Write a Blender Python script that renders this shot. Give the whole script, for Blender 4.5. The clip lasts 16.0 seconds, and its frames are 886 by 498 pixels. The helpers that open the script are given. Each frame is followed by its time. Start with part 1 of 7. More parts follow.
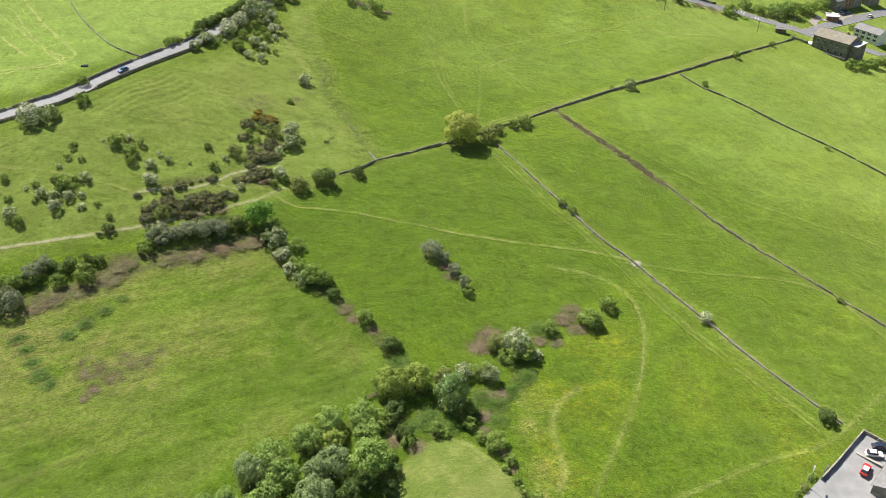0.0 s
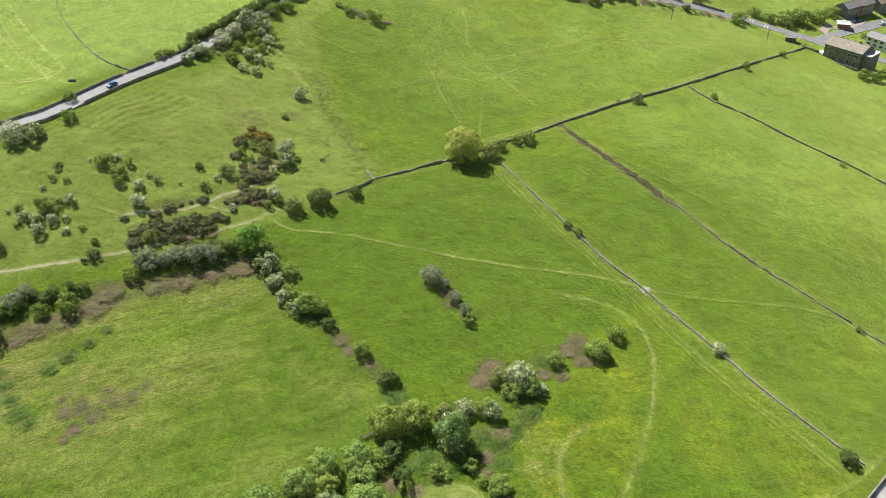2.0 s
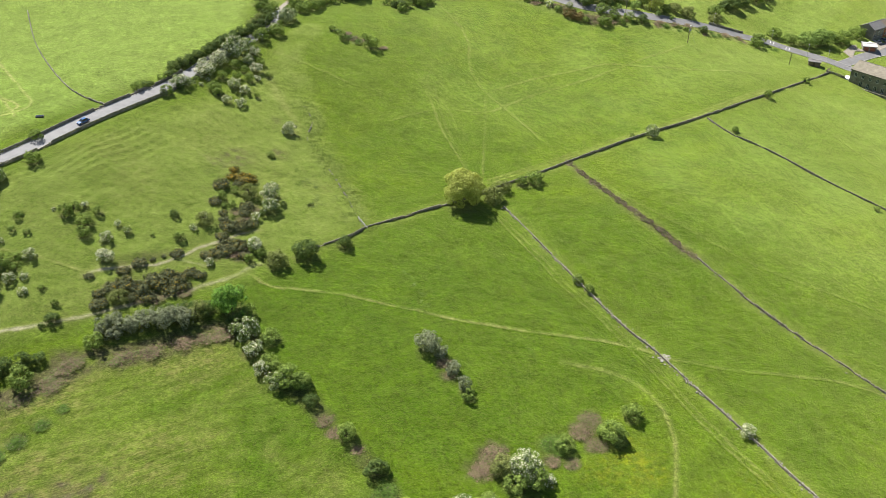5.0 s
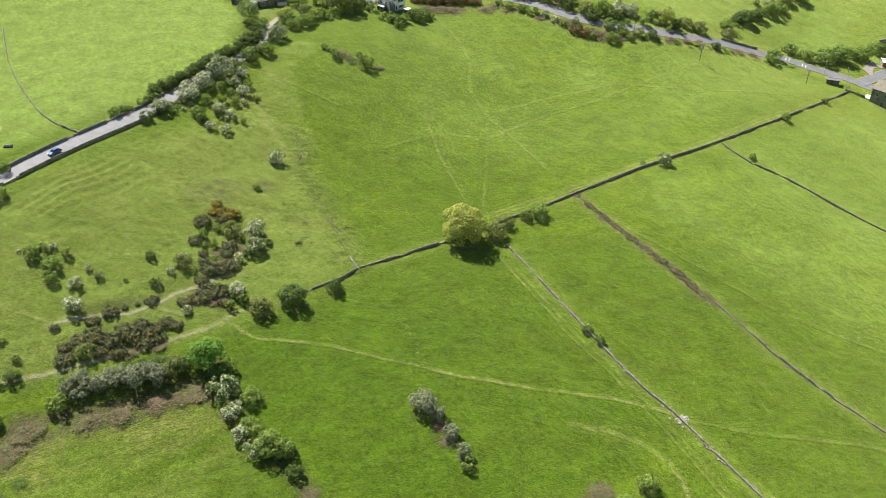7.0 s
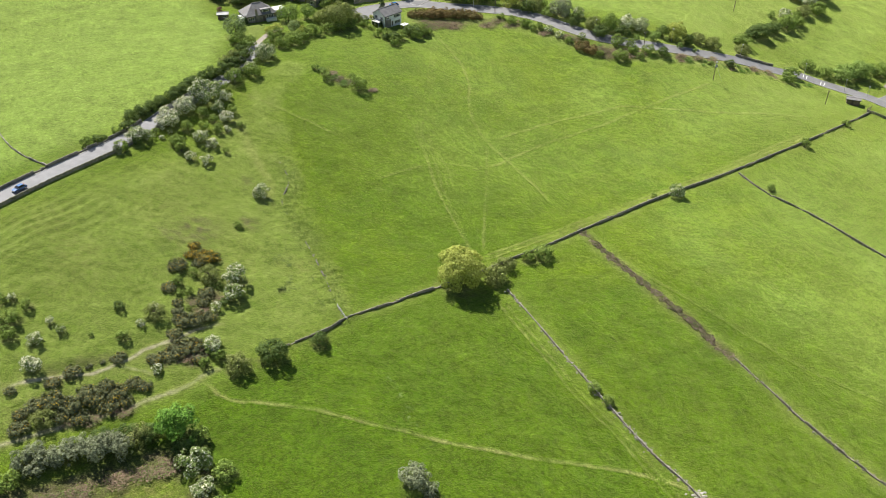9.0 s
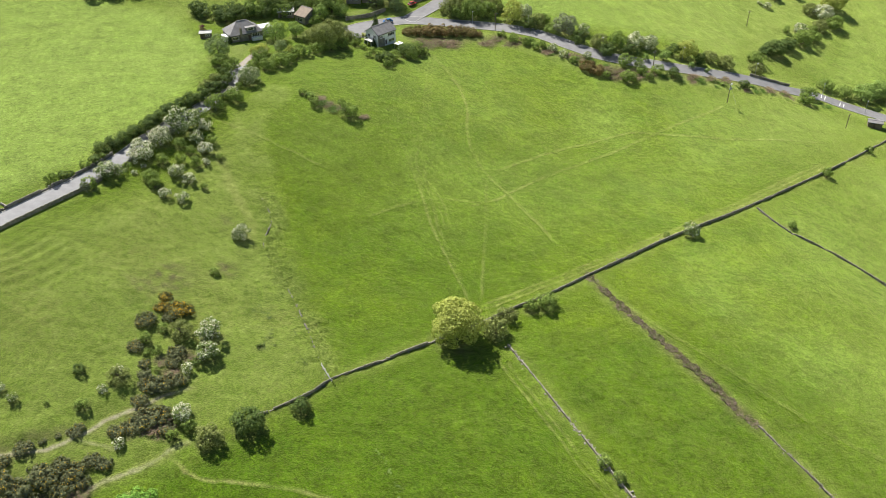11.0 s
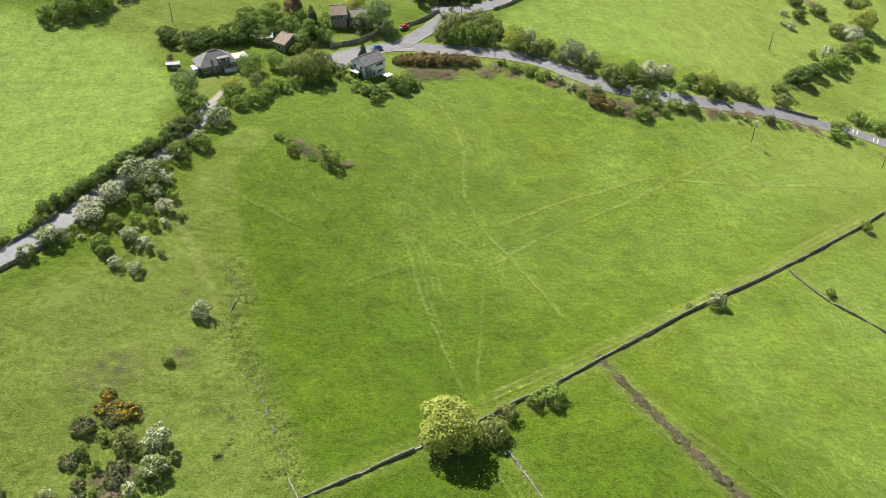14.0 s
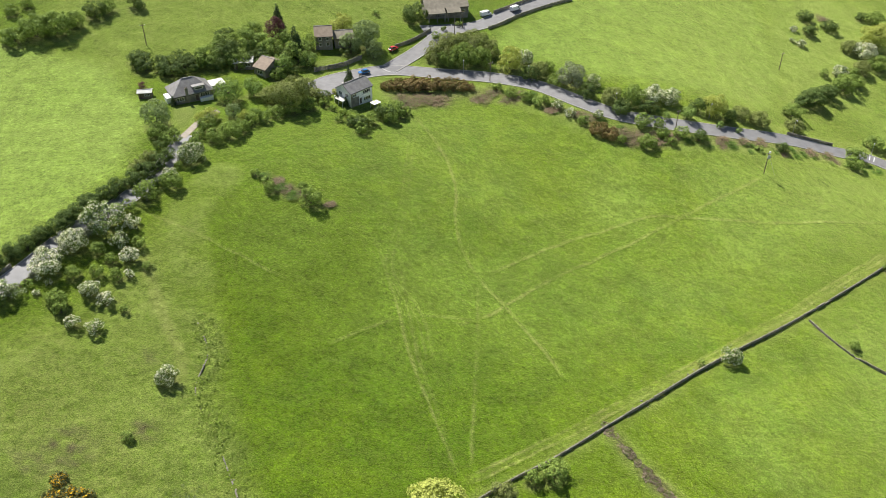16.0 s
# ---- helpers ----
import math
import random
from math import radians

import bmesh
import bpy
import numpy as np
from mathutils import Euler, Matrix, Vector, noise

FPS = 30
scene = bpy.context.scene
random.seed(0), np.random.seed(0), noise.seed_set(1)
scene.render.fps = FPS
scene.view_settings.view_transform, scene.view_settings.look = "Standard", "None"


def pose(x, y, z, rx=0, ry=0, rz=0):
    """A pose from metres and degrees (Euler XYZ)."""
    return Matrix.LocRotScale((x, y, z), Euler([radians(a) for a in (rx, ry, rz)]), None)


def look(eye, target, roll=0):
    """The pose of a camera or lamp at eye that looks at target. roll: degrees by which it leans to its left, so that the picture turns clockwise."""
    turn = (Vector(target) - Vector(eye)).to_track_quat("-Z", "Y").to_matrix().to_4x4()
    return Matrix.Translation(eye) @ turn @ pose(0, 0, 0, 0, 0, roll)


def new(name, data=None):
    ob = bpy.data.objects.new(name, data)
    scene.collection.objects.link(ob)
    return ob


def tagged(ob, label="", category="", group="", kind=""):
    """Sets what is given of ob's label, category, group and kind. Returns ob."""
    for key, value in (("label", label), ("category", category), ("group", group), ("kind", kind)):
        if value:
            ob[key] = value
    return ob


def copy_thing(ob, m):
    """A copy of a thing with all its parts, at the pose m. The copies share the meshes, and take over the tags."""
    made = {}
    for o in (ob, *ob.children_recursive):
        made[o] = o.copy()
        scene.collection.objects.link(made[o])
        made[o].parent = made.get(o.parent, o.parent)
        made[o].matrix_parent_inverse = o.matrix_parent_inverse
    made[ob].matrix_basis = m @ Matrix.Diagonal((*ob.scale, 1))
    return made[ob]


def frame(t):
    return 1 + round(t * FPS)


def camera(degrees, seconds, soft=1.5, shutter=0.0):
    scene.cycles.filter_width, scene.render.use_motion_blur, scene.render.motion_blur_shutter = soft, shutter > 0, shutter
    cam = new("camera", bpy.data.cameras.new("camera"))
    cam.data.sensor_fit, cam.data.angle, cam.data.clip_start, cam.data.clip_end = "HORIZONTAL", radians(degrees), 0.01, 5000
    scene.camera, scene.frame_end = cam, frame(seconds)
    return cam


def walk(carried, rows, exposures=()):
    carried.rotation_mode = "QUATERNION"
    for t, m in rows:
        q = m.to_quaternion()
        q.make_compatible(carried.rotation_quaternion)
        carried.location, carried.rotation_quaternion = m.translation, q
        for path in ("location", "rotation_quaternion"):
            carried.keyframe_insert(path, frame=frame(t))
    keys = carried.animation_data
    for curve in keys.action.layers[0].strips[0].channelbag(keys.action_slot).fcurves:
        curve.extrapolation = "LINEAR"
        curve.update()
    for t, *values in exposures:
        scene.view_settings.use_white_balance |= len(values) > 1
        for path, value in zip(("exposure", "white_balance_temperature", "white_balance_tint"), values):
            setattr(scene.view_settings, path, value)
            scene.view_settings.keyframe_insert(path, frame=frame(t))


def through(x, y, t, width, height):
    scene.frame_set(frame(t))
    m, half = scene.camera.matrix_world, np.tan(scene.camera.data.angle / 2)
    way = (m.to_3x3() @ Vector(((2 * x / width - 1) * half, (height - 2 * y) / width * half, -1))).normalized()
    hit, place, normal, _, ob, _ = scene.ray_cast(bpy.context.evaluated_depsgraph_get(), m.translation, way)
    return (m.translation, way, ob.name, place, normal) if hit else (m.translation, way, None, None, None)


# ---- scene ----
cam = camera(56.0, 16.0, soft=0.9)
ROWS = [
    (0.0, 0.00, 0.00, 158.00, -0.000, -34.605, -0.098),
    (0.5, 0.04, 2.68, 157.88, 0.020, -34.618, -0.067),
    (1.0, 0.24, 5.91, 157.84, 0.055, -34.614, -0.026),
    (1.5, 0.37, 9.63, 157.96, 0.078, -34.629, -0.004),
    (2.0, 0.55, 13.88, 158.15, 0.109, -34.648, -0.009),
    (2.5, 0.80, 18.38, 158.33, 0.188, -34.643, -0.022),
    (3.0, 1.07, 23.12, 158.38, 0.265, -34.625, -0.020),
    (3.5, 1.47, 27.83, 158.43, 0.323, -34.625, 0.011),
    (4.0, 1.96, 33.03, 158.56, 0.423, -34.622, 0.033),
    (6.5, 2.85, 61.66, 158.05, 0.577, -34.651, -0.030),
    (7.0, 3.04, 67.67, 158.12, 0.608, -34.712, -0.074),
    (7.5, 3.43, 73.76, 158.22, 0.666, -34.780, -0.088),
    (8.0, 3.96, 79.85, 158.28, 0.736, -34.841, -0.079),
    (8.5, 4.41, 85.93, 158.55, 0.783, -34.939, -0.077),
    (9.0, 4.91, 92.12, 158.85, 0.869, -35.046, -0.087),
    (11.5, 6.33, 123.79, 158.49, 0.946, -35.305, -0.131),
    (12.0, 6.76, 130.38, 158.72, 0.998, -35.452, -0.144),
    (12.5, 7.19, 136.85, 158.71, 1.047, -35.553, -0.160),
    (13.0, 7.52, 143.23, 158.59, 1.051, -35.617, -0.150),
    (13.5, 7.63, 149.61, 158.42, 1.019, -35.676, -0.156),
    (14.0, 7.86, 156.09, 158.24, 1.022, -35.722, -0.191),
    (14.5, 8.11, 162.57, 157.95, 1.034, -35.767, -0.214),
    (15.0, 8.40, 168.90, 157.85, 1.018, -35.847, -0.210),
    (15.5, 8.88, 175.09, 158.02, 0.912, -35.800, -0.167),
    (16.0, 9.20, 179.76, 158.24, 0.743, -35.819, -0.151),
]
walk(cam, [(t, pose(x, y, z, 90 + pitch, roll, yaw)) for t, x, y, z, yaw, pitch, roll in ROWS],
     exposures=[(0.0, 0.97), (16.0, 0.97)])

# ---- light: a clear spring afternoon, the sun ahead and to the left ----
SUN_AZIMUTH, SUN_ELEVATION = -37.0, 51.0
world = bpy.data.worlds.new("sky")
scene.world = world
world.use_nodes = True
sky = world.node_tree.nodes.new("ShaderNodeTexSky")
sky.sky_type, sky.sun_disc = "NISHITA", False
sky.sun_elevation, sky.sun_rotation = radians(SUN_ELEVATION), radians(SUN_AZIMUTH)
sky.air_density, sky.dust_density = 1.0, 0.5
backdrop = world.node_tree.nodes["Background"]
world.node_tree.links.new(sky.outputs[0], backdrop.inputs[0])
backdrop.inputs[1].default_value = 0.050
lamp = bpy.data.lights.new("sun", "SUN")
lamp.energy, lamp.angle, lamp.color = 5.0, radians(0.55), (1.0, 0.955, 0.88)
sun = new("sun", lamp)
sun_way = Vector((math.sin(radians(SUN_AZIMUTH)) * math.cos(radians(SUN_ELEVATION)),
                  math.cos(radians(SUN_AZIMUTH)) * math.cos(radians(SUN_ELEVATION)), math.sin(radians(SUN_ELEVATION))))
sun.matrix_world = look(sun_way * 400, (0, 0, 0))


# ---- materials ----
class Nodes:
    """A material's node tree, with short ways to add nodes."""

    def __init__(self, name, roughness=0.8, metallic=0.0, specular=0.3):
        self.mat = bpy.data.materials.new(name)
        self.mat.use_nodes = True
        self.tree = self.mat.node_tree
        self.bsdf = self.tree.nodes["Principled BSDF"]
        self.bsdf.inputs["Roughness"].default_value = roughness
        self.bsdf.inputs["Metallic"].default_value = metallic
        self.bsdf.inputs["Specular IOR Level"].default_value = specular

    def add(self, kind, **values):
        node = self.tree.nodes.new(kind)
        for key, value in values.items():
            node.inputs[key.replace("_", " ")].default_value = value
        return node

    def link(self, a, b):
        self.tree.links.new(a, b)

    def place(self):
        return self.add("ShaderNodeNewGeometry").outputs["Position"]

    def noise(self, scale, detail=3.0, rough=0.55, vector=None, distortion=0.0):
        node = self.add("ShaderNodeTexNoise", Scale=scale, Detail=detail, Roughness=rough, Distortion=distortion)
        self.link(vector if vector is not None else self.place(), node.inputs["Vector"])
        return node.outputs["Fac"]

    def ramp(self, fac, low, high, a=0.0, b=1.0):
        node = self.add("ShaderNodeMapRange")
        self.link(fac, node.inputs["Value"])
        for key, value in (("From Min", low), ("From Max", high), ("To Min", a), ("To Max", b)):
            node.inputs[key].default_value = value
        return node.outputs["Result"]

    def times(self, a, b, how="MULTIPLY"):
        node = self.add("ShaderNodeMath")
        node.operation = how
        for socket, value in zip(node.inputs, (a, b)):
            if isinstance(value, (int, float)):
                socket.default_value = value
            else:
                self.link(value, socket)
        return node.outputs[0]

    def mix(self, fac, a, b, how="MIX"):
        node = self.add("ShaderNodeMix")
        node.data_type, node.blend_type = "RGBA", how
        for socket, value in ((node.inputs[0], fac), (node.inputs[6], a), (node.inputs[7], b)):
            if isinstance(value, (int, float)):
                socket.default_value = value
            elif isinstance(value, tuple):
                socket.default_value = (*value, 1.0)
            else:
                self.link(value, socket)
        return node.outputs[2]

    def colour(self, socket):
        self.link(socket, self.bsdf.inputs["Base Color"])
        return self

    def bump(self, height, distance, strength=1.0):
        node = self.add("ShaderNodeBump", Strength=strength, Distance=distance)
        self.link(height, node.inputs["Height"])
        self.link(node.outputs[0], self.bsdf.inputs["Normal"])
        return self


def rough_stuff(name, dark, light, scale=2.0, roughness=0.85, grain=12.0, bump=0.02, metallic=0.0, stain=None, specular=0.3):
    """A worn surface: two tones in patches, a finer grain, each piece a little different."""
    n = Nodes(name, roughness, metallic, specular)
    wide = n.ramp(n.noise(scale, 4.0), 0.32, 0.68)
    fine = n.noise(grain, 2.0)
    tone = n.mix(wide, dark, light)
    tone = n.mix(n.ramp(fine, 0.3, 0.7, 0.0, 0.45), tone, tuple(c * 0.55 for c in dark))
    piece = n.add("ShaderNodeNewGeometry").outputs["Random Per Island"]
    tone = n.mix(n.ramp(piece, 0.0, 1.0, 0.0, 0.35), tone, tuple(min(1.0, c * 1.25) for c in light))
    if stain:
        tone = n.mix(n.ramp(n.noise(scale * 0.35, 5.0), 0.5, 0.75, 0.0, 0.7), tone, stain)
    n.colour(tone)
    n.bump(fine, bump)
    return n.mat


def plain(name, rgb, roughness=0.6, metallic=0.0, specular=0.4, grain=6.0, spread=0.18):
    """Paint, plastic or metal with a slight unevenness."""
    n = Nodes(name, roughness, metallic, specular)
    fac = n.ramp(n.noise(grain, 3.0), 0.3, 0.7, 0.0, 1.0)
    n.colour(n.mix(fac, tuple(c * (1 - spread) for c in rgb), tuple(min(1.0, c * (1 + spread * 0.6)) for c in rgb)))
    return n.mat


def leaf_stuff(name, dark, light, bloom=None, share=0.0, through=0.17, lit=(0.50, 0.62, 0.12)):
    """Leaves: every leaf its own tone, every plant a shift, some of them blossom; light passes through."""
    n = Nodes(name, 0.6, 0.0, 0.10)
    leaf = n.add("ShaderNodeNewGeometry").outputs["Random Per Island"]
    plant = n.add("ShaderNodeObjectInfo").outputs["Random"]
    tone = n.mix(leaf, tuple(0.75 * c for c in dark), tuple(0.76 * c for c in light))
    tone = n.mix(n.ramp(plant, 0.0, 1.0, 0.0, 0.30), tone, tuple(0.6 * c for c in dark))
    # noise makes some clumps of leaves lighter and others much darker
    tone = n.mix(n.ramp(n.noise(1.1, 2.0), 0.42, 0.66, 0.0, 0.45), tone, tuple(0.92 * c for c in light))
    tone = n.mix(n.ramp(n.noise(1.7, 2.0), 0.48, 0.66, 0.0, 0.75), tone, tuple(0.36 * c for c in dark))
    if bloom:
        # the blossom comes in sprays, more on some plants than on others
        spray = n.times(n.ramp(n.noise(0.9, 2.0), 0.35, 0.6, 0.5, 1.0), n.ramp(plant, 0.0, 1.0, share * 0.35, share * 1.25))
        pick = n.times(leaf, n.times(1.0, spray, "SUBTRACT"), "GREATER_THAN")
        tone = n.mix(pick, tone, bloom)
    n.colour(tone)
    glow = n.add("ShaderNodeBsdfTranslucent")
    n.link(n.mix(0.45, tone, lit), glow.inputs["Color"])
    both = n.add("ShaderNodeMixShader", Fac=through)
    n.link(n.bsdf.outputs[0], both.inputs[1])
    n.link(glow.outputs[0], both.inputs[2])
    n.link(both.outputs[0], n.tree.nodes["Material Output"].inputs["Surface"])
    return n.mat


def grass_stuff():
    """The ground: pasture whose cover (worn, tussocky, brambly, dry, buttercups, mown, lush) is kept in two attributes."""
    n = Nodes("pasture", 0.85, 0.0, 0.05)
    n.bsdf.inputs["Sheen Weight"].default_value = 0.40
    n.bsdf.inputs["Sheen Roughness"].default_value = 0.45
    n.bsdf.inputs["Sheen Tint"].default_value = (0.97, 1.0, 0.32, 1.0)

    def cover(name):
        a = n.add("ShaderNodeAttribute")
        a.attribute_name = name
        split = n.add("ShaderNodeSeparateColor")
        n.link(a.outputs["Color"], split.inputs[0])
        return split.outputs

    worn, rough, litter_and_shade = cover("cover_a")
    dry, flowers, mown = cover("cover_b")
    lush, stony, tilled_and_haze = cover("cover_c")
    huge = n.noise(0.018, 3.0)
    wide = n.noise(0.09, 5.0, 0.6)
    mid = n.noise(0.55, 4.0, 0.65)
    fine = n.noise(2.6, 3.0, 0.7)
    blade = n.noise(9.0, 2.0, 0.7)
    tone = n.mix(n.ramp(wide, 0.38, 0.62), (0.051, 0.112, 0.0020), (0.103, 0.168, 0.0036))
    tone = n.mix(n.ramp(huge, 0.42, 0.60, 0.0, 0.65), tone, (0.098, 0.161, 0.005))
    tone = n.mix(n.times(lush, n.ramp(mid, 0.25, 0.75, 0.45, 1.0)), tone, (0.042, 0.101, 0.002))
    # tussocks: paler dead grass between the green
    tuss = n.mix(n.ramp(mid, 0.35, 0.65), (0.138, 0.210, 0.032), (0.222, 0.280, 0.070))
    tuss = n.mix(n.ramp(fine, 0.50, 0.70, 0.0, 0.45), tuss, (0.050, 0.085, 0.014))
    tone = n.mix(n.times(rough, n.ramp(wide, 0.25, 0.6, 0.5, 0.95)), tone, tuss)
    straw = n.mix(n.ramp(fine, 0.35, 0.65), (0.190, 0.185, 0.048), (0.330, 0.285, 0.115))
    swath = n.add("ShaderNodeMapping", Rotation=(0.0, 0.0, radians(29.0)), Scale=(9.0, 0.95, 1.0))
    swath.vector_type = "TEXTURE"
    n.link(n.place(), swath.inputs["Vector"])
    rows = n.ramp(n.noise(1.0, 4.0, 0.6, swath.outputs[0]), 0.40, 0.56)
    tone = n.mix(n.times(dry, n.times(n.ramp(mid, 0.40, 0.60, 0.25, 1.0), n.ramp(rows, 0.0, 1.0, 0.35, 1.0))), tone, straw)
    tone = n.mix(n.times(flowers, n.ramp(mid, 0.42, 0.66, 0.0, 0.55)), tone, (0.290, 0.270, 0.010))
    lawn = n.mix(n.ramp(wide, 0.35, 0.65), (0.098, 0.152, 0.024), (0.140, 0.184, 0.042))
    tone = n.mix(mown, tone, lawn)
    # paler tilled fields; on the far pastures this tone paints in haze
    tone = n.mix(n.times(tilled_and_haze, n.ramp(mid, 0.3, 0.7, 0.55, 1.0)), tone, (0.178, 0.262, 0.050))
    # grain of the sward
    tone = n.mix(n.times(n.ramp(fine, 0.47, 0.70, 0.0, 0.42), n.ramp(mown, 0.0, 1.0, 1.0, 0.45)), tone, (0.046, 0.090, 0.004))
    tone = n.mix(n.ramp(blade, 0.5, 0.72, 0.0, 0.34), tone, (0.185, 0.240, 0.018))
    # the darker blots of dung and nettles
    tone = n.mix(n.ramp(n.noise(0.33, 2.0, 0.5), 0.66, 0.76, 0.0, 0.5), tone, (0.045, 0.090, 0.010))
    tufty = n.times(n.ramp(n.noise(0.75, 2.0, 0.5), 0.56, 0.66), n.ramp(n.noise(0.05, 3.0, 0.6), 0.46, 0.60))
    tone = n.mix(n.times(n.times(tufty, n.ramp(mown, 0.0, 1.0, 0.42, 0.0)), n.ramp(fine, 0.35, 0.6, 0.3, 1.0)), tone, (0.034, 0.075, 0.004))
    # bare earth and dead leaves, darkened to paint in shade under the trees
    earth = n.mix(n.ramp(fine, 0.3, 0.7), (0.052, 0.042, 0.026), (0.125, 0.100, 0.064))
    tone = n.mix(n.times(litter_and_shade, n.ramp(mid, 0.25, 0.6, 0.5, 1.0)), tone, earth)
    trod = n.mix(n.ramp(mid, 0.3, 0.7), (0.280, 0.300, 0.085), (0.370, 0.345, 0.140))
    tone = n.mix(n.times(worn, n.ramp(fine, 0.2, 0.6, 0.6, 1.0)), tone, trod)
    grit = n.mix(n.ramp(fine, 0.3, 0.7), (0.300, 0.265, 0.200), (0.520, 0.470, 0.380))
    tone = n.mix(n.times(stony, n.ramp(mid, 0.2, 0.55, 0.6, 1.0)), tone, grit)
    # light and dark of the sward at the size of a tuft, and faint drill lines down the fields
    grain = n.times(n.ramp(n.noise(0.9, 4.0, 0.72), 0.39, 0.61, 0.74, 1.25), n.ramp(n.noise(2.9, 3.0, 0.75), 0.38, 0.62, 0.53, 1.38))
    turn = n.add("ShaderNodeMapping", Rotation=(0.0, 0.0, radians(-55.0)), Scale=(14.0, 1.1, 1.0))
    turn.vector_type = "TEXTURE"
    n.link(n.place(), turn.inputs["Vector"])
    grain = n.times(grain, n.ramp(n.noise(1.0, 2.0, 0.6, turn.outputs[0]), 0.35, 0.65, 0.95, 1.05))
    sweep = n.add("ShaderNodeMapping", Rotation=(0.0, 0.0, radians(101.0)), Scale=(26.0, 0.9, 1.0))
    sweep.vector_type = "TEXTURE"
    n.link(n.place(), sweep.inputs["Vector"])
    grain = n.times(grain, n.ramp(n.noise(1.0, 3.0, 0.6, sweep.outputs[0]), 0.34, 0.66, 0.95, 1.05))
    grain = n.times(grain, n.ramp(n.noise(0.16, 4.0, 0.6), 0.36, 0.64, 0.83, 1.15))
    tone = n.mix(n.times(n.ramp(mown, 0.0, 1.0, 1.0, 0.35), n.ramp(rough, 0.0, 1.0, 1.0, 0.55)), tone, n.mix(1.0, tone, grain, "MULTIPLY"))
    n.colour(tone)
    relief = n.times(n.times(fine, n.ramp(rough, 0.0, 1.0, 0.55, 1.0)), n.times(blade, 0.35), "ADD")
    relief = n.times(relief, n.times(n.times(n.noise(2.2, 3.0, 0.65, swath.outputs[0]), dry), 1.2), "ADD")
    relief = n.times(relief, n.times(n.noise(0.62, 5.0, 0.70), 1.0), "ADD")
    relief = n.times(relief, n.ramp(tilled_and_haze, 0.0, 1.0, 1.0, 0.6))
    n.bump(relief, 0.50, 1.0)
    return n.mat


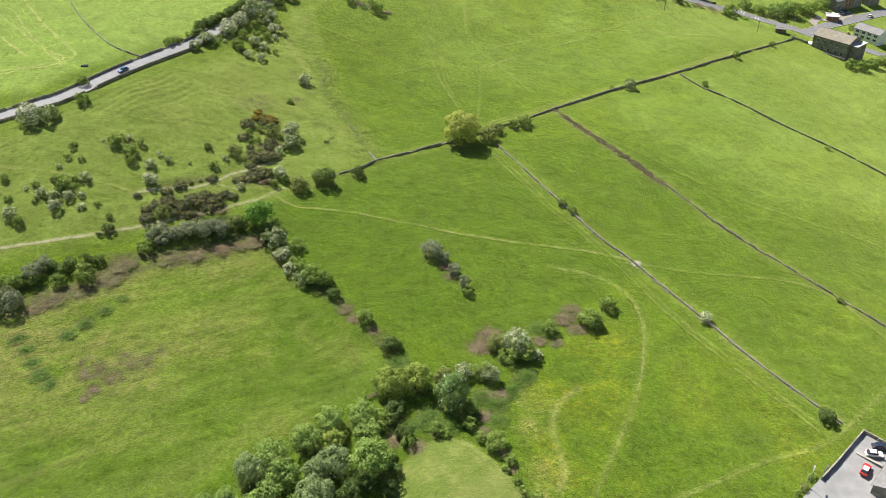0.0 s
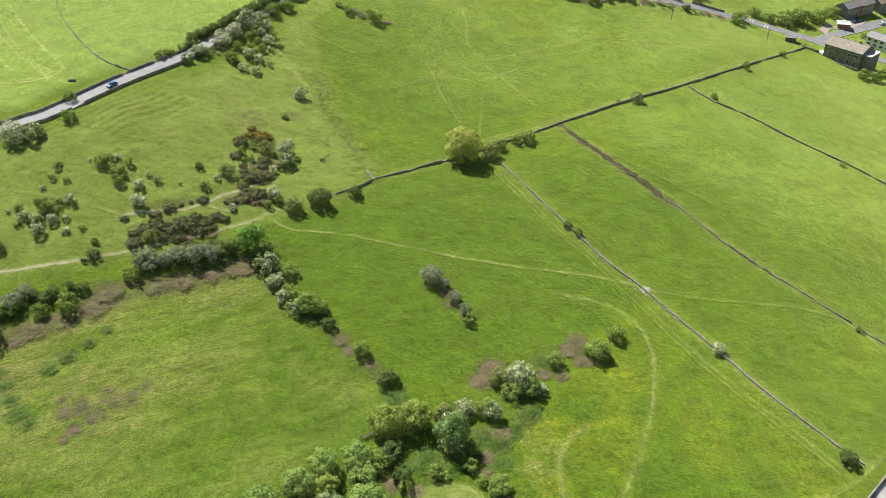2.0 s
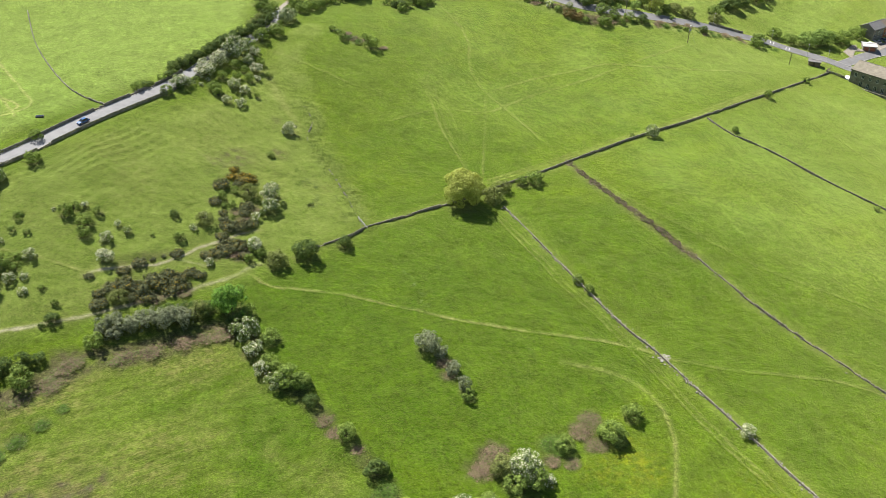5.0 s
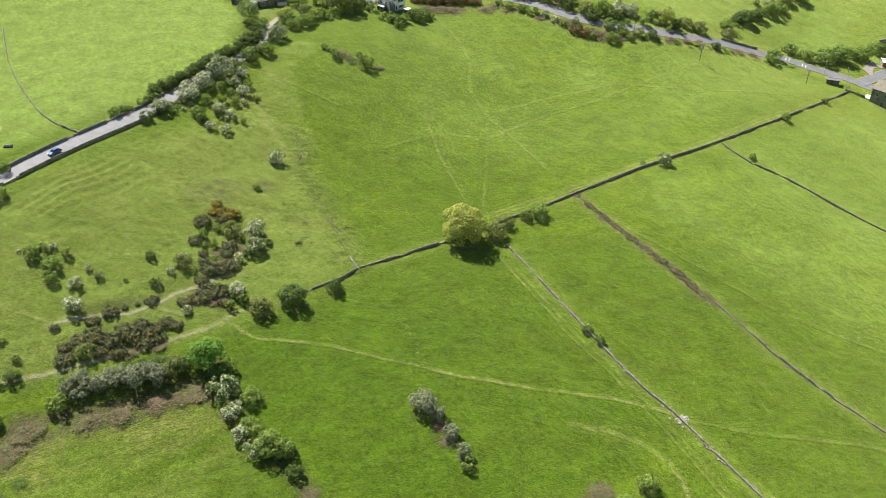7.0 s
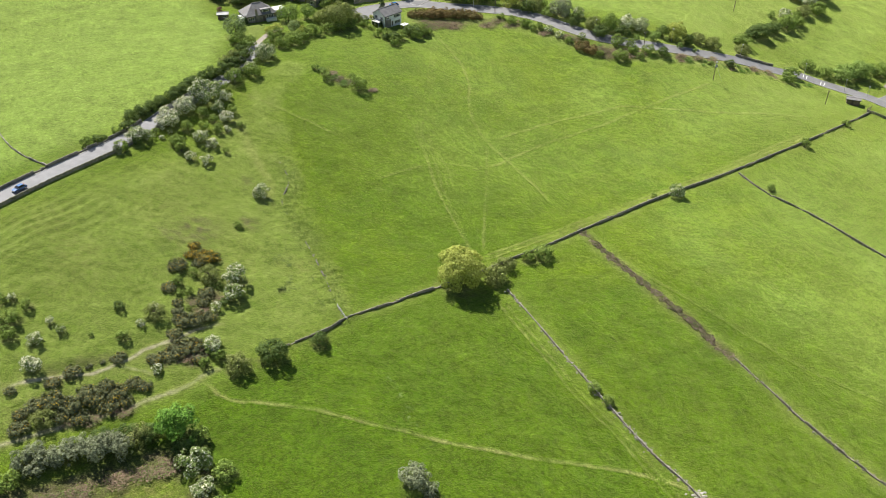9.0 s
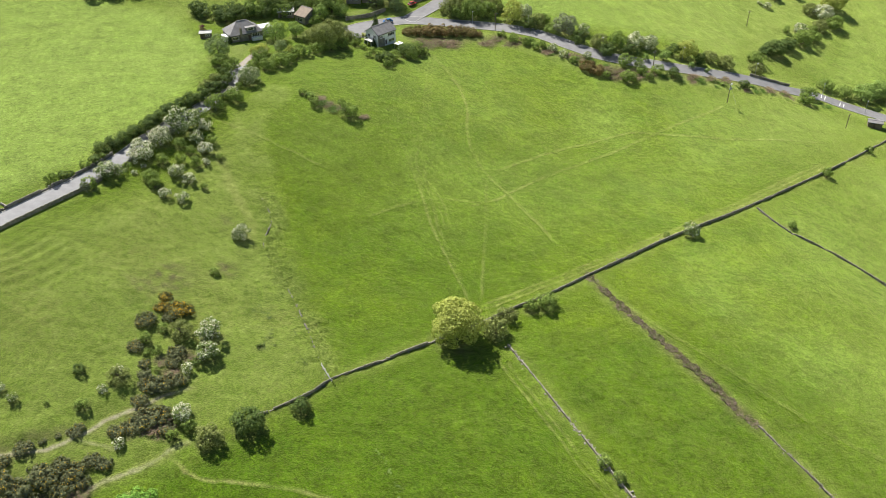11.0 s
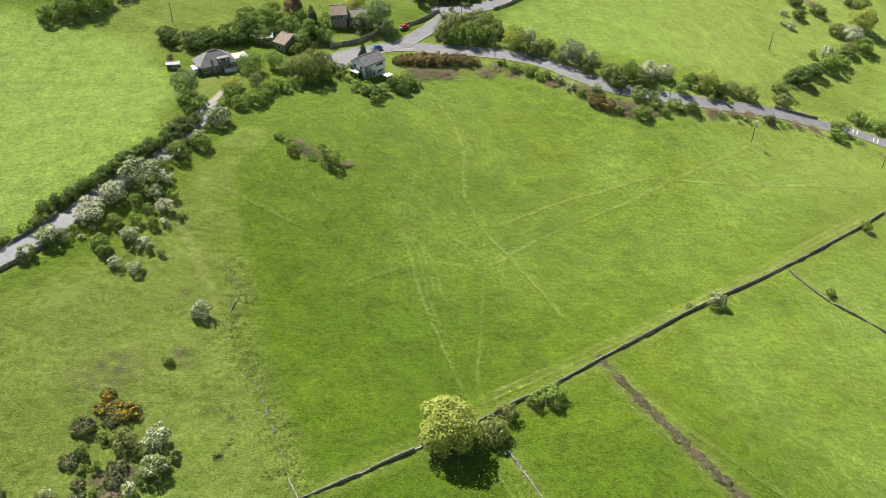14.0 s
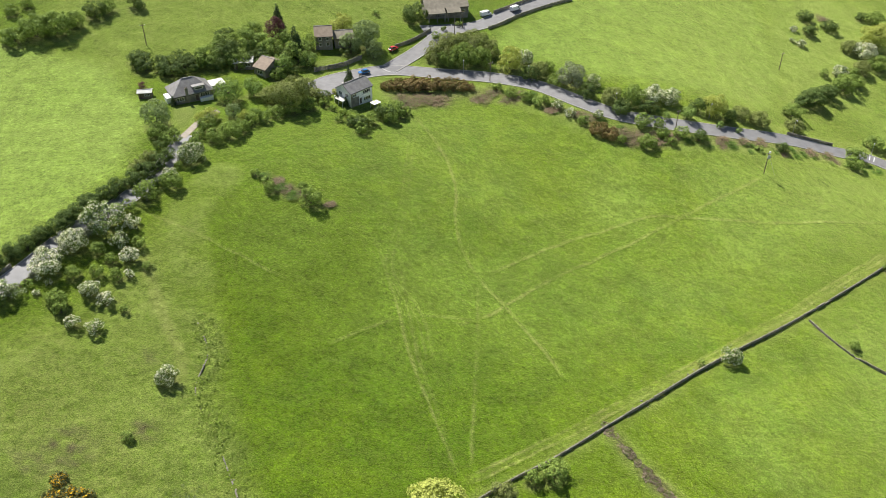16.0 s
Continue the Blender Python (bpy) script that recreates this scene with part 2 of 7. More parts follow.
GRASS = grass_stuff()
M = dict(
    asphalt=rough_stuff("asphalt", (0.150, 0.148, 0.150), (0.215, 0.212, 0.212), 0.5, 0.75, 20.0, 0.01, stain=(0.12, 0.118, 0.118)),
    lane=rough_stuff("pale_asphalt", (0.172, 0.172, 0.176), (0.240, 0.239, 0.242), 0.4, 0.75, 20.0, 0.01),
    paint=plain("road_paint", (0.72, 0.72, 0.70), 0.7),
    kerb=rough_stuff("kerb_stone", (0.34, 0.32, 0.29), (0.46, 0.44, 0.40), 0.8, 0.85),
    stone=rough_stuff("gritstone", (0.120, 0.106, 0.084), (0.350, 0.318, 0.260), 1.4, 0.9, 9.0, 0.04, stain=(0.075, 0.075, 0.055)),
    coping=rough_stuff("pale_gritstone", (0.210, 0.195, 0.165), (0.450, 0.420, 0.360), 1.2, 0.9, 9.0, 0.04, stain=(0.16, 0.155, 0.12)),
    rubble=rough_stuff("tumbled_gritstone", (0.150, 0.140, 0.115), (0.370, 0.345, 0.290), 1.2, 0.9, 9.0, 0.04, stain=(0.10, 0.10, 0.07)),
    masonry=rough_stuff("house_stone", (0.160, 0.145, 0.124), (0.330, 0.298, 0.250), 0.9, 0.9, 7.0, 0.03, stain=(0.075, 0.068, 0.058)),
    render=rough_stuff("white_render", (0.76, 0.76, 0.75), (0.87, 0.87, 0.86), 0.5, 0.8, 5.0, 0.01),
    brick=rough_stuff("orange_brick", (0.300, 0.105, 0.050), (0.420, 0.170, 0.085), 1.2, 0.85, 9.0, 0.02),
    slate=rough_stuff("roof_slate", (0.145, 0.140, 0.140), (0.250, 0.240, 0.235), 0.8, 0.6, 6.0, 0.02, stain=(0.14, 0.13, 0.10)),
    flags=rough_stuff("stone_slates", (0.175, 0.155, 0.120), (0.300, 0.268, 0.210), 0.7, 0.85, 6.0, 0.03, stain=(0.15, 0.145, 0.10)),
    browntile=rough_stuff("brown_tiles", (0.170, 0.130, 0.098), (0.270, 0.215, 0.160), 0.8, 0.8, 6.0, 0.02),
    concrete=rough_stuff("pale_concrete", (0.215, 0.212, 0.208), (0.310, 0.305, 0.300), 0.35, 0.85, 9.0, 0.01, stain=(0.17, 0.168, 0.165)),
    felt=rough_stuff("roof_felt", (0.42, 0.41, 0.39), (0.60, 0.59, 0.57), 0.6, 0.8, 5.0, 0.01),
    wood=rough_stuff("weathered_wood", (0.130, 0.100, 0.075), (0.230, 0.185, 0.140), 2.0, 0.85, 14.0, 0.01),
    palewood=rough_stuff("silvered_wood", (0.420, 0.400, 0.360), (0.620, 0.600, 0.560), 2.0, 0.85, 14.0, 0.01),
    redwood=rough_stuff("red_boards", (0.260, 0.090, 0.050), (0.360, 0.140, 0.080), 2.0, 0.7, 9.0, 0.01),
    white=plain("white_paint", (0.80, 0.80, 0.79), 0.45),
    grey=plain("grey_paint", (0.34, 0.35, 0.36), 0.5),
    steel=plain("galvanised_steel", (0.45, 0.46, 0.47), 0.45, 0.7),
    glass=plain("window_glass", (0.030, 0.036, 0.042), 0.08, 0.0, 0.6),
    door=plain("dark_door", (0.10, 0.07, 0.06), 0.5),
    tyre=plain("tyre_rubber", (0.02, 0.02, 0.02), 0.9),
    trim=plain("car_trim", (0.03, 0.03, 0.032), 0.5),
    lamp=plain("lamp_glass", (0.7, 0.7, 0.66), 0.2),
    tail=plain("tail_lamp", (0.35, 0.02, 0.015), 0.25),
    purple=plain("purple_sheet", (0.26, 0.16, 0.34), 0.6),
    bark=rough_stuff("bark", (0.070, 0.055, 0.040), (0.150, 0.120, 0.090), 2.0, 0.95, 10.0, 0.04),
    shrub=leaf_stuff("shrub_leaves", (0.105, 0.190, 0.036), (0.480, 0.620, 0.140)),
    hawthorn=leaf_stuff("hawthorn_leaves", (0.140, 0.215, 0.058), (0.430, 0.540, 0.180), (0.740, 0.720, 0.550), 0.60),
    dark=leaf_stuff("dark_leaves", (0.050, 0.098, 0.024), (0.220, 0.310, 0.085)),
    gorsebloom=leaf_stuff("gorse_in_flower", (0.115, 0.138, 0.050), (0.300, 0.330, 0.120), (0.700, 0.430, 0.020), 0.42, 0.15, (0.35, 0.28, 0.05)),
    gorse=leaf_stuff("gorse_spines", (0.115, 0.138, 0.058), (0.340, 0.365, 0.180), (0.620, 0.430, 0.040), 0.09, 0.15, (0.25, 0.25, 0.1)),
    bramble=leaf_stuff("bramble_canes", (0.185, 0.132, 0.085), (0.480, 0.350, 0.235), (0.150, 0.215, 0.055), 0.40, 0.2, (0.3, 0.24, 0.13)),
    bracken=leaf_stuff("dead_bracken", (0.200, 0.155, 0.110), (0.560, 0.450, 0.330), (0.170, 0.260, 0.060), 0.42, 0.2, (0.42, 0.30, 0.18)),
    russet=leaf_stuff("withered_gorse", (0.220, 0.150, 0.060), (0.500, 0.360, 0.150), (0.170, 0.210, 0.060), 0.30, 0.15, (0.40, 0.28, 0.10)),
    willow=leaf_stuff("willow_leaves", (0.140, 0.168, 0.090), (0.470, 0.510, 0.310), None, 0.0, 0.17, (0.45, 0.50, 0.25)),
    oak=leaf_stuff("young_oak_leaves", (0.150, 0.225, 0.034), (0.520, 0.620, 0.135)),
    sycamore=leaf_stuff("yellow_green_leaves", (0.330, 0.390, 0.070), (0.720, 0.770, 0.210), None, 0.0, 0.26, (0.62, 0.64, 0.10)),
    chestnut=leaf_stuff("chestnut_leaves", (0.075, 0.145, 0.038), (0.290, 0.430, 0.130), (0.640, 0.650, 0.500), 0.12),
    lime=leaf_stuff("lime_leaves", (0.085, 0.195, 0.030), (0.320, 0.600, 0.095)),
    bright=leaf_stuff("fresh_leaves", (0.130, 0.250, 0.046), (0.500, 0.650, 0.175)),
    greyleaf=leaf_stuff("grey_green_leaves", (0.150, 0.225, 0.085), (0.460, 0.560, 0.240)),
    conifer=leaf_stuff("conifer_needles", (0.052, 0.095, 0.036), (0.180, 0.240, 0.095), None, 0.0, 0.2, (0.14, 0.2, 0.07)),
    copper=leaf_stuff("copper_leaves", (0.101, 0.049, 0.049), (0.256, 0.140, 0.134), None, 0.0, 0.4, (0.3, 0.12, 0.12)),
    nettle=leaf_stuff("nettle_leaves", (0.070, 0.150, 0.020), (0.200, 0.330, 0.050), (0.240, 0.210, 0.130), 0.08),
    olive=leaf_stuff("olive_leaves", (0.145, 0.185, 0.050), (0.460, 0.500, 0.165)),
    gravel=rough_stuff("gravel", (0.20, 0.175, 0.14), (0.32, 0.285, 0.235), 1.2, 0.9, 14.0, 0.02),
    fieldstone=rough_stuff("dark_gritstone", (0.110, 0.105, 0.078), (0.290, 0.272, 0.215), 1.2, 0.9, 9.0, 0.04, stain=(0.09, 0.095, 0.055)),
)

# ---- lie of the land ----
SLOPE = [16.63, -14.92, 19.14, -3.24, -4.52, 4.57, -0.64, -0.52, 1.09, 1.13]
HUMPS = [-0.16, -0.57, -2.49, -1.5, 3.05, 1.89, -0.92, -2.63, 1.33, -3.28, -0.01, 2.1, 9.26, -1.87, 0.59, -0.09, 3.04, 2.96, 5.1, -3.46, -5.19, 1.57, -0.42, 0.66, -1.57, 6.57, 4.93, -5.82, -0.16, 2.35, -2.2, -2.44, -2.55, 0.09, 7.5, -8.65, 0.1, -0.06, -0.96, -0.74, -0.56, -1.26]
HUMP_X = [-120 + 55 * i for i in range(6)]
HUMP_Y = [150 + 60 * i for i in range(7)]


def land(x, y):
    """Height of the ground in metres: a broad slope and a set of soft humps."""
    x, y = np.clip(np.asarray(x, float), -240, 300), np.clip(np.asarray(y, float), 60, 640)
    u, v = (x - 20) / 150, (y - 330) / 200
    terms = (1, u, v, u * u, u * v, v * v, u ** 3, u * u * v, u * v * v, v ** 3)
    z = sum(c * t for c, t in zip(SLOPE, terms))
    k = 0
    for b in HUMP_Y:
        for a in HUMP_X:
            z = z + HUMPS[k] * np.exp(-((x - a) ** 2 + (y - b) ** 2) / 4050.0)
            k += 1
    return z


def height(x, y):
    return float(land(x, y))


def lumps(x, y, cell, seed):
    """Smooth random unevenness, about -1 to 1, with the given size of cell."""
    table = np.random.RandomState(seed).rand(256, 256) * 2 - 1
    u, v = x / cell + 400.0, y / cell + 400.0
    i, j = np.floor(u).astype(int), np.floor(v).astype(int)
    a, b = u - i, v - j
    a, b = a * a * (3 - 2 * a), b * b * (3 - 2 * b)
    g = lambda p, q: table[(i + p) % 256, (j + q) % 256]
    return (g(0, 0) * (1 - a) + g(1, 0) * a) * (1 - b) + (g(0, 1) * (1 - a) + g(1, 1) * a) * b


def away(x, y, line):
    """Distance of points from a polyline."""
    best = np.full(x.shape, 1e9)
    for (x0, y0), (x1, y1) in zip(line[:-1], line[1:]):
        dx, dy = x1 - x0, y1 - y0
        t = np.clip(((x - x0) * dx + (y - y0) * dy) / (dx * dx + dy * dy + 1e-9), 0, 1)
        best = np.minimum(best, np.hypot(x - x0 - t * dx, y - y0 - t * dy))
    return best


def within(x, y, ring, soft=3.0):
    """1 inside a closed outline, 0 outside, with a soft edge."""
    inside = np.zeros(x.shape, bool)
    for (x0, y0), (x1, y1) in zip(ring, ring[1:] + ring[:1]):
        cross = ((y0 > y) != (y1 > y)) & (x < (x1 - x0) * (y - y0) / (y1 - y0 + 1e-9) + x0)
        inside ^= cross
    d = away(x, y, ring + ring[:1])
    return np.clip(0.5 + np.where(inside, d, -d) / (2 * soft), 0, 1)


def smooth(line, step=2.0):
    """A polyline rounded off and cut into equal steps."""
    pts = [Vector(p) for p in line]
    out = []
    for k in range(len(pts) - 1):
        a, b = pts[max(k - 1, 0)], pts[k]
        c, d = pts[k + 1], pts[min(k + 2, len(pts) - 1)]
        m = max(2, int((c - b).length / step))
        for i in range(m):
            t = i / m
            out.append(0.5 * ((2 * b) + (c - a) * t + (2 * a - 5 * b + 4 * c - d) * t * t + (3 * b - a - 3 * c + d) * t ** 3))
    return [tuple(p) for p in out] + [tuple(pts[-1])]


# ---- the plan: lines of walls, roads and paths ----
WALL_MAIN = [(-40.6, 254.0), (-36.6, 256.4), (-28.4, 262.8), (-24.7, 266.8), (-19.0, 270.7), (-11.4, 275.5), (-4.9, 279.7), (0.8, 283.1), (9.8, 288.1), (21.9, 296.6), (32.6, 303.2), (45.6, 312.6), (60.2, 323.4), (71.0, 331.5), (81.1, 338.6), (106.7, 355.9), (142.9, 384.0), (185.9, 425.6)]
WALL_MIDDLE = [(20.9, 283.0), (35.7, 257.0), (52.1, 230.2), (61.6, 217.7), (78.2, 190.6), (86.9, 175.0), (98.6, 157.0), (103.1, 151.2)]
WALL_EAST = [(80.5, 258.6), (96.3, 233.6), (113.6, 211.3), (130.9, 189.0), (138.6, 179.2)]
VERGE_EAST = [(45.6, 313.1), (49.2, 306.7), (52.3, 301.3), (56.9, 294.0), (62.0, 286.5), (67.7, 278.1), (73.0, 270.3), (77.2, 262.3), (80.5, 258.6)]
WALL_FAR = [(107.2, 353.6), (113.6, 342.1), (125.5, 330.6), (142.9, 308.8), (155.2, 297.1), (171.0, 280.2), (182.1, 268.8)]
FENCE_LINE = [(-25.5, 268.7), (-33.8, 287.9), (-41.9, 303.0), (-49.1, 315.1), (-48.7, 326.3), (-52.8, 334.6)]
ROAD_LANE = [(-164.2, 260.2), (-154.3, 265.2), (-142.0, 272.8), (-130.5, 283.6), (-103.7, 327.0), (-96.5, 341.8), (-91.4, 354.9), (-85.9, 364.6), (-79.1, 375.0), (-73.5, 392.3), (-72.8, 405.8), (-72.6, 418.8)]
ROAD_MAIN = [(-39.8, 443.8), (-35.5, 450.9), (-27.3, 457.6), (-13.6, 464.7), (7.1, 465.6), (23.7, 465.4), (40.1, 461.5), (55.6, 451.8), (68.8, 445.2), (88.5, 442.8), (109.5, 444.7), (133.1, 450.9), (151.5, 452.3), (163.0, 453.4), (172.5, 449.9), (190.2, 442.6), (200.0, 434.8), (216.1, 427.6), (242.5, 416.0)]
ROAD_NORTH = [(-13.7, 466.0), (-3.8, 480.1), (3.5, 492.0), (9.0, 497.9), (20.3, 503.6), (32.2, 515.1), (44.5, 525.0), (60.1, 536.6), (85.1, 555.1)]
ROAD_ESTATE = [(196.6, 438.4), (214.3, 452.0), (229.6, 461.9), (263.0, 486.3), (309.7, 523.0)]
TRACK_CROSS = [(-56.5, 241.3), (-54.2, 239.7), (-51.5, 237.7), (-47.6, 236.5), (-40.0, 236.4), (-29.4, 235.7), (-16.7, 232.9), (12.5, 227.1), (40.1, 224.0), (56.2, 220.6), (61.6, 217.7)]
TRACK_CURVE = [(33.7, 214.8), (49.3, 210.4), (57.5, 201.3), (59.1, 188.4), (56.4, 174.5), (51.2, 159.7), (44.8, 146.2), (35.7, 128.2)]
TRACK_WALL = [(21.6, 277.4), (19.1, 277.3), (25.3, 266.5), (32.0, 254.5), (37.5, 245.1), (44.2, 236.0), (56.1, 217.7), (74.7, 183.4), (91.9, 157.0), (98.5, 146.6)]
TRACK_RIGHT = [(61.6, 217.7), (83.6, 212.5), (109.1, 208.4), (120.5, 200.9), (128.5, 183.6)]
PATH_HILL = [(-137.7, 202.6), (-131.9, 204.7), (-117.1, 209.8), (-95.8, 218.1), (-84.6, 224.5), (-78.6, 227.4), (-72.5, 230.8), (-67.6, 234.0), (-62.6, 237.4), (-58.8, 240.2), (-56.5, 243.2), (-53.6, 245.5)]
PATH_MOOR = [(-101.0, 231.5), (-97.6, 233.9), (-92.0, 236.3), (-84.1, 238.4), (-79.8, 241.0), (-75.0, 245.1), (-71.6, 249.0), (-66.5, 253.1), (-61.3, 257.4), (-56.0, 260.8)]
PATH_MOOR_FORK = [(-77.7, 242.7), (-73.5, 242.1), (-70.4, 241.7), (-67.9, 240.9)]
MOOR_BANK = [(-92.4, 237.3), (-87.7, 240.6), (-83.2, 242.7), (-79.3, 244.5)]
PATH_MOOR_LOW = [(-150.6, 240.7), (-144.6, 239.4), (-125.9, 238.0), (-112.7, 235.9), (-99.6, 233.2)]
TRACK_B = [(11.3, 298.0), (6.0, 314.1), (0.1, 330.6), (-7.0, 355.5), (-12.5, 370.6)]
TRACK_C = [(37.7, 327.4), (33.2, 337.1), (28.2, 344.6), (23.0, 352.9), (17.4, 360.3), (13.4, 368.9), (10.8, 378.9), (10.4, 398.6), (5.7, 416.6), (-6.3, 440.0)]
TRACK_D = [(14.1, 299.7), (15.1, 318.1), (16.1, 338.5), (16.8, 358.5)]
TRACK_F = [(-21.1, 333.5), (-2.0, 344.9), (17.2, 345.4), (41.5, 365.8), (69.1, 385.9), (113.1, 420.2)]
TRACK_H = [(-75.0, 368.5), (-62.0, 364.0), (-42.7, 355.7), (-34.9, 352.5)]
TRACK_WALL_NORTH = [(13.7, 297.1), (35.9, 310.3), (58.2, 325.2), (83.8, 342.9), (111.6, 363.1), (143.0, 387.9)]
TRACK_SOUTH = [(54.4, 128.1), (78.9, 138.7), (98.1, 145.7), (119.9, 163.6)]
TRACK_A = [(-3.2, 436.9), (-4.0, 411.9), (-4.7, 388.8), (-6.3, 372.0), (-7.2, 359.4), (1.0, 345.3), (4.3, 331.0)]
TRACK_NE = [(158.6, 353.7), (168.1, 329.7), (172.2, 320.9), (209.5, 364.9)]
TRACK_EAST = [(51.3, 303.0), (77.8, 276.5), (103.3, 252.6), (148.2, 229.1)]
TRACK_DRY = [(37.1, 164.2), (31.5, 159.2), (28.7, 152.7), (28.8, 145.2), (30.0, 136.4), (28.0, 130.5)]
TRAM_A = [(-198.8, 361.0), (-177.5, 338.3), (-158.6, 317.2), (-146.5, 306.8), (-155.4, 300.3), (-172.0, 298.0)]
TRAM_B = [(-190.3, 373.9), (-166.6, 340.8), (-150.5, 320.3), (-142.6, 308.2), (-149.0, 300.6), (-158.9, 298.0), (-170.2, 293.8)]
TRAM_C = [(-196.5, 344.1), (-172.9, 321.5), (-160.5, 307.6)]
LAWN_BUNGALOW = [(-80.9, 422.8), (-73.8, 427.2), (-73.1, 420.7), (-74.3, 408.5), (-78.1, 414.8)]
LAWN_HOUSE = [(-40.7, 465.2), (-32.8, 472.0), (-31.2, 468.5), (-39.5, 462.1)]
SCRUB_LINE = [(-12.6, 448.5), (5.2, 449.6), (21.4, 454.9), (35.4, 451.7), (48.9, 445.2), (58.0, 437.9), (71.3, 435.0), (87.0, 435.1), (105.7, 437.8), (126.1, 443.0), (148.9, 445.6)]
LAWN = [(-12.3, 130.8), (-9.3, 138.4), (-4.5, 144.0), (1.1, 146.2), (6.8, 144.5), (12.2, 139.4), (16.7, 133.6), (19.6, 127.1), (15.1, 117.8), (-10.4, 117.0)]
CAR_PARK = [(107.5, 148.6), (89.1, 132.0), (81.3, 125.0), (88.9, 117.0), (116.7, 132.7), (115.5, 142.6)]
FIELD_SOUTHWEST = [(-118.5, 177.3), (-106.2, 186.1), (-91.2, 200.4), (-76.5, 208.4), (-60.5, 214.3), (-51.1, 210.2), (-37.1, 194.1), (-19.3, 175.2), (-12.7, 169.4), (-21.2, 158.8), (-34.6, 148.4), (-49.7, 138.5), (-58.5, 124.7), (-107.4, 112.6), (-131.6, 165.9)]
FIELD_BUTTERCUP = [(17.8, 161.1), (26.5, 174.0), (42.4, 185.9), (55.3, 193.3), (56.0, 179.1), (51.2, 161.7), (35.9, 129.0), (24.1, 132.1), (19.4, 142.3), (14.4, 153.2)]
FIELD_SOUTHEAST = [(60.3, 193.3), (66.7, 208.6), (77.2, 187.0), (99.8, 154.0), (109.8, 149.5), (91.0, 133.7), (40.4, 116.8), (41.8, 132.3), (54.2, 161.7)]
MOOR = [(-176.0, 259.9), (-150.3, 255.0), (-139.0, 264.1), (-120.9, 285.5), (-100.6, 310.8), (-81.9, 330.7), (-68.0, 363.1), (-51.5, 331.6), (-35.7, 294.2), (-23.0, 268.7), (-36.3, 255.9), (-57.3, 239.7), (-86.3, 221.8), (-131.1, 202.5), (-148.2, 196.6)]
TRACK_B_EAST = [(8.6, 308.3), (6.0, 317.5), (2.4, 328.3), (-0.3, 339.5), (-3.0, 352.5), (-5.0, 366.0)]
TRACK_POLE = [(114.1, 421.2), (103.8, 412.8), (94.9, 405.9), (86.5, 399.8), (78.4, 394.0), (69.7, 387.8), (60.7, 380.9), (41.9, 367.5), (28.9, 356.4), (20.0, 348.4), (11.1, 343.2)]
TRACK_LEVEL = [(20.4, 363.5), (29.6, 370.7), (42.9, 380.4), (53.5, 386.1), (63.5, 391.5), (71.8, 395.3), (82.1, 395.6), (96.0, 395.8), (110.2, 396.5), (129.9, 401.6), (151.0, 407.2)]
TRACK_WEST = [(-72.0, 355.0), (-67.2, 346.2), (-64.3, 341.0), (-61.2, 335.3), (-57.1, 328.1), (-54.1, 324.1), (-53.0, 316.0)]
TRAM_D = [(-185.8, 355.9), (-165.6, 326.1), (-148.8, 306.0), (-143.9, 298.5)]
SWATHS_LUSH = [[(-98.5, 133.0), (-74.9, 146.5), (-48.8, 156.8), (-20.0, 162.8)], [(-99.5, 122.5), (-82.6, 128.3), (-61.7, 137.7)], [(-86.5, 182.7), (-63.6, 194.2), (-45.7, 208.2)]]
SWATHS_DRY = [[(-100.7, 125.5), (-81.6, 137.3), (-63.7, 146.0)], [(-78.8, 136.6), (-62.9, 142.9)], [(-108.7, 145.0), (-95.8, 155.1), (-79.0, 166.4)], [(-95.5, 181.7), (-77.4, 197.4), (-61.7, 211.6)], [(-41.9, 159.3), (-35.1, 176.2), (-42.4, 196.1)]]
# line, half width, force
TRACKS = [(TRACK_DRY, 0.9, 0.45), (TRACK_WALL_NORTH, 0.9, 0.12), (TRACK_SOUTH, 0.8, 0.2), (TRACK_WEST, 1.5, 0.30), (TRACK_CURVE, 0.9, 0.2)]
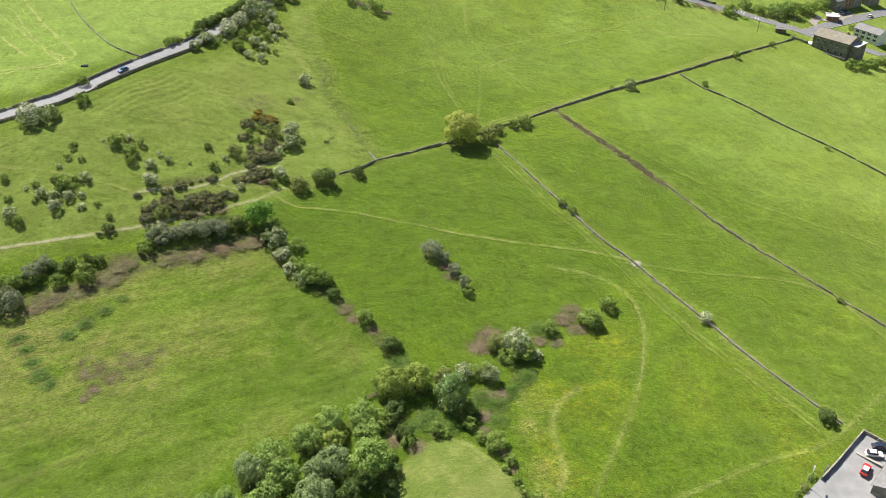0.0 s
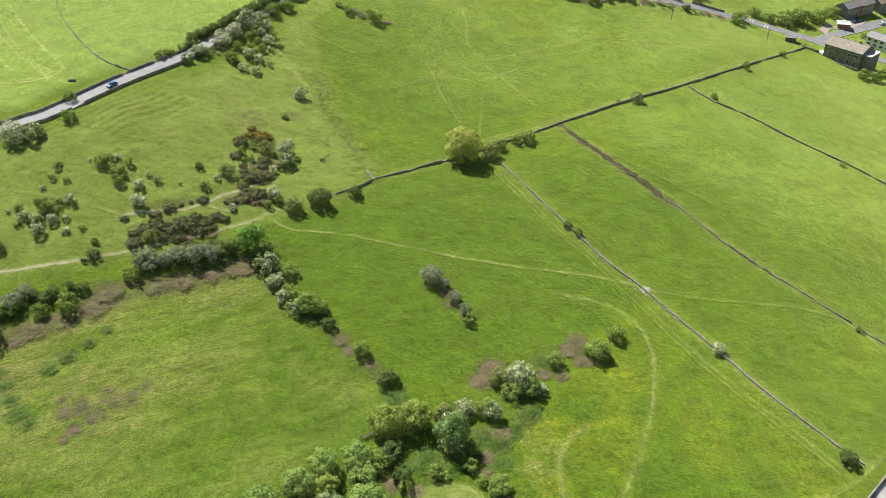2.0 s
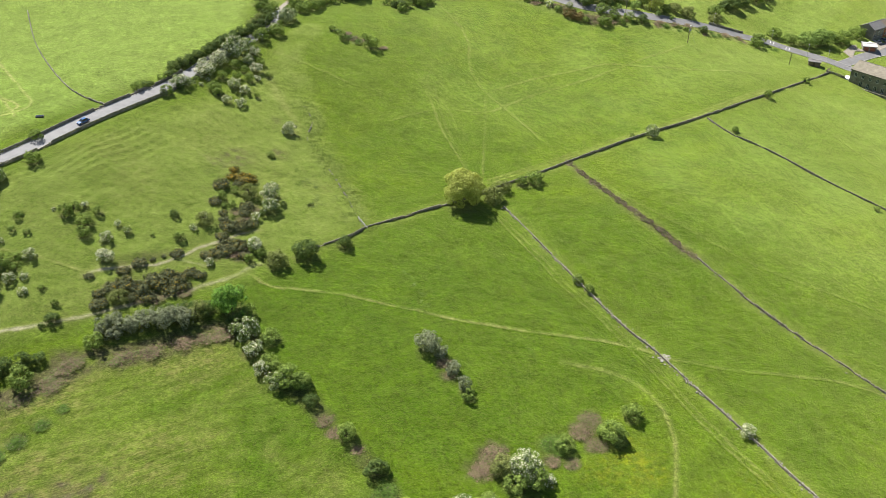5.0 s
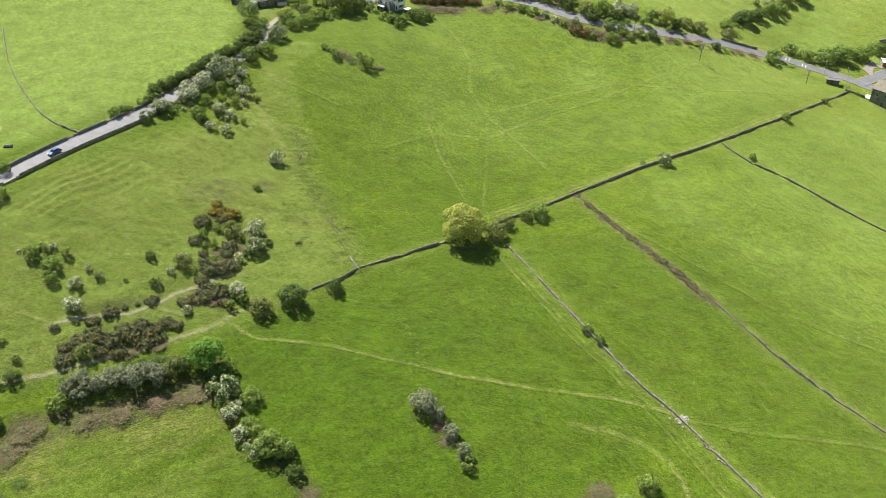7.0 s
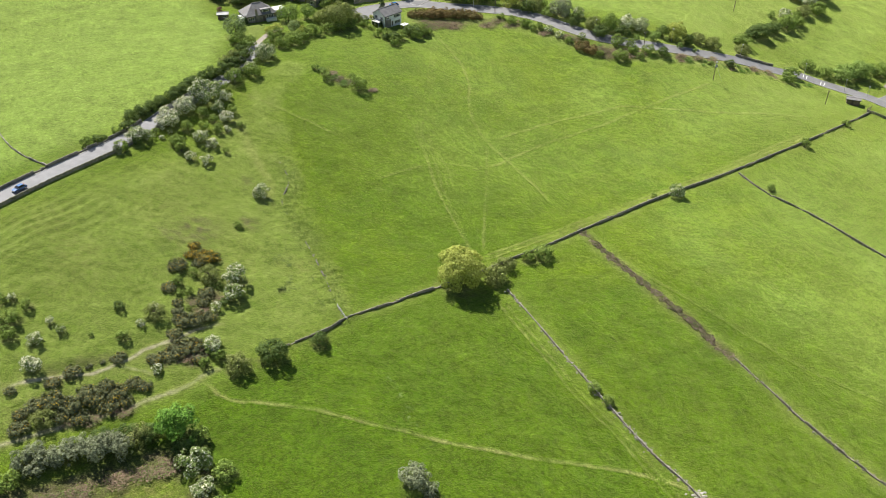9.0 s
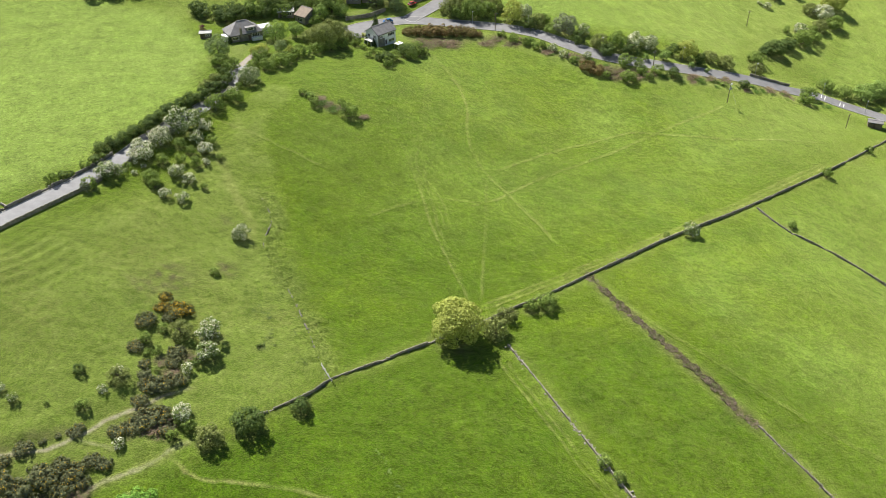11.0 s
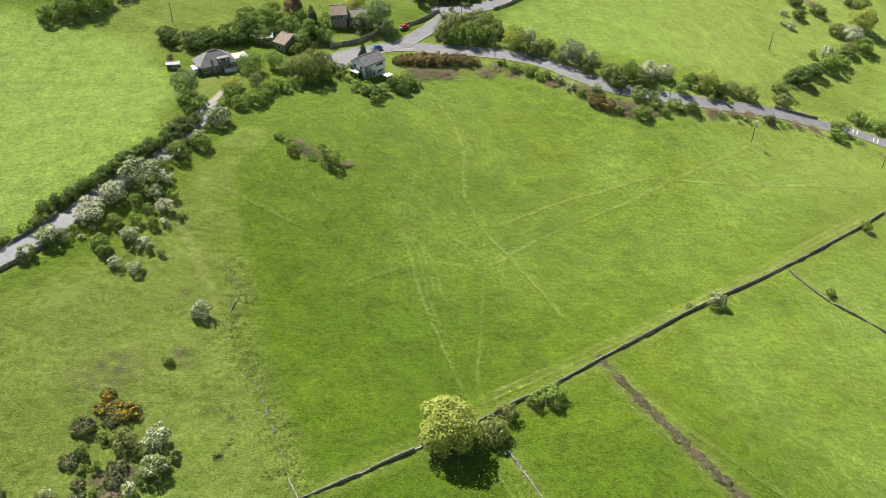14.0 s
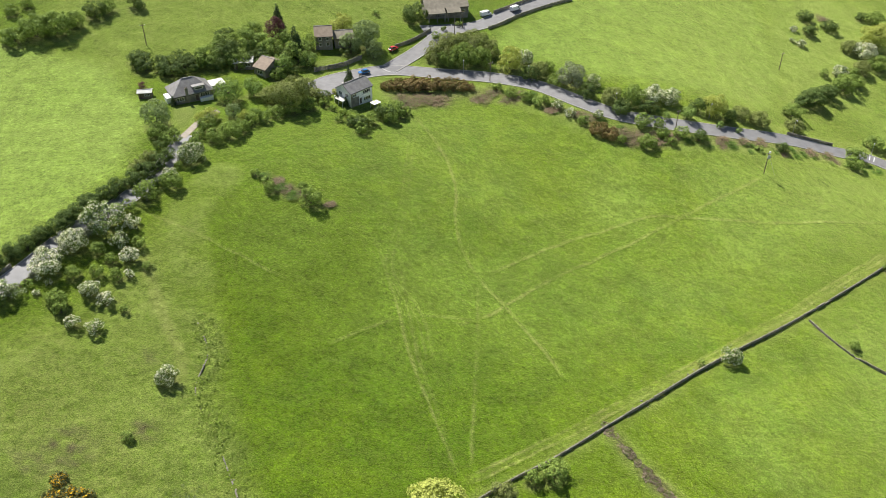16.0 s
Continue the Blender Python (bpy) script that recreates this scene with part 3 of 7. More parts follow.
# line, half width, force of treading, stones, distance of the wheel lines
FOOTPATHS = [(TRACK_CROSS, 0.30, 0.75, 0.0, 0.0), (TRACK_CURVE, 0.34, 0.55, 0.0, 0.0), (TRACK_WALL, 0.16, 0.45, 0.0, 1.7), (TRACK_RIGHT, 0.24, 0.5, 0.0, 0.0),
             (TRACK_A, 0.12, 0.24, 0.0, 1.6), (TRACK_B, 0.20, 0.40, 0.0, 0.0), (TRACK_B_EAST, 0.16, 0.26, 0.0, 0.0), (TRACK_C, 0.28, 0.5, 0.0, 0.0), (TRACK_D, 0.16, 0.36, 0.0, 0.0),
             (TRACK_LEVEL, 0.24, 0.48, 0.0, 0.0), (TRACK_POLE, 0.24, 0.5, 0.0, 0.0), (TRACK_F[:3], 0.2, 0.32, 0.0, 0.0),
             (TRACK_H, 0.22, 0.42, 0.0, 0.0), (TRACK_WALL_NORTH, 0.16, 0.60, 0.0, 1.8), (TRACK_SOUTH, 0.26, 0.45, 0.0, 0.0), (TRACK_NE, 0.2, 0.35, 0.0, 0.0), (TRACK_EAST, 0.22, 0.36, 0.0, 0.0),
             (TRAM_A, 0.34, 0.8, 0.0, 0.0), (TRAM_B, 0.34, 0.8, 0.0, 0.0), (TRAM_C, 0.34, 0.8, 0.0, 0.0), (TRAM_D, 0.34, 0.8, 0.0, 0.0),
             (PATH_HILL, 0.42, 0.9, 0.75, 0.0), (PATH_MOOR, 0.30, 0.9, 0.85, 0.0), (PATH_MOOR_LOW, 0.24, 0.7, 0.0, 0.0), (PATH_MOOR_FORK, 0.3, 0.8, 0.5, 0.0)]
STONY_PATHS = [(PATH_HILL, 0.4, 0.2), (PATH_MOOR, 0.3, 0.1)]
RIDGE_WEST = [(-50.0, 326.0), (-54.0, 340.0), (-60.0, 356.0), (-63.0, 371.0), (-57.0, 386.0)]
ROUGH_STRIPS = [(RIDGE_WEST, 5.5, 0.9), (SCRUB_LINE, 6.0, 1.0), (WALL_MAIN, 2.2, 0.7), (WALL_MIDDLE, 2.0, 0.7), (WALL_EAST, 1.8, 0.7), (WALL_FAR, 1.6, 0.6), (FENCE_LINE, 4.0, 0.9),
                (ROAD_MAIN, 9.0, 0.7), (ROAD_LANE, 6.0, 0.7), (VERGE_EAST, 2.5, 0.8)]
HEDGE_WEST = [(-121, 181), (-112, 186), (-100, 194), (-92, 203), (-80, 208), (-68, 214), (-57, 219), (-50, 213)]
HEDGE_FIELD = [(-50, 213), (-44, 204), (-34, 197), (-26, 189), (-18, 180), (-10, 170)]
LITTER_STRIPS = [(MOOR_BANK, 0.9, 0.8), (SCRUB_LINE, 2.5, 0.55), (VERGE_EAST, 1.7, 1.0), (HEDGE_WEST, 4.0, 0.95), (HEDGE_FIELD, 2.2, 0.6), (WALL_EAST, 0.8, 0.5), (WALL_MAIN, 0.6, 0.4)]
# x, y, radius, force
DRY_PATCHES = [(-88, 170, 7, 0.9), (-80, 163, 8, 0.9), (-98, 160, 6, 0.7), (-112, 178, 5, 0.8), (24, 160, 3.0, 0.9), (23, 150, 2.6, 0.9), (26, 136, 3.0, 0.8), (24, 128, 3.0, 0.7)]
BARE_PATCHES = [(-91.4, 161.3, 2.4, 1.0), (-87, 157.5, 2.0, 0.9), (-84.6, 163, 2.2, 0.9), (-95, 165, 1.6, 0.9), (-80, 165, 1.8, 0.7), (-84, 168, 2.2, 0.7), (-78, 171, 2.0, 0.6), (-70, 296, 3.5, 0.6), (-76, 291, 3.0, 0.5), (-57, 303, 2.0, 0.7), (-61, 322, 2.0, 0.4), (6, 415, 1.0, 0.8)]
FAR_MOOR = [(-140, 470), (-105, 440), (-60, 480), (-20, 490), (0, 510), (10, 560), (-160, 580)]
EAST_FIELD = [(160, 450), (200, 470), (260, 560), (215, 560), (190, 500)]
NORTHEAST_ROUGH = [(140, 480), (175, 490), (195, 520), (215, 570), (175, 580), (150, 540)]
FAR_FIELD_WEST = [(-240, 290), (-150, 280), (-110, 330), (-85, 385), (-88, 420), (-110, 450), (-240, 480)]
FAR_FIELD_NORTH = [(20, 490), (60, 470), (130, 468), (145, 500), (150, 560), (90, 580), (50, 530)]
FIELD_MIDDLE = [(-50, 230), (-30, 258), (15, 285), (50, 225), (55, 205), (0, 172), (-25, 195)]
HOUSE_SITES = [(-22.0, 441.0, 9.0), (-76.0, 433.0, 12.0), (-57.0, 455.0, 7.0), (-36.0, 479.0, 8.0), (7.0, 509.0, 12.0), (205.0, 416.0, 15.0), (234.0, 441.0, 10.0), (107.0, 137.0, 14.0)]
WALLS = [(WALL_MAIN, 0.72, "long dark dry stone wall between pastures", 0.2), (WALL_MIDDLE, 0.42, "pale dry stone wall running down the pasture", 0.3),
         (WALL_EAST, 0.45, "low tumbled dry stone wall in the pasture", 0.5), (WALL_FAR, 0.6, "dry stone wall dividing green fields", 0.15),
         (FENCE_LINE, 0.16, "low broken stone wall sunk in tussocks", 0.8)]
FAR_WALL = [(-177.5, 392.0), (-159.7, 357.4), (-134.3, 321.7), (-117.3, 310.5)]
PASTURE_EAST = [(62, 318), (190, 415), (250, 405), (205, 250), (112, 250), (85, 290)]
PASTURE_NORTHEAST = [(70, 345), (182, 430), (160, 445), (100, 436), (55, 432), (40, 395)]
LUSH_PATCHES = [(-96.8, 184, 3.5, 0.9), (-102, 159.5, 2.5, 0.9), (-36, 187, 13.0, 0.9), (-46, 167, 9.0, 0.8), (-62, 204, 6.0, 0.5), (-76, 134, 3.5, 0.8), (-58, 146, 4.0, 0.9), (-100, 137, 4.0, 0.6)]
PASTURE_NORTH = [(-60, 420), (-45, 365), (-20, 335), (30, 330), (70, 345), (60, 440), (-20, 450)]
PASTURE_FAR = [(120, 462), (165, 468), (300, 425), (300, 600), (120, 590)]


# ---- the plan: where plants grow ----
SEEDS = []


def sow(group, kind, places):
    """Notes plants of one kind: x, y and width of each, in metres."""
    SEEDS.append((group, kind, places))


sow("nettles in the lower field", "weed", [(-114.5, 171.4, 5.1), (-111.5, 167.5, 5.7), (-108.1, 163.4, 4.8), (-104.9, 159.7, 5.8), (-101.3, 156.6, 4.9)])
sow("nettles in the lower field", "weed", [(-102.6, 174.1, 5.0), (-99.3, 179.0, 5.4), (-95.5, 184.2, 4.6), (-92.2, 189.2, 3.6)])
sow("trampled patch", "brown", [(-93.5, 161.1, 3.6), (-89.6, 155.6, 3.4), (-86.7, 160.1, 3.4), (-82.7, 164.8, 3.6), (-79.0, 167.6, 2.8), (-90.9, 152.5, 2.6), (-90.5, 164.3, 2.4), (-83.6, 159.6, 2.2)])
sow("weeds among the trees", "weed", [(-3.7, 152.6, 8.8), (1.9, 150.0, 7.2), (14.3, 158.3, 6.9), (-7.7, 149.5, 6.6), (22.6, 168.3, 7.7), (28.5, 187.2, 7.3), (18.7, 162.9, 6.1), (14.3, 152.5, 5.9), (-12.8, 171.2, 6.2), (10.2, 160.4, 6.6)])
sow("roadside west", "gr", [(-131.9, 286.2, 5.4), (-128.5, 274.3, 5.6), (-150.5, 271.6, 2.0), (-59.7, 300.1, 3.5)])
sow("roadside west", "haw", [(-142.2, 262.1, 9.3), (-136.7, 263.7, 7.8), (-55.6, 316.8, 5.9)])
sow("moor scrub", "gr", [(-124.3, 250.0, 3.4), (-124.5, 244.9, 2.6), (-119.7, 244.1, 2.6), (-111.4, 252.8, 5.0), (-109.8, 255.6, 4.2), (-105.3, 250.6, 5.3), (-103.0, 255.6, 3.5), (-104.3, 246.2, 4.5), (-86.0, 250.2, 1.5)])
sow("moor scrub", "haw", [(-125.8, 240.1, 2.2), (-115.1, 253.6, 1.9), (-107.2, 257.0, 2.7), (-96.3, 252.1, 2.3), (-93.0, 249.9, 2.7)])
sow("moor scrub", "dk", [(-81.9, 260.1, 3.2)])
sow("moor thicket", "gr", [(-125.1, 233.9, 3.6), (-121.5, 232.4, 5.1), (-119.2, 234.6, 3.7), (-130.2, 231.2, 2.9), (-118.5, 231.1, 3.3), (-128.0, 224.1, 2.5), (-109.2, 225.3, 2.5), (-141.1, 233.4, 3.6), (-136.0, 223.9, 3.2), (-129.8, 214.8, 4.1), (-104.4, 220.8, 2.5), (-142.0, 226.2, 3.9)])
sow("moor thicket", "haw", [(-115.9, 235.7, 4.0), (-126.9, 227.0, 4.6), (-132.8, 229.7, 1.8), (-123.2, 226.2, 4.6), (-118.6, 227.0, 3.9), (-115.1, 228.5, 2.9), (-121.4, 222.2, 4.6), (-113.6, 223.2, 3.2), (-133.5, 217.6, 5.2), (-140.5, 220.0, 4.2)])
sow("moor thicket", "dk", [(-122.0, 229.3, 3.6), (-103.3, 215.3, 4.5), (-105.4, 213.3, 2.1)])
sow("moor thicket", "gorse", [(-77.5, 243.9, 2.7)])
sow("gorse knoll", "flower", [(-69.5, 288.0, 3.7), (-65.9, 283.8, 6.0), (-63.2, 284.7, 4.5), (-69.6, 283.9, 3.7)])
sow("gorse knoll", "gorse", [(-71.8, 278.7, 5.6), (-71.7, 269.9, 4.5), (-66.7, 281.3, 3.9)])
sow("gorse knoll", "olive", [(-62.5, 275.9, 6.4)])
sow("gorse knoll", "haw", [(-55.6, 277.2, 7.8), (-54.8, 270.6, 6.0), (-58.5, 265.5, 3.2)])
sow("gorse knoll", "gr", [(-67.0, 276.8, 3.3), (-66.7, 269.5, 3.2), (-69.0, 268.6, 2.3), (-59.5, 273.7, 2.8), (-70.2, 272.4, 3.9), (-65.3, 263.8, 2.0)])
sow("gorse knoll", "gorse", [(-62.3, 270.2, 4.7), (-62.2, 267.1, 4.0), (-68.6, 265.2, 3.0), (-67.8, 262.4, 3.2)])
sow("gorse knoll", "brown", [(-60.0, 270.1, 4.5), (-62.0, 264.2, 4.4), (-65.1, 267.0, 3.7)])
sow("gorse knoll", "dk", [(-42.8, 275.9, 2.4), (-56.7, 268.2, 2.9)])
sow("path scrub", "gorse", [(-65.6, 259.6, 5.8), (-61.8, 260.5, 5.8), (-66.7, 254.5, 4.1), (-59.1, 262.3, 3.7), (-63.7, 258.7, 4.4)])
sow("path scrub", "brown", [(-63.3, 249.7, 7.8), (-66.0, 246.8, 5.6), (-59.5, 250.0, 5.7), (-65.8, 250.3, 5.7), (-60.4, 247.3, 4.9)])
sow("path scrub", "gorse", [(-63.9, 249.6, 6.4), (-61.3, 251.2, 5.7), (-66.1, 247.4, 4.9), (-69.2, 245.9, 4.3), (-59.1, 248.2, 4.3)])
sow("path scrub", "haw", [(-56.2, 251.7, 5.9), (-67.9, 242.4, 3.1), (-73.5, 261.9, 3.0)])
sow("path scrub", "gr", [(-54.3, 249.0, 4.0), (-56.9, 246.0, 3.4), (-78.1, 250.5, 4.0), (-57.0, 250.3, 2.6)])
sow("path scrub", "olive", [(-48.7, 245.9, 7.6), (-72.6, 259.3, 5.6)])
sow("path scrub", "dk", [(-41.0, 250.6, 9.1), (-29.7, 256.9, 5.8)])
sow("path scrub", "haw", [(-75.3, 255.7, 2.7), (-97.6, 245.5, 4.1), (-95.8, 237.9, 5.7)])
sow("path scrub", "gorse", [(-77.4, 245.2, 2.8), (-81.0, 242.8, 1.6), (-79.0, 244.1, 1.9), (-86.9, 238.6, 4.3), (-90.1, 234.9, 3.9), (-83.7, 241.0, 1.9), (-98.7, 231.4, 2.8)])
sow("gorse belt", "gorse", [(-93.4, 222.2, 5.1), (-94.2, 225.9, 3.9), (-88.6, 230.0, 6.1), (-84.0, 229.7, 6.1), (-79.7, 232.2, 6.1), (-82.1, 233.6, 4.8), (-75.2, 234.6, 5.4), (-72.3, 237.9, 4.1), (-69.6, 237.6, 3.6), (-76.0, 230.6, 5.3), (-81.3, 226.9, 4.7), (-85.6, 226.3, 4.4), (-91.9, 228.4, 4.5), (-72.9, 232.9, 4.0), (-78.3, 236.0, 4.1)])
sow("gorse belt", "olive", [(-88.5, 224.5, 5.7)])
sow("gorse belt", "brown", [(-79.1, 227.2, 5.3), (-73.1, 230.8, 5.4), (-83.7, 225.8, 4.4)])
sow("willow hedge", "wil", [(-89.5, 213.6, 5.7), (-87.1, 216.0, 5.5), (-83.9, 215.1, 6.2), (-80.7, 216.4, 6.8), (-78.5, 218.9, 6.3), (-74.9, 217.7, 7.1), (-72.1, 220.4, 6.4), (-69.3, 219.3, 6.4), (-86.6, 212.1, 4.9)])
sow("willow hedge", "olive", [(-67.1, 222.5, 7.0)])
sow("willow hedge", "dk", [(-64.0, 224.0, 5.7), (-69.4, 223.5, 5.2), (-74.7, 222.1, 5.2)])
sow("willow hedge", "lime", [(-57.7, 224.7, 10.6)])
sow("willow hedge", "gr", [(-53.0, 224.4, 5.2), (-61.3, 229.2, 4.5), (-90.1, 208.8, 6.1)])
sow("lane hedge west", "wil", [(-121.1, 181.9, 8.8), (-118.5, 194.1, 6.5), (-116.7, 198.0, 5.9)])
sow("lane hedge west", "gr", [(-118.0, 192.1, 5.5), (-111.0, 192.4, 4.9), (-103.8, 195.3, 7.2), (-124.5, 189.0, 7.0)])
sow("lane hedge west", "dk", [(-111.0, 197.0, 4.9), (-105.6, 200.9, 5.7), (-102.1, 202.3, 4.4), (-120.4, 190.2, 5.5), (-114.4, 197.8, 5.0), (-109.3, 199.5, 5.0)])
sow("lane hedge west", "brown", [(-110.5, 187.4, 8.0), (-98.3, 196.6, 9.0), (-95.9, 202.8, 8.4), (-114.3, 182.7, 6.3), (-103.1, 191.2, 6.5)])
sow("field hedge", "haw", [(-52.7, 217.0, 7.8), (-49.3, 211.1, 5.9), (-42.0, 201.0, 5.8), (-46.4, 204.9, 4.5)])
sow("field hedge", "gr", [(-45.6, 215.9, 6.0), (-44.4, 207.0, 5.9), (-38.6, 201.5, 8.1), (-35.2, 201.0, 5.8), (-22.3, 186.1, 5.5)])
sow("field hedge", "dk", [(-32.2, 195.5, 4.7), (-14.2, 175.9, 6.3), (-56.1, 221.5, 6.1)])
sow("field hedge", "brown", [(-28.5, 191.0, 5.0), (-19.4, 182.7, 3.6), (-59.3, 217.9, 7.8), (-64.1, 215.5, 7.1), (-68.9, 213.3, 7.0), (-76.6, 209.2, 7.6), (-82.7, 206.4, 7.5), (-25.8, 187.3, 4.3)])
sow("big trees", "oak", [(-13.7, 160.1, 9.5), (-7.1, 162.2, 9.0), (-26.5, 141.2, 6.9)])
sow("big trees", "chest", [(3.0, 157.1, 10.0)])
sow("big trees", "olive", [(0.4, 165.7, 6.1)])
sow("big trees", "haw", [(6.1, 167.6, 5.5), (13.1, 166.5, 5.8)])
sow("big trees", "gr", [(10.1, 168.0, 5.2), (12.3, 169.4, 4.6), (-15.3, 149.3, 6.6)])
sow("big trees", "dk", [(-11.9, 152.2, 7.2), (-21.2, 127.0, 7.3), (-12.5, 129.3, 5.3)])
sow("big trees", "bright", [(-27.8, 147.1, 8.2), (-20.3, 149.4, 8.3), (-18.4, 143.7, 7.8), (-33.3, 140.8, 8.3), (-17.0, 134.3, 11.3), (-37.1, 129.9, 8.4), (-43.2, 120.3, 7.6)])
sow("big trees", "grey", [(-25.7, 133.8, 8.8), (-29.5, 129.9, 7.9), (-44.9, 130.2, 7.9), (-28.4, 123.5, 9.0), (-22.9, 119.5, 7.6)])
sow("big trees", "pale", [(-40.7, 136.1, 8.9), (-40.2, 124.9, 7.7), (-49.0, 123.9, 6.4), (-33.3, 121.0, 7.6), (-53.7, 122.0, 5.6)])
sow("pasture thicket", "gr", [(13.8, 143.7, 6.2), (17.0, 139.0, 3.6), (19.5, 129.9, 2.7), (22.0, 127.6, 4.0), (23.3, 175.1, 6.9), (18.5, 173.8, 6.3), (31.6, 186.2, 5.6), (43.5, 189.5, 7.3), (49.6, 196.8, 6.1)])
sow("pasture thicket", "brown", [(10.8, 148.7, 3.7), (12.9, 160.6, 6.0), (16.3, 161.8, 4.5), (13.5, 183.9, 7.2), (10.8, 178.8, 7.0), (28.0, 182.3, 4.2), (36.5, 191.9, 6.7), (38.6, 195.4, 6.1), (39.3, 187.8, 6.0), (32.9, 181.8, 4.2)])
sow("pasture thicket", "olive", [(15.6, 178.4, 7.0)])
sow("pasture thicket", "haw", [(21.1, 178.0, 8.9), (26.2, 175.7, 4.1)])
sow("pasture thicket", "dk", [(45.5, 187.8, 4.3)])
sow("willow strip", "wil", [(-3.1, 216.6, 7.8), (0.6, 214.0, 4.6), (3.6, 209.0, 4.9), (6.5, 203.4, 4.8)])
sow("willow strip", "gr", [(7.8, 200.4, 3.8)])
sow("willow strip", "brown", [(1.0, 212.0, 4.3), (2.7, 207.6, 4.2)])
sow("wall bushes", "gr", [(41.2, 247.1, 3.9), (44.4, 242.9, 3.5), (121.2, 199.7, 2.7), (32.0, 298.7, 7.1), (27.7, 296.9, 4.9), (72.9, 334.3, 2.4), (115.6, 343.9, 4.0), (139.8, 378.8, 4.8), (166.7, 405.4, 4.0), (153.0, 294.5, 2.7), (158.3, 450.8, 8.0), (176.7, 458.1, 8.2), (169.6, 461.8, 8.2), (206.7, 465.6, 10.9), (218.1, 474.4, 9.7), (203.6, 393.3, 7.3), (209.4, 393.0, 7.3), (218.4, 400.1, 8.0), (227.1, 407.4, 7.5), (233.6, 452.7, 5.0), (227.3, 450.7, 5.0)])
sow("wall bushes", "haw", [(77.9, 191.2, 4.3), (81.0, 336.5, 5.9)])
sow("wall bushes", "dk", [(99.4, 152.3, 5.2)])
sow("car park edge", "gr", [(89.1, 134.3, 2.4), (84.2, 129.5, 2.0)])
sow("car park edge", "olive", [(86.5, 131.1, 2.6)])
sow("wall bushes", "syc", [(7.3, 284.8, 14.6)])
sow("wall bushes", "olive", [(17.7, 286.8, 7.8), (21.3, 293.5, 5.7)])
sow("wall bushes", "bright", [(184.8, 456.9, 10.7), (194.2, 460.6, 12.6)])
sow("lane bank", "gr", [(-100.6, 325.3, 5.1), (-75.2, 374.0, 7.6), (-69.6, 379.9, 6.3), (-81.3, 351.7, 4.9), (-72.3, 356.2, 3.9), (-77.0, 349.0, 4.2), (-84.3, 342.4, 5.0), (-79.4, 344.5, 4.1), (-74.7, 344.3, 4.1), (-68.1, 348.9, 3.3), (-70.1, 334.6, 2.5), (-85.5, 333.8, 5.3), (-83.5, 331.0, 4.3)])
sow("lane bank", "haw", [(-97.8, 332.3, 7.3), (-90.7, 343.1, 9.0), (-87.4, 351.9, 8.5), (-81.9, 360.5, 11.0), (-66.6, 392.4, 8.6), (-75.9, 362.7, 4.8), (-76.9, 355.3, 5.5), (-73.1, 350.8, 5.4), (-78.8, 338.0, 5.6), (-71.9, 345.5, 3.1), (-74.8, 336.2, 4.5), (-90.6, 335.1, 2.1), (-89.3, 339.2, 2.1), (-79.8, 327.7, 4.0), (-74.7, 327.2, 4.4)])
sow("lane far hedge", "dk", [(-100.7, 347.5, 5.7), (-98.4, 350.5, 5.7), (-96.4, 353.7, 5.8), (-94.1, 356.8, 6.1), (-92.2, 360.9, 6.2), (-90.0, 364.6, 6.6), (-87.8, 367.7, 6.7), (-85.1, 371.1, 6.8), (-82.8, 375.0, 6.9), (-80.2, 378.8, 6.9), (-77.8, 383.2, 7.0), (-75.4, 387.4, 6.8), (-73.3, 392.1, 5.9), (-102.9, 342.9, 5.6), (-90.2, 369.8, 4.6)])
sow("lane far hedge", "olive", [(-78.6, 389.8, 5.9), (-81.0, 385.8, 5.5)])
sow("knoll clump", "gr", [(-47.6, 388.0, 3.3), (-42.4, 382.3, 4.2), (-30.6, 380.0, 7.1), (-44.3, 385.5, 2.9), (-33.7, 384.5, 3.6)])
sow("knoll clump", "brown", [(-38.5, 384.1, 5.2), (-34.4, 383.1, 4.6), (-25.6, 380.6, 3.6), (-41.4, 387.1, 4.2)])
sow("knoll clump", "weed", [(-36.6, 382.0, 5.6), (-40.4, 384.6, 5.2), (-45.4, 388.6, 4.6)])
sow("cottage garden", "gr", [(-23.0, 425.6, 5.2), (-26.5, 428.7, 3.4), (-17.5, 425.7, 5.9), (-9.7, 434.4, 6.8)])
sow("cottage garden", "con", [(-26.4, 434.8, 2.3), (-27.1, 452.2, 4.0), (-29.5, 437.2, 2.3)])
sow("cottage garden", "dk", [(-33.8, 439.6, 4.2), (-37.1, 441.4, 3.1), (-13.2, 430.8, 7.5), (-20.0, 422.6, 6.2)])
sow("cottage garden", "yel", [(-16.9, 436.5, 3.1), (-31.2, 443.8, 2.3)])
sow("cottage garden", "russet", [(-12.7, 452.1, 6.8), (-8.4, 453.6, 7.2), (-3.9, 454.2, 8.0), (1.1, 455.2, 8.1), (6.2, 456.1, 8.1), (11.2, 456.6, 7.3), (14.9, 456.7, 4.9)])
sow("cottage garden", "brown", [(-2.6, 447.0, 11.1), (4.3, 447.4, 9.9), (-8.5, 446.7, 7.9)])
sow("verge south", "gr", [(25.5, 457.6, 4.1), (30.4, 454.2, 5.3), (35.3, 452.2, 5.3), (42.2, 450.2, 4.1), (75.5, 440.1, 7.0), (80.6, 440.1, 4.9), (75.1, 428.8, 6.5), (88.2, 435.9, 6.0), (154.1, 443.4, 7.3), (39.1, 448.9, 4.1)])
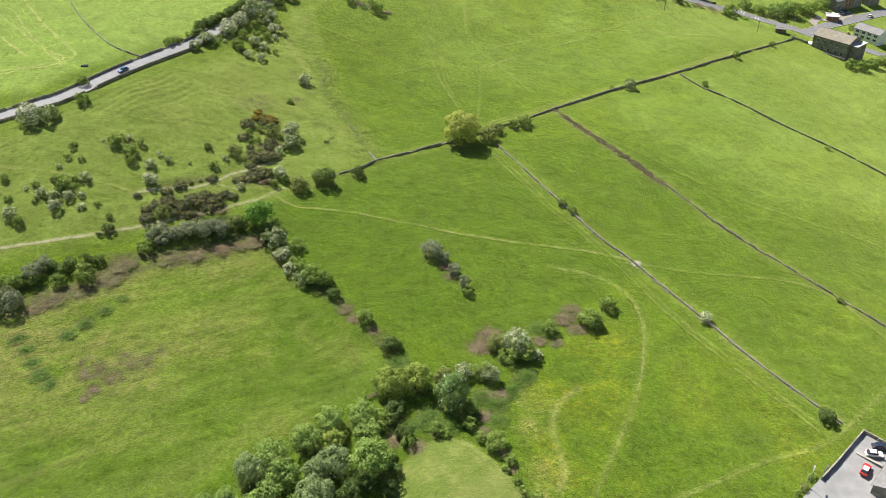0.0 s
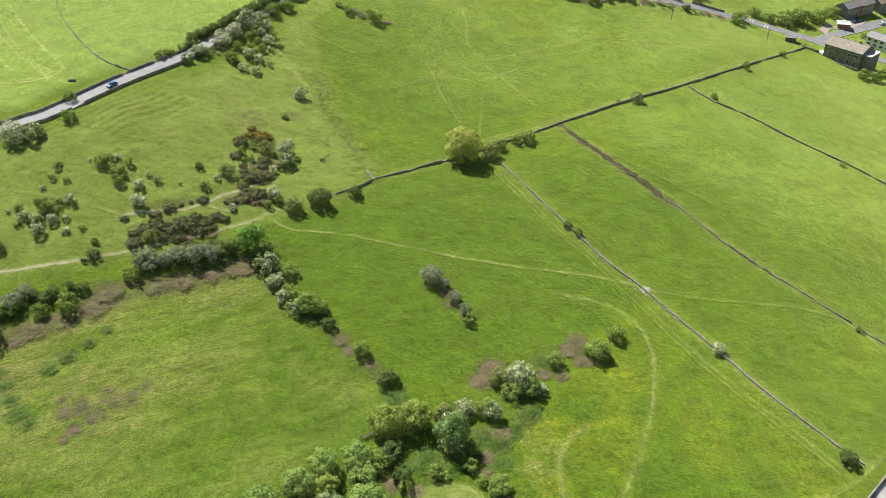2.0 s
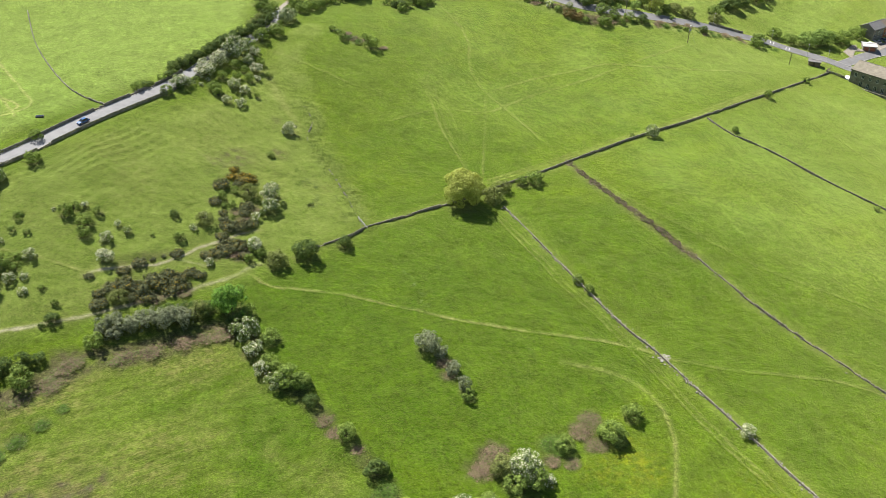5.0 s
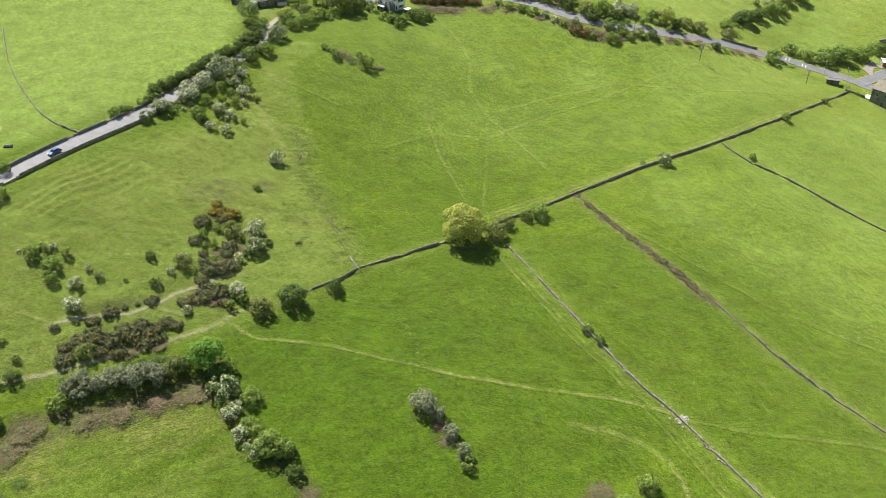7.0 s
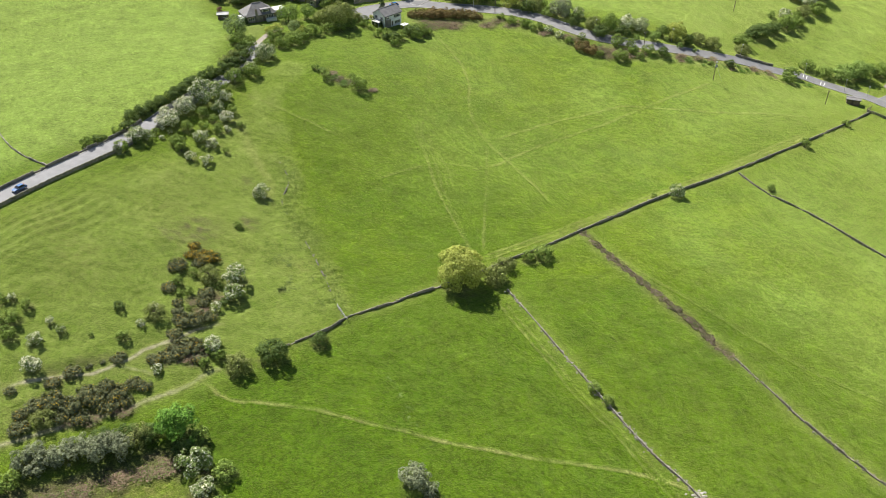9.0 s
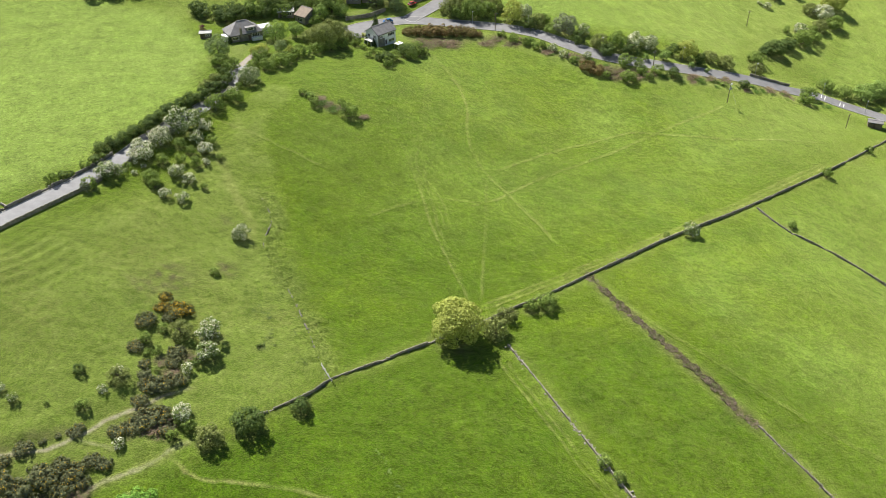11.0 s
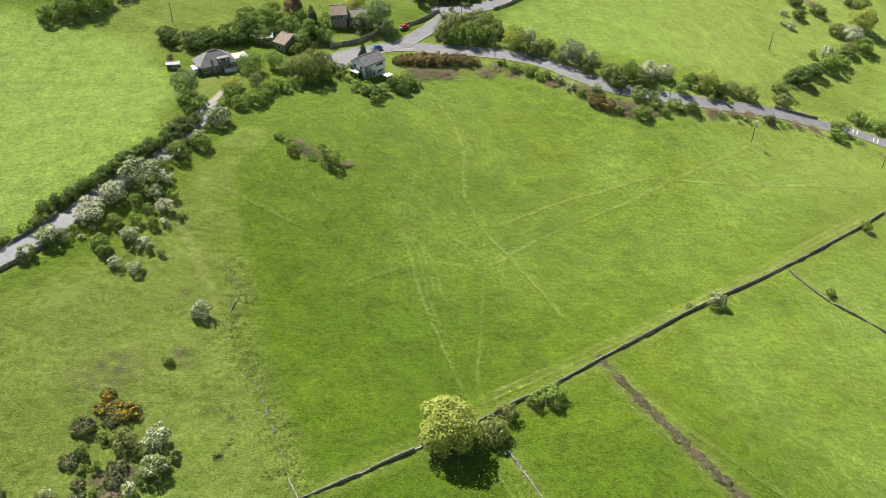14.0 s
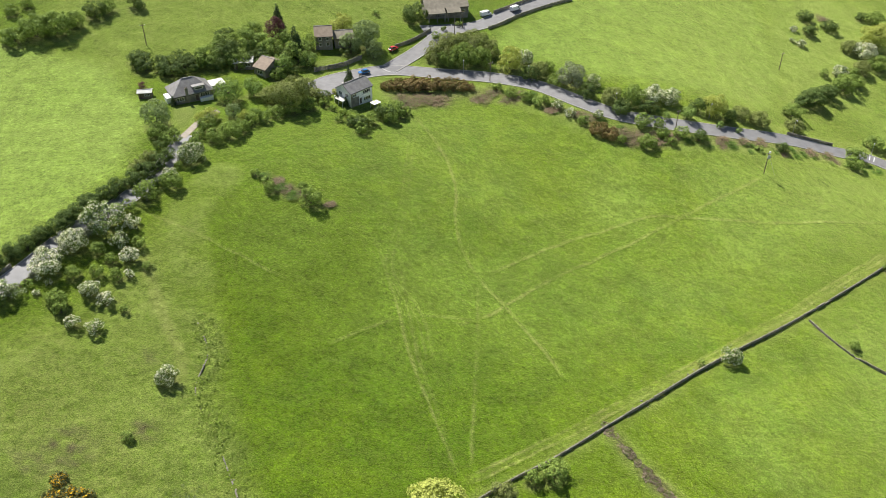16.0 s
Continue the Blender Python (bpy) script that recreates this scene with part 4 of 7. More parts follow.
sow("verge south", "brown", [(23.4, 455.2, 7.3), (67.5, 435.9, 8.9), (72.3, 435.5, 7.7), (84.1, 435.7, 7.0), (29.3, 451.5, 7.2), (56.7, 443.6, 6.7), (102.8, 438.6, 7.1), (110.4, 440.4, 6.7)])
sow("verge south", "haw", [(46.6, 448.1, 4.1), (50.5, 443.3, 4.6), (60.4, 443.2, 4.0)])
sow("verge south", "russet", [(59.5, 435.4, 6.9), (63.0, 433.0, 6.9)])
sow("verge south", "bright", [(84.7, 445.5, 3.2), (104.3, 446.1, 3.2), (111.2, 445.6, 2.8)])
sow("verge south", "dk", [(94.4, 435.3, 6.6), (125.8, 440.7, 5.6)])
sow("copse north", "olive", [(3.8, 475.2, 10.5), (9.0, 482.7, 11.6), (17.2, 483.8, 11.6), (23.6, 481.2, 8.6), (41.4, 468.0, 8.3), (66.4, 452.4, 9.2), (114.7, 456.9, 8.2), (121.7, 455.9, 8.2), (137.3, 460.5, 8.0)])
sow("copse north", "gr", [(13.3, 473.4, 11.3), (19.6, 474.0, 9.3), (7.0, 471.8, 7.5), (45.3, 471.7, 5.5), (47.2, 462.2, 7.0), (73.9, 453.0, 9.6), (139.9, 471.1, 9.1)])
sow("copse north", "yel", [(30.6, 470.8, 10.4), (104.0, 453.4, 9.7)])
sow("copse north", "haw", [(36.3, 477.1, 7.2), (60.7, 463.1, 6.2), (81.1, 455.5, 8.9), (88.1, 456.2, 8.1)])
sow("copse north", "wil", [(52.3, 463.4, 11.1)])
sow("copse north", "bright", [(92.9, 447.6, 5.6)])
sow("copse north", "dk", [(97.7, 454.4, 7.3), (38.1, 465.3, 7.5), (57.8, 455.7, 7.3), (68.7, 446.6, 7.9), (78.9, 447.8, 7.2), (108.7, 451.6, 6.9)])
sow("far hedge", "dk", [(152.3, 484.6, 12.1), (161.0, 492.4, 10.5), (170.4, 552.1, 8.2), (167.8, 539.6, 7.0), (180.0, 546.9, 8.2), (200.5, 562.2, 6.3), (147.2, 482.3, 7.6)])
sow("far hedge", "gr", [(170.6, 499.9, 10.7), (177.5, 504.9, 8.5), (180.1, 513.7, 5.3), (165.4, 508.4, 4.7), (193.0, 520.1, 9.7), (206.6, 561.1, 9.5)])
sow("far hedge", "olive", [(184.3, 515.4, 8.7), (184.0, 531.3, 8.4)])
sow("far hedge", "haw", [(189.5, 527.8, 10.8), (172.5, 510.3, 7.6), (161.1, 540.0, 4.0), (161.2, 528.9, 4.4), (157.8, 530.8, 3.0)])
sow("far hedge", "yel", [(197.9, 538.7, 14.1)])
sow("far hedge", "brown", [(179.1, 556.1, 7.3)])
sow("house trees", "gr", [(-56.3, 410.5, 5.6), (-67.4, 404.1, 4.5), (-67.4, 399.5, 4.4), (-54.5, 414.5, 4.6), (-79.6, 403.9, 6.2), (-74.5, 401.2, 6.8), (-65.9, 409.8, 6.6), (-58.4, 407.1, 6.9), (-62.5, 403.8, 5.8), (-53.3, 417.5, 6.1), (-47.4, 422.4, 6.5), (-66.7, 467.6, 11.5), (-60.5, 468.9, 10.3), (-46.9, 464.1, 11.4), (-43.7, 474.0, 7.5), (2.9, 490.6, 4.4)])
sow("house trees", "yel", [(-56.4, 417.2, 4.6), (-33.2, 486.8, 9.9)])
sow("house trees", "grey", [(-60.2, 418.6, 5.4), (-81.9, 410.7, 9.4), (-23.1, 478.7, 11.8), (-28.6, 473.8, 9.2), (-20.2, 472.9, 7.5)])
sow("house trees", "con", [(-81.0, 425.1, 2.2), (-58.3, 491.1, 4.3), (-47.9, 468.4, 7.4)])
sow("house trees", "pale", [(-64.3, 430.2, 10.0)])
sow("house trees", "bright", [(-57.1, 435.5, 7.2), (-50.6, 455.2, 8.0), (-42.5, 461.0, 6.9)])
sow("house trees", "olive", [(-43.4, 429.7, 14.4), (-37.2, 437.1, 6.8)])
sow("house trees", "dk", [(-71.2, 459.8, 11.2), (-5.7, 503.2, 10.3), (-100.0, 452.7, 8.7), (-91.7, 450.4, 7.8)])
sow("house trees", "purple", [(-56.6, 477.0, 8.0), (-93.9, 434.7, 3.0)])
sow("far scrub", "gr", [(-145.3, 458.6, 9.9), (-139.4, 464.1, 12.0), (-132.7, 467.4, 12.1), (-128.9, 472.8, 8.2), (-120.4, 485.1, 7.2), (-152.6, 476.9, 6.2), (-149.5, 482.1, 5.5), (-21.5, 503.7, 3.2), (11.7, 501.4, 3.1), (5.6, 497.3, 2.7), (-68.6, 455.8, 5.2)])
sow("far scrub", "dk", [(-124.3, 481.3, 9.2), (-111.2, 489.4, 7.7), (-97.1, 448.9, 7.8), (-85.9, 454.8, 8.7), (-80.0, 454.3, 7.9), (-74.0, 454.0, 7.9), (-51.2, 464.6, 6.9), (-46.6, 454.1, 4.8)])
sow("house wood", "dk", [(-87.7, 446.6, 9.3), (-82.8, 450.1, 9.0), (-60.4, 460.1, 8.9), (-82.7, 430.8, 3.0), (-74.2, 473.7, 8.3), (-56.9, 457.1, 6.8)])
sow("house wood", "gr", [(-77.1, 455.0, 9.9), (-73.7, 467.2, 10.2), (-66.8, 457.4, 9.2), (-56.4, 466.0, 9.0), (-52.5, 473.9, 9.2), (-51.8, 449.8, 5.9), (-42.2, 426.0, 5.5), (-38.1, 429.5, 6.7), (-49.9, 418.1, 5.0), (-33.2, 433.4, 4.5), (-65.8, 479.1, 8.4)])
sow("house wood", "olive", [(-50.6, 432.8, 8.2), (-40.6, 440.7, 8.4)])
sow("house wood", "yel", [(-69.3, 413.4, 4.2), (-66.3, 416.0, 6.0)])
sow("copse undergrowth", "dk", [(-17.5, 130.3, 5.3), (-9.5, 145.8, 4.8), (-11.1, 134.6, 4.1)])
sow("copse undergrowth", "gr", [(-8.4, 143.0, 3.9), (-1.7, 147.4, 4.8), (7.2, 150.0, 4.0), (-12.4, 138.8, 3.9), (9.9, 145.9, 3.4), (0.4, 146.7, 3.4), (8.5, 154.5, 3.5), (15.5, 136.1, 2.7), (18.0, 132.9, 2.4)])
sow("copse undergrowth", "brown", [(-11.6, 145.1, 6.2), (-6.6, 142.7, 5.1), (11.4, 153.8, 5.0), (15.2, 142.0, 3.4), (17.0, 136.8, 3.3)])
sow("road scrub", "brown", [(-6.4, 443.1, 8.6), (19.3, 451.3, 8.0), (44.1, 447.0, 6.8), (70.7, 431.4, 7.7), (78.6, 432.4, 6.9), (117.3, 442.6, 7.2), (138.0, 446.1, 7.3), (144.9, 446.9, 7.0)])
sow("road scrub", "gr", [(66.6, 430.5, 3.8), (54.1, 439.5, 3.9), (81.7, 434.7, 5.0), (116.4, 436.6, 3.5), (84.0, 431.1, 3.8)])
sow("cottage hedge", "gr", [(-27.5, 424.4, 3.3), (-19.7, 418.8, 5.1), (-11.3, 428.6, 5.6), (-8.1, 432.3, 4.9), (-30.1, 431.2, 3.0), (-6.0, 435.2, 3.8)])
sow("cottage hedge", "dk", [(-23.3, 423.0, 4.0)])

FLAT = [ROAD_LANE, ROAD_MAIN, ROAD_NORTH, ROAD_ESTATE]


# ---- making meshes ----
def mesh_of(name, verts, faces, material, smooth_faces=False):
    me = bpy.data.meshes.new(name)
    me.from_pydata(verts, [], faces)
    me.materials.append(material)
    if smooth_faces:
        me.polygons.foreach_set("use_smooth", [True] * len(me.polygons))
    me.update()
    return me


def part(name, bm, material, parent=None, label="", kind=""):
    """Links a bmesh, or a finished mesh, as ONE object under a thing or a part."""
    if isinstance(bm, bmesh.types.BMesh):
        me = bpy.data.meshes.new(name)
        bm.to_mesh(me)
        bm.free()
        me.materials.append(material)
    else:
        me = bm
    ob = new(name, me)
    ob.parent = parent
    return tagged(ob, label, "", "", kind)


# ---- the ground, one sheet to the horizon ----
SURFACE = []
COVERS = []


def sample(grid, x, y):
    """A grid of the ground sheet read between its points."""
    gx, gy, _ = SURFACE[0]
    i = np.clip(np.searchsorted(gx, x) - 1, 0, len(gx) - 2)
    j = np.clip(np.searchsorted(gy, y) - 1, 0, len(gy) - 2)
    a, b = (x - gx[i]) / (gx[i + 1] - gx[i]), (y - gy[j]) / (gy[j + 1] - gy[j])
    return (grid[j, i] * (1 - a) + grid[j, i + 1] * a) * (1 - b) + (grid[j + 1, i] * (1 - a) + grid[j + 1, i + 1] * a) * b


def surface(x, y):
    """Height of the uneven ground sheet at points."""
    return sample(SURFACE[0][2], x, y)


def paint_covers(me, bands):
    """Keeps nine covers of the ground in three colour attributes."""
    for k, name in enumerate(("cover_a", "cover_b", "cover_c")):
        layer = me.attributes.new(name, "FLOAT_COLOR", "POINT")
        rgba = np.ones((len(bands[0]), 4), np.float32)
        for c in range(3):
            rgba[:, c] = bands[3 * k + c]
        layer.data.foreach_set("color", rgba.ravel())


def ground_sheet():
    def steps(lo, hi, d, far):
        fine = np.arange(lo, hi + d / 2, d)
        out = np.array([10, 25, 50, 90, 150, 300, 700, 1500, 3000.0])
        return np.concatenate([(lo - out)[::-1], fine, hi + out])

    gx, gy = steps(-172.0, 246.0, 0.7, 0), steps(104.0, 572.0, 0.7, 0)
    x, y = np.meshgrid(gx, gy)
    x, y = x.ravel(), y.ravel()
    z = land(x, y)

    def line_mask(line, half, soft):
        near = away(x, y, smooth(line, 3.0))
        return np.clip((half + soft - near) / (2 * soft) + 0.0, 0, 1)

    wob = lumps(x, y, 7.0, 5)
    worn = np.zeros_like(x)
    for line, half, force in TRACKS:
        worn = np.maximum(worn, force * line_mask(line, half, 0.55) * np.clip(0.85 + 0.4 * lumps(x, y, 4.0, 9), 0.2, 1))
    ring = np.hypot(x - 4.0, (y - 122.0) * 0.9)
    worn = np.maximum(worn, within(x, y, LAWN, 0.6) * np.clip(0.10 + 0.10 * np.sin(ring * 4.0) + 0.3 * lumps(x, y, 3.0, 71), 0, 0.6))
    stony = np.zeros_like(x)
    for line, half, force in STONY_PATHS:
        stony = np.maximum(stony, force * line_mask(line, half, 0.6) * np.clip(0.7 + 0.7 * lumps(x, y, 5.0, 11), 0, 1))
        worn = np.maximum(worn, 0.4 * line_mask(line, half + 0.4, 0.9))
    rough = within(x, y, MOOR, 6.0) * 0.85
    rough = np.maximum(rough, 0.40 * within(x, y, FIELD_SOUTHWEST, 3.0))
    rough = np.maximum(rough, 0.7 * within(x, y, FAR_MOOR, 8.0))
    rough = np.maximum(rough, 0.7 * within(x, y, NORTHEAST_ROUGH, 6.0))
    for line, half, force in ROUGH_STRIPS:
        rough = np.maximum(rough, force * line_mask(line, half, 1.6) * np.clip(0.8 + 0.6 * wob, 0, 1))
    fringe = np.clip((5.5 - away(x, y, [(px + 2.5, py) for px, py in smooth(FENCE_LINE, 3.0)])) / 3.0, 0, 1)
    litter_and_shade = np.zeros_like(x)
    for line, half, force in LITTER_STRIPS:
        litter_and_shade = np.maximum(litter_and_shade, force * line_mask(line, half, 1.3) * np.clip(0.75 + 0.7 * lumps(x, y, 3.0, 21), 0, 1))
    dry = within(x, y, FIELD_SOUTHWEST, 3.0) * np.clip(0.62 + 1.1 * lumps(x, y, 16.0, 31) + 0.4 * (-(x + 60) / 60), 0, 1)
    dry = np.maximum(dry, 0.28 * within(x, y, MOOR, 6.0) * np.clip(0.2 + 0.9 * lumps(x, y, 12.0, 33), 0, 1))
    for line in SWATHS_DRY:
        dry = np.maximum(dry, 0.9 * line_mask(line, 0.9, 1.0) * np.clip(0.6 + 0.8 * lumps(x, y, 3.0, 87), 0, 1))
    for px, py, radius, force in DRY_PATCHES:
        blot = np.exp(-((x - px) ** 2 + (y - py) ** 2) / (2 * radius * radius))
        dry = np.maximum(dry, np.clip(force * blot * (1.1 + 0.9 * lumps(x, y, 3.0, 35)), 0, 1))
    for px, py, radius, force in BARE_PATCHES:
        blot = np.exp(-((x - px) ** 2 + (y - py) ** 2) / (2 * radius * radius))
        litter_and_shade = np.maximum(litter_and_shade, np.clip(force * blot * (1.0 + 1.6 * lumps(x, y, 1.7, 37)), 0, 1))
    # a dark patch under each plant: litter with its ground shade painted in
    for group, kind, places in SEEDS:
        for px, py, wide in places:
            reach = dict(brown=0.52, gorse=0.5, flower=0.5, russet=0.5).get(kind, 0.42) * wide
            near = (np.abs(x - px) < 2.2 * reach) & (np.abs(y - py) < 2.2 * reach)
            edge = np.hypot(x[near] - px, y[near] - py) / reach + 0.35 * lumps(x[near], y[near], 1.6, 39)
            litter_and_shade[near] = np.maximum(litter_and_shade[near], (0.95 if kind == "brown" else 0.6) * np.clip(1.6 - 1.2 * edge, 0, 1))
    flowers = within(x, y, FIELD_BUTTERCUP, 4.0) * np.clip(0.35 + 1.1 * lumps(x, y, 9.0, 41), 0, 1)
    flowers = np.maximum(flowers, 0.55 * within(x, y, FIELD_SOUTHEAST, 5.0) * np.clip(0.2 + 1.0 * lumps(x, y, 11.0, 43), 0, 1))
    mown = np.maximum(within(x, y, LAWN, 0.6), np.maximum(within(x, y, LAWN_BUNGALOW, 0.6), within(x, y, LAWN_HOUSE, 0.6)))
    tilled_and_haze = np.maximum(within(x, y, FAR_FIELD_WEST, 4.0), np.maximum(0.9 * within(x, y, FAR_FIELD_NORTH, 5.0), 0.8 * within(x, y, EAST_FIELD, 5.0)))
    lush = np.clip(0.5 + 0.9 * lumps(x, y, 45.0, 51), 0, 1) * np.clip(1 - 1.4 * rough - dry, 0, 1)
    lush = np.maximum(lush, 0.9 * within(x, y, FIELD_MIDDLE, 5.0))
    for px, py, radius, force in LUSH_PATCHES:
        along, off = (x - px) * 0.875 + (y - py) * 0.485, (y - py) * 0.875 - (x - px) * 0.485
        blot = np.clip(force * np.exp(-((along / 1.7) ** 2 + off ** 2) / (2 * radius * radius)) * (1.1 + 0.6 * lumps(x, y, 4.0, 55)), 0, 1)
        dry, rough, lush = dry * (1 - blot), rough * (1 - 0.8 * blot), np.maximum(lush, blot)
    for line in SWATHS_LUSH:
        band = 0.85 * line_mask(line, 2.2, 1.6) * np.clip(0.8 + 0.6 * lumps(x, y, 5.0, 88), 0, 1)
        dry, rough, lush = dry * (1 - band), rough * (1 - 0.8 * band), np.maximum(lush, band)
    lush = np.maximum(lush, 0.85 * np.clip((205 - y) / 40, 0, 1) * np.clip(1 - dry - flowers, 0, 1))
    lush = np.maximum(lush, 0.9 * np.exp(-(((x - 2) / 42) ** 2 + ((y - 320) / 34) ** 2)) * np.clip((away(x, y, WALL_MAIN) - 1) / 3, 0, 1))
    # distance haze painted as a paler cover on the east, north and far pastures
    pale = 0.68 * np.clip(0.75 + 0.5 * lumps(x, y, 20.0, 53), 0, 1)
    tilled_and_haze = np.maximum(tilled_and_haze, pale * np.maximum(within(x, y, PASTURE_EAST, 9.0), within(x, y, PASTURE_NORTHEAST, 14.0)))
    tilled_and_haze = np.maximum(tilled_and_haze, pale * np.maximum(within(x, y, PASTURE_FAR, 10.0), 0.6 * within(x, y, PASTURE_NORTH, 16.0)))
    dry = np.maximum(dry, 0.6 * within(x, y, FAR_FIELD_WEST, 4.0) * np.clip(0.7 + 0.7 * lumps(x, y, 15.0, 57), 0, 1))
    # unevenness: soft everywhere, tussocks on the rough land, none under the roads
    calm = np.ones_like(x)
    for line in FLAT:
        calm = np.minimum(calm, np.clip((away(x, y, smooth(line, 4.0)) - 4.0) / 4.0, 0, 1))
    for line, half, *_ in FOOTPATHS:
        calm = np.minimum(calm, np.clip((away(x, y, smooth(line, 3.0)) - 1.3) / 3.0, 0, 1))
    calm *= 1 - within(x, y, CAR_PARK, 2.0)
    for px, py, radius in HOUSE_SITES:
        calm = np.minimum(calm, np.clip((np.hypot(x - px, y - py) - radius) / 4.0, 0, 1))
    z = z + calm * (0.22 * lumps(x, y, 9.0, 61) + (0.10 * lumps(x, y, 2.6, 62) + 0.06 * lumps(x, y, 1.5, 60)) * (1 - mown)
                    + rough * (0.34 * np.abs(lumps(x, y, 2.1, 63)) + 0.16 * lumps(x, y, 1.1, 64) + 0.3 * lumps(x, y, 6.0, 65)))
    z = z + fringe * (0.45 * np.abs(lumps(x, y, 2.4, 69)) + 0.2 * lumps(x, y, 1.4, 70))
    # swaths left by mowing and grazing
    along, off = x * 0.875 + y * 0.485, y * 0.875 - x * 0.485
    z = z + calm * within(x, y, FIELD_SOUTHWEST, 3.0) * 0.16 * lumps(along * 0.16, off * 0.62, 1.0, 81)
    z = z + calm * (1 - rough) * (1 - mown) * 0.04 * lumps((0.98 * y - 0.19 * x) * 0.10, (0.98 * x + 0.19 * y) * 0.60, 1.0, 82)
    # little terraces trodden by cattle on the bank below the lane
    lane = away(x, y, smooth(ROAD_LANE, 4.0))
    bank = np.clip((lane - 5) / 6, 0, 1) * np.clip((34 - lane) / 16, 0, 1) * within(x, y, MOOR, 6.0) * np.clip(0.5 + 1.3 * lumps(x, y, 17.0, 66), 0, 1)
    z = z + calm * bank * 0.24 * np.sin(lane * 1.9 + 3.0 * lumps(x, y, 14.0, 67))
    z = z + calm * within(x, y, MOOR, 6.0) * 0.55 * np.clip(lumps(x, y, 11.0, 68), -0.2, 1)
    z = z + 2.2 * np.clip(1 - ((x - 4) / 15.0) ** 2 - ((y - 128) / 19.0) ** 2, 0, 1) * within(x, y, LAWN, 0.6)
    nx, ny = len(gx), len(gy)
    SURFACE.append((gx, gy, z.reshape(ny, nx)))
    COVERS.extend(band.reshape(ny, nx) for band in (worn, rough, litter_and_shade, dry, flowers, mown, lush, stony, tilled_and_haze))
    base = (np.arange(ny - 1)[:, None] * nx + np.arange(nx - 1)[None, :]).ravel()
    quads = np.stack([base, base + 1, base + nx + 1, base + nx], 1).astype(np.int32)
    me = bpy.data.meshes.new("ground")
    me.vertices.add(len(x))
    me.vertices.foreach_set("co", np.stack([x, y, z], 1).astype(np.float32).ravel())
    me.loops.add(quads.size)
    me.loops.foreach_set("vertex_index", quads.ravel())
    me.polygons.add(len(quads))
    me.polygons.foreach_set("loop_start", np.arange(0, quads.size, 4, dtype=np.int32))
    me.polygons.foreach_set("use_smooth", np.ones(len(quads), bool))
    paint_covers(me, (worn, rough, litter_and_shade, dry, flowers, mown, lush, stony, tilled_and_haze))
    me.materials.append(GRASS)
    me.update(calc_edges=True)
    return tagged(new("ground", me), "green sloping pasture with worn tracks, tussocks and buttercups", "ground", "", "structure")


ground_sheet()


# ---- roads ----
def strip(line, half, lift, across=4, step=2.0, side=0.0):
    """A band that lies on the ground along a line."""
    pts = smooth(line, step)
    verts, faces = [], []
    for k, (px, py) in enumerate(pts):
        a, b = pts[max(k - 1, 0)], pts[min(k + 1, len(pts) - 1)]
        way = Vector((b[0] - a[0], b[1] - a[1])).normalized()
        nx, ny = way.y, -way.x
        for i in range(across + 1):
            d = side + half * (2 * i / across - 1)
            qx, qy = px + nx * d, py + ny * d
            verts.append((qx, qy, height(qx, qy) + lift))
    n = across + 1
    for k in range(len(pts) - 1):
        for i in range(across):
            faces.append((k * n + i, k * n + i + 1, (k + 1) * n + i + 1, (k + 1) * n + i))
    return verts, faces


def road(name, line, half, label, lift):
    verts, faces = strip(line, half, lift)
    ob = new(name, mesh_of(name, verts, faces, M["lane" if "pale" in label else "asphalt"]))
    tagged(ob, label, "road", "", "structure")
    for side in (-1, 1):
        v, f = strip(line, 0.10, lift + 0.10, 1, 2.0, side * (half + 0.1))
        drop = [(a, b, c - 0.3) for a, b, c in v]
        n = len(v)
        walls = [(i, i + 2, n + i + 2, n + i) for i in range(0, n - 2, 2)] + [(i + 1, n + i + 1, n + i + 3, i + 3) for i in range(0, n - 2, 2)]
        part("kerb", mesh_of("kerb", v + drop, f + walls, M["kerb"]), M["kerb"], ob)
    return ob
road("road_main", ROAD_MAIN, 3.3, "grey asphalt road with stone kerbs along the pasture", 0.10)
road("road_lane", ROAD_LANE[:-1], 2.6, "pale asphalt lane between dry stone walls", 0.14)
road("road_north", ROAD_NORTH, 3.0, "grey asphalt road climbing from the junction", 0.16)
road("road_estate", ROAD_ESTATE, 2.8, "grey asphalt road in front of terraced houses", 0.16)


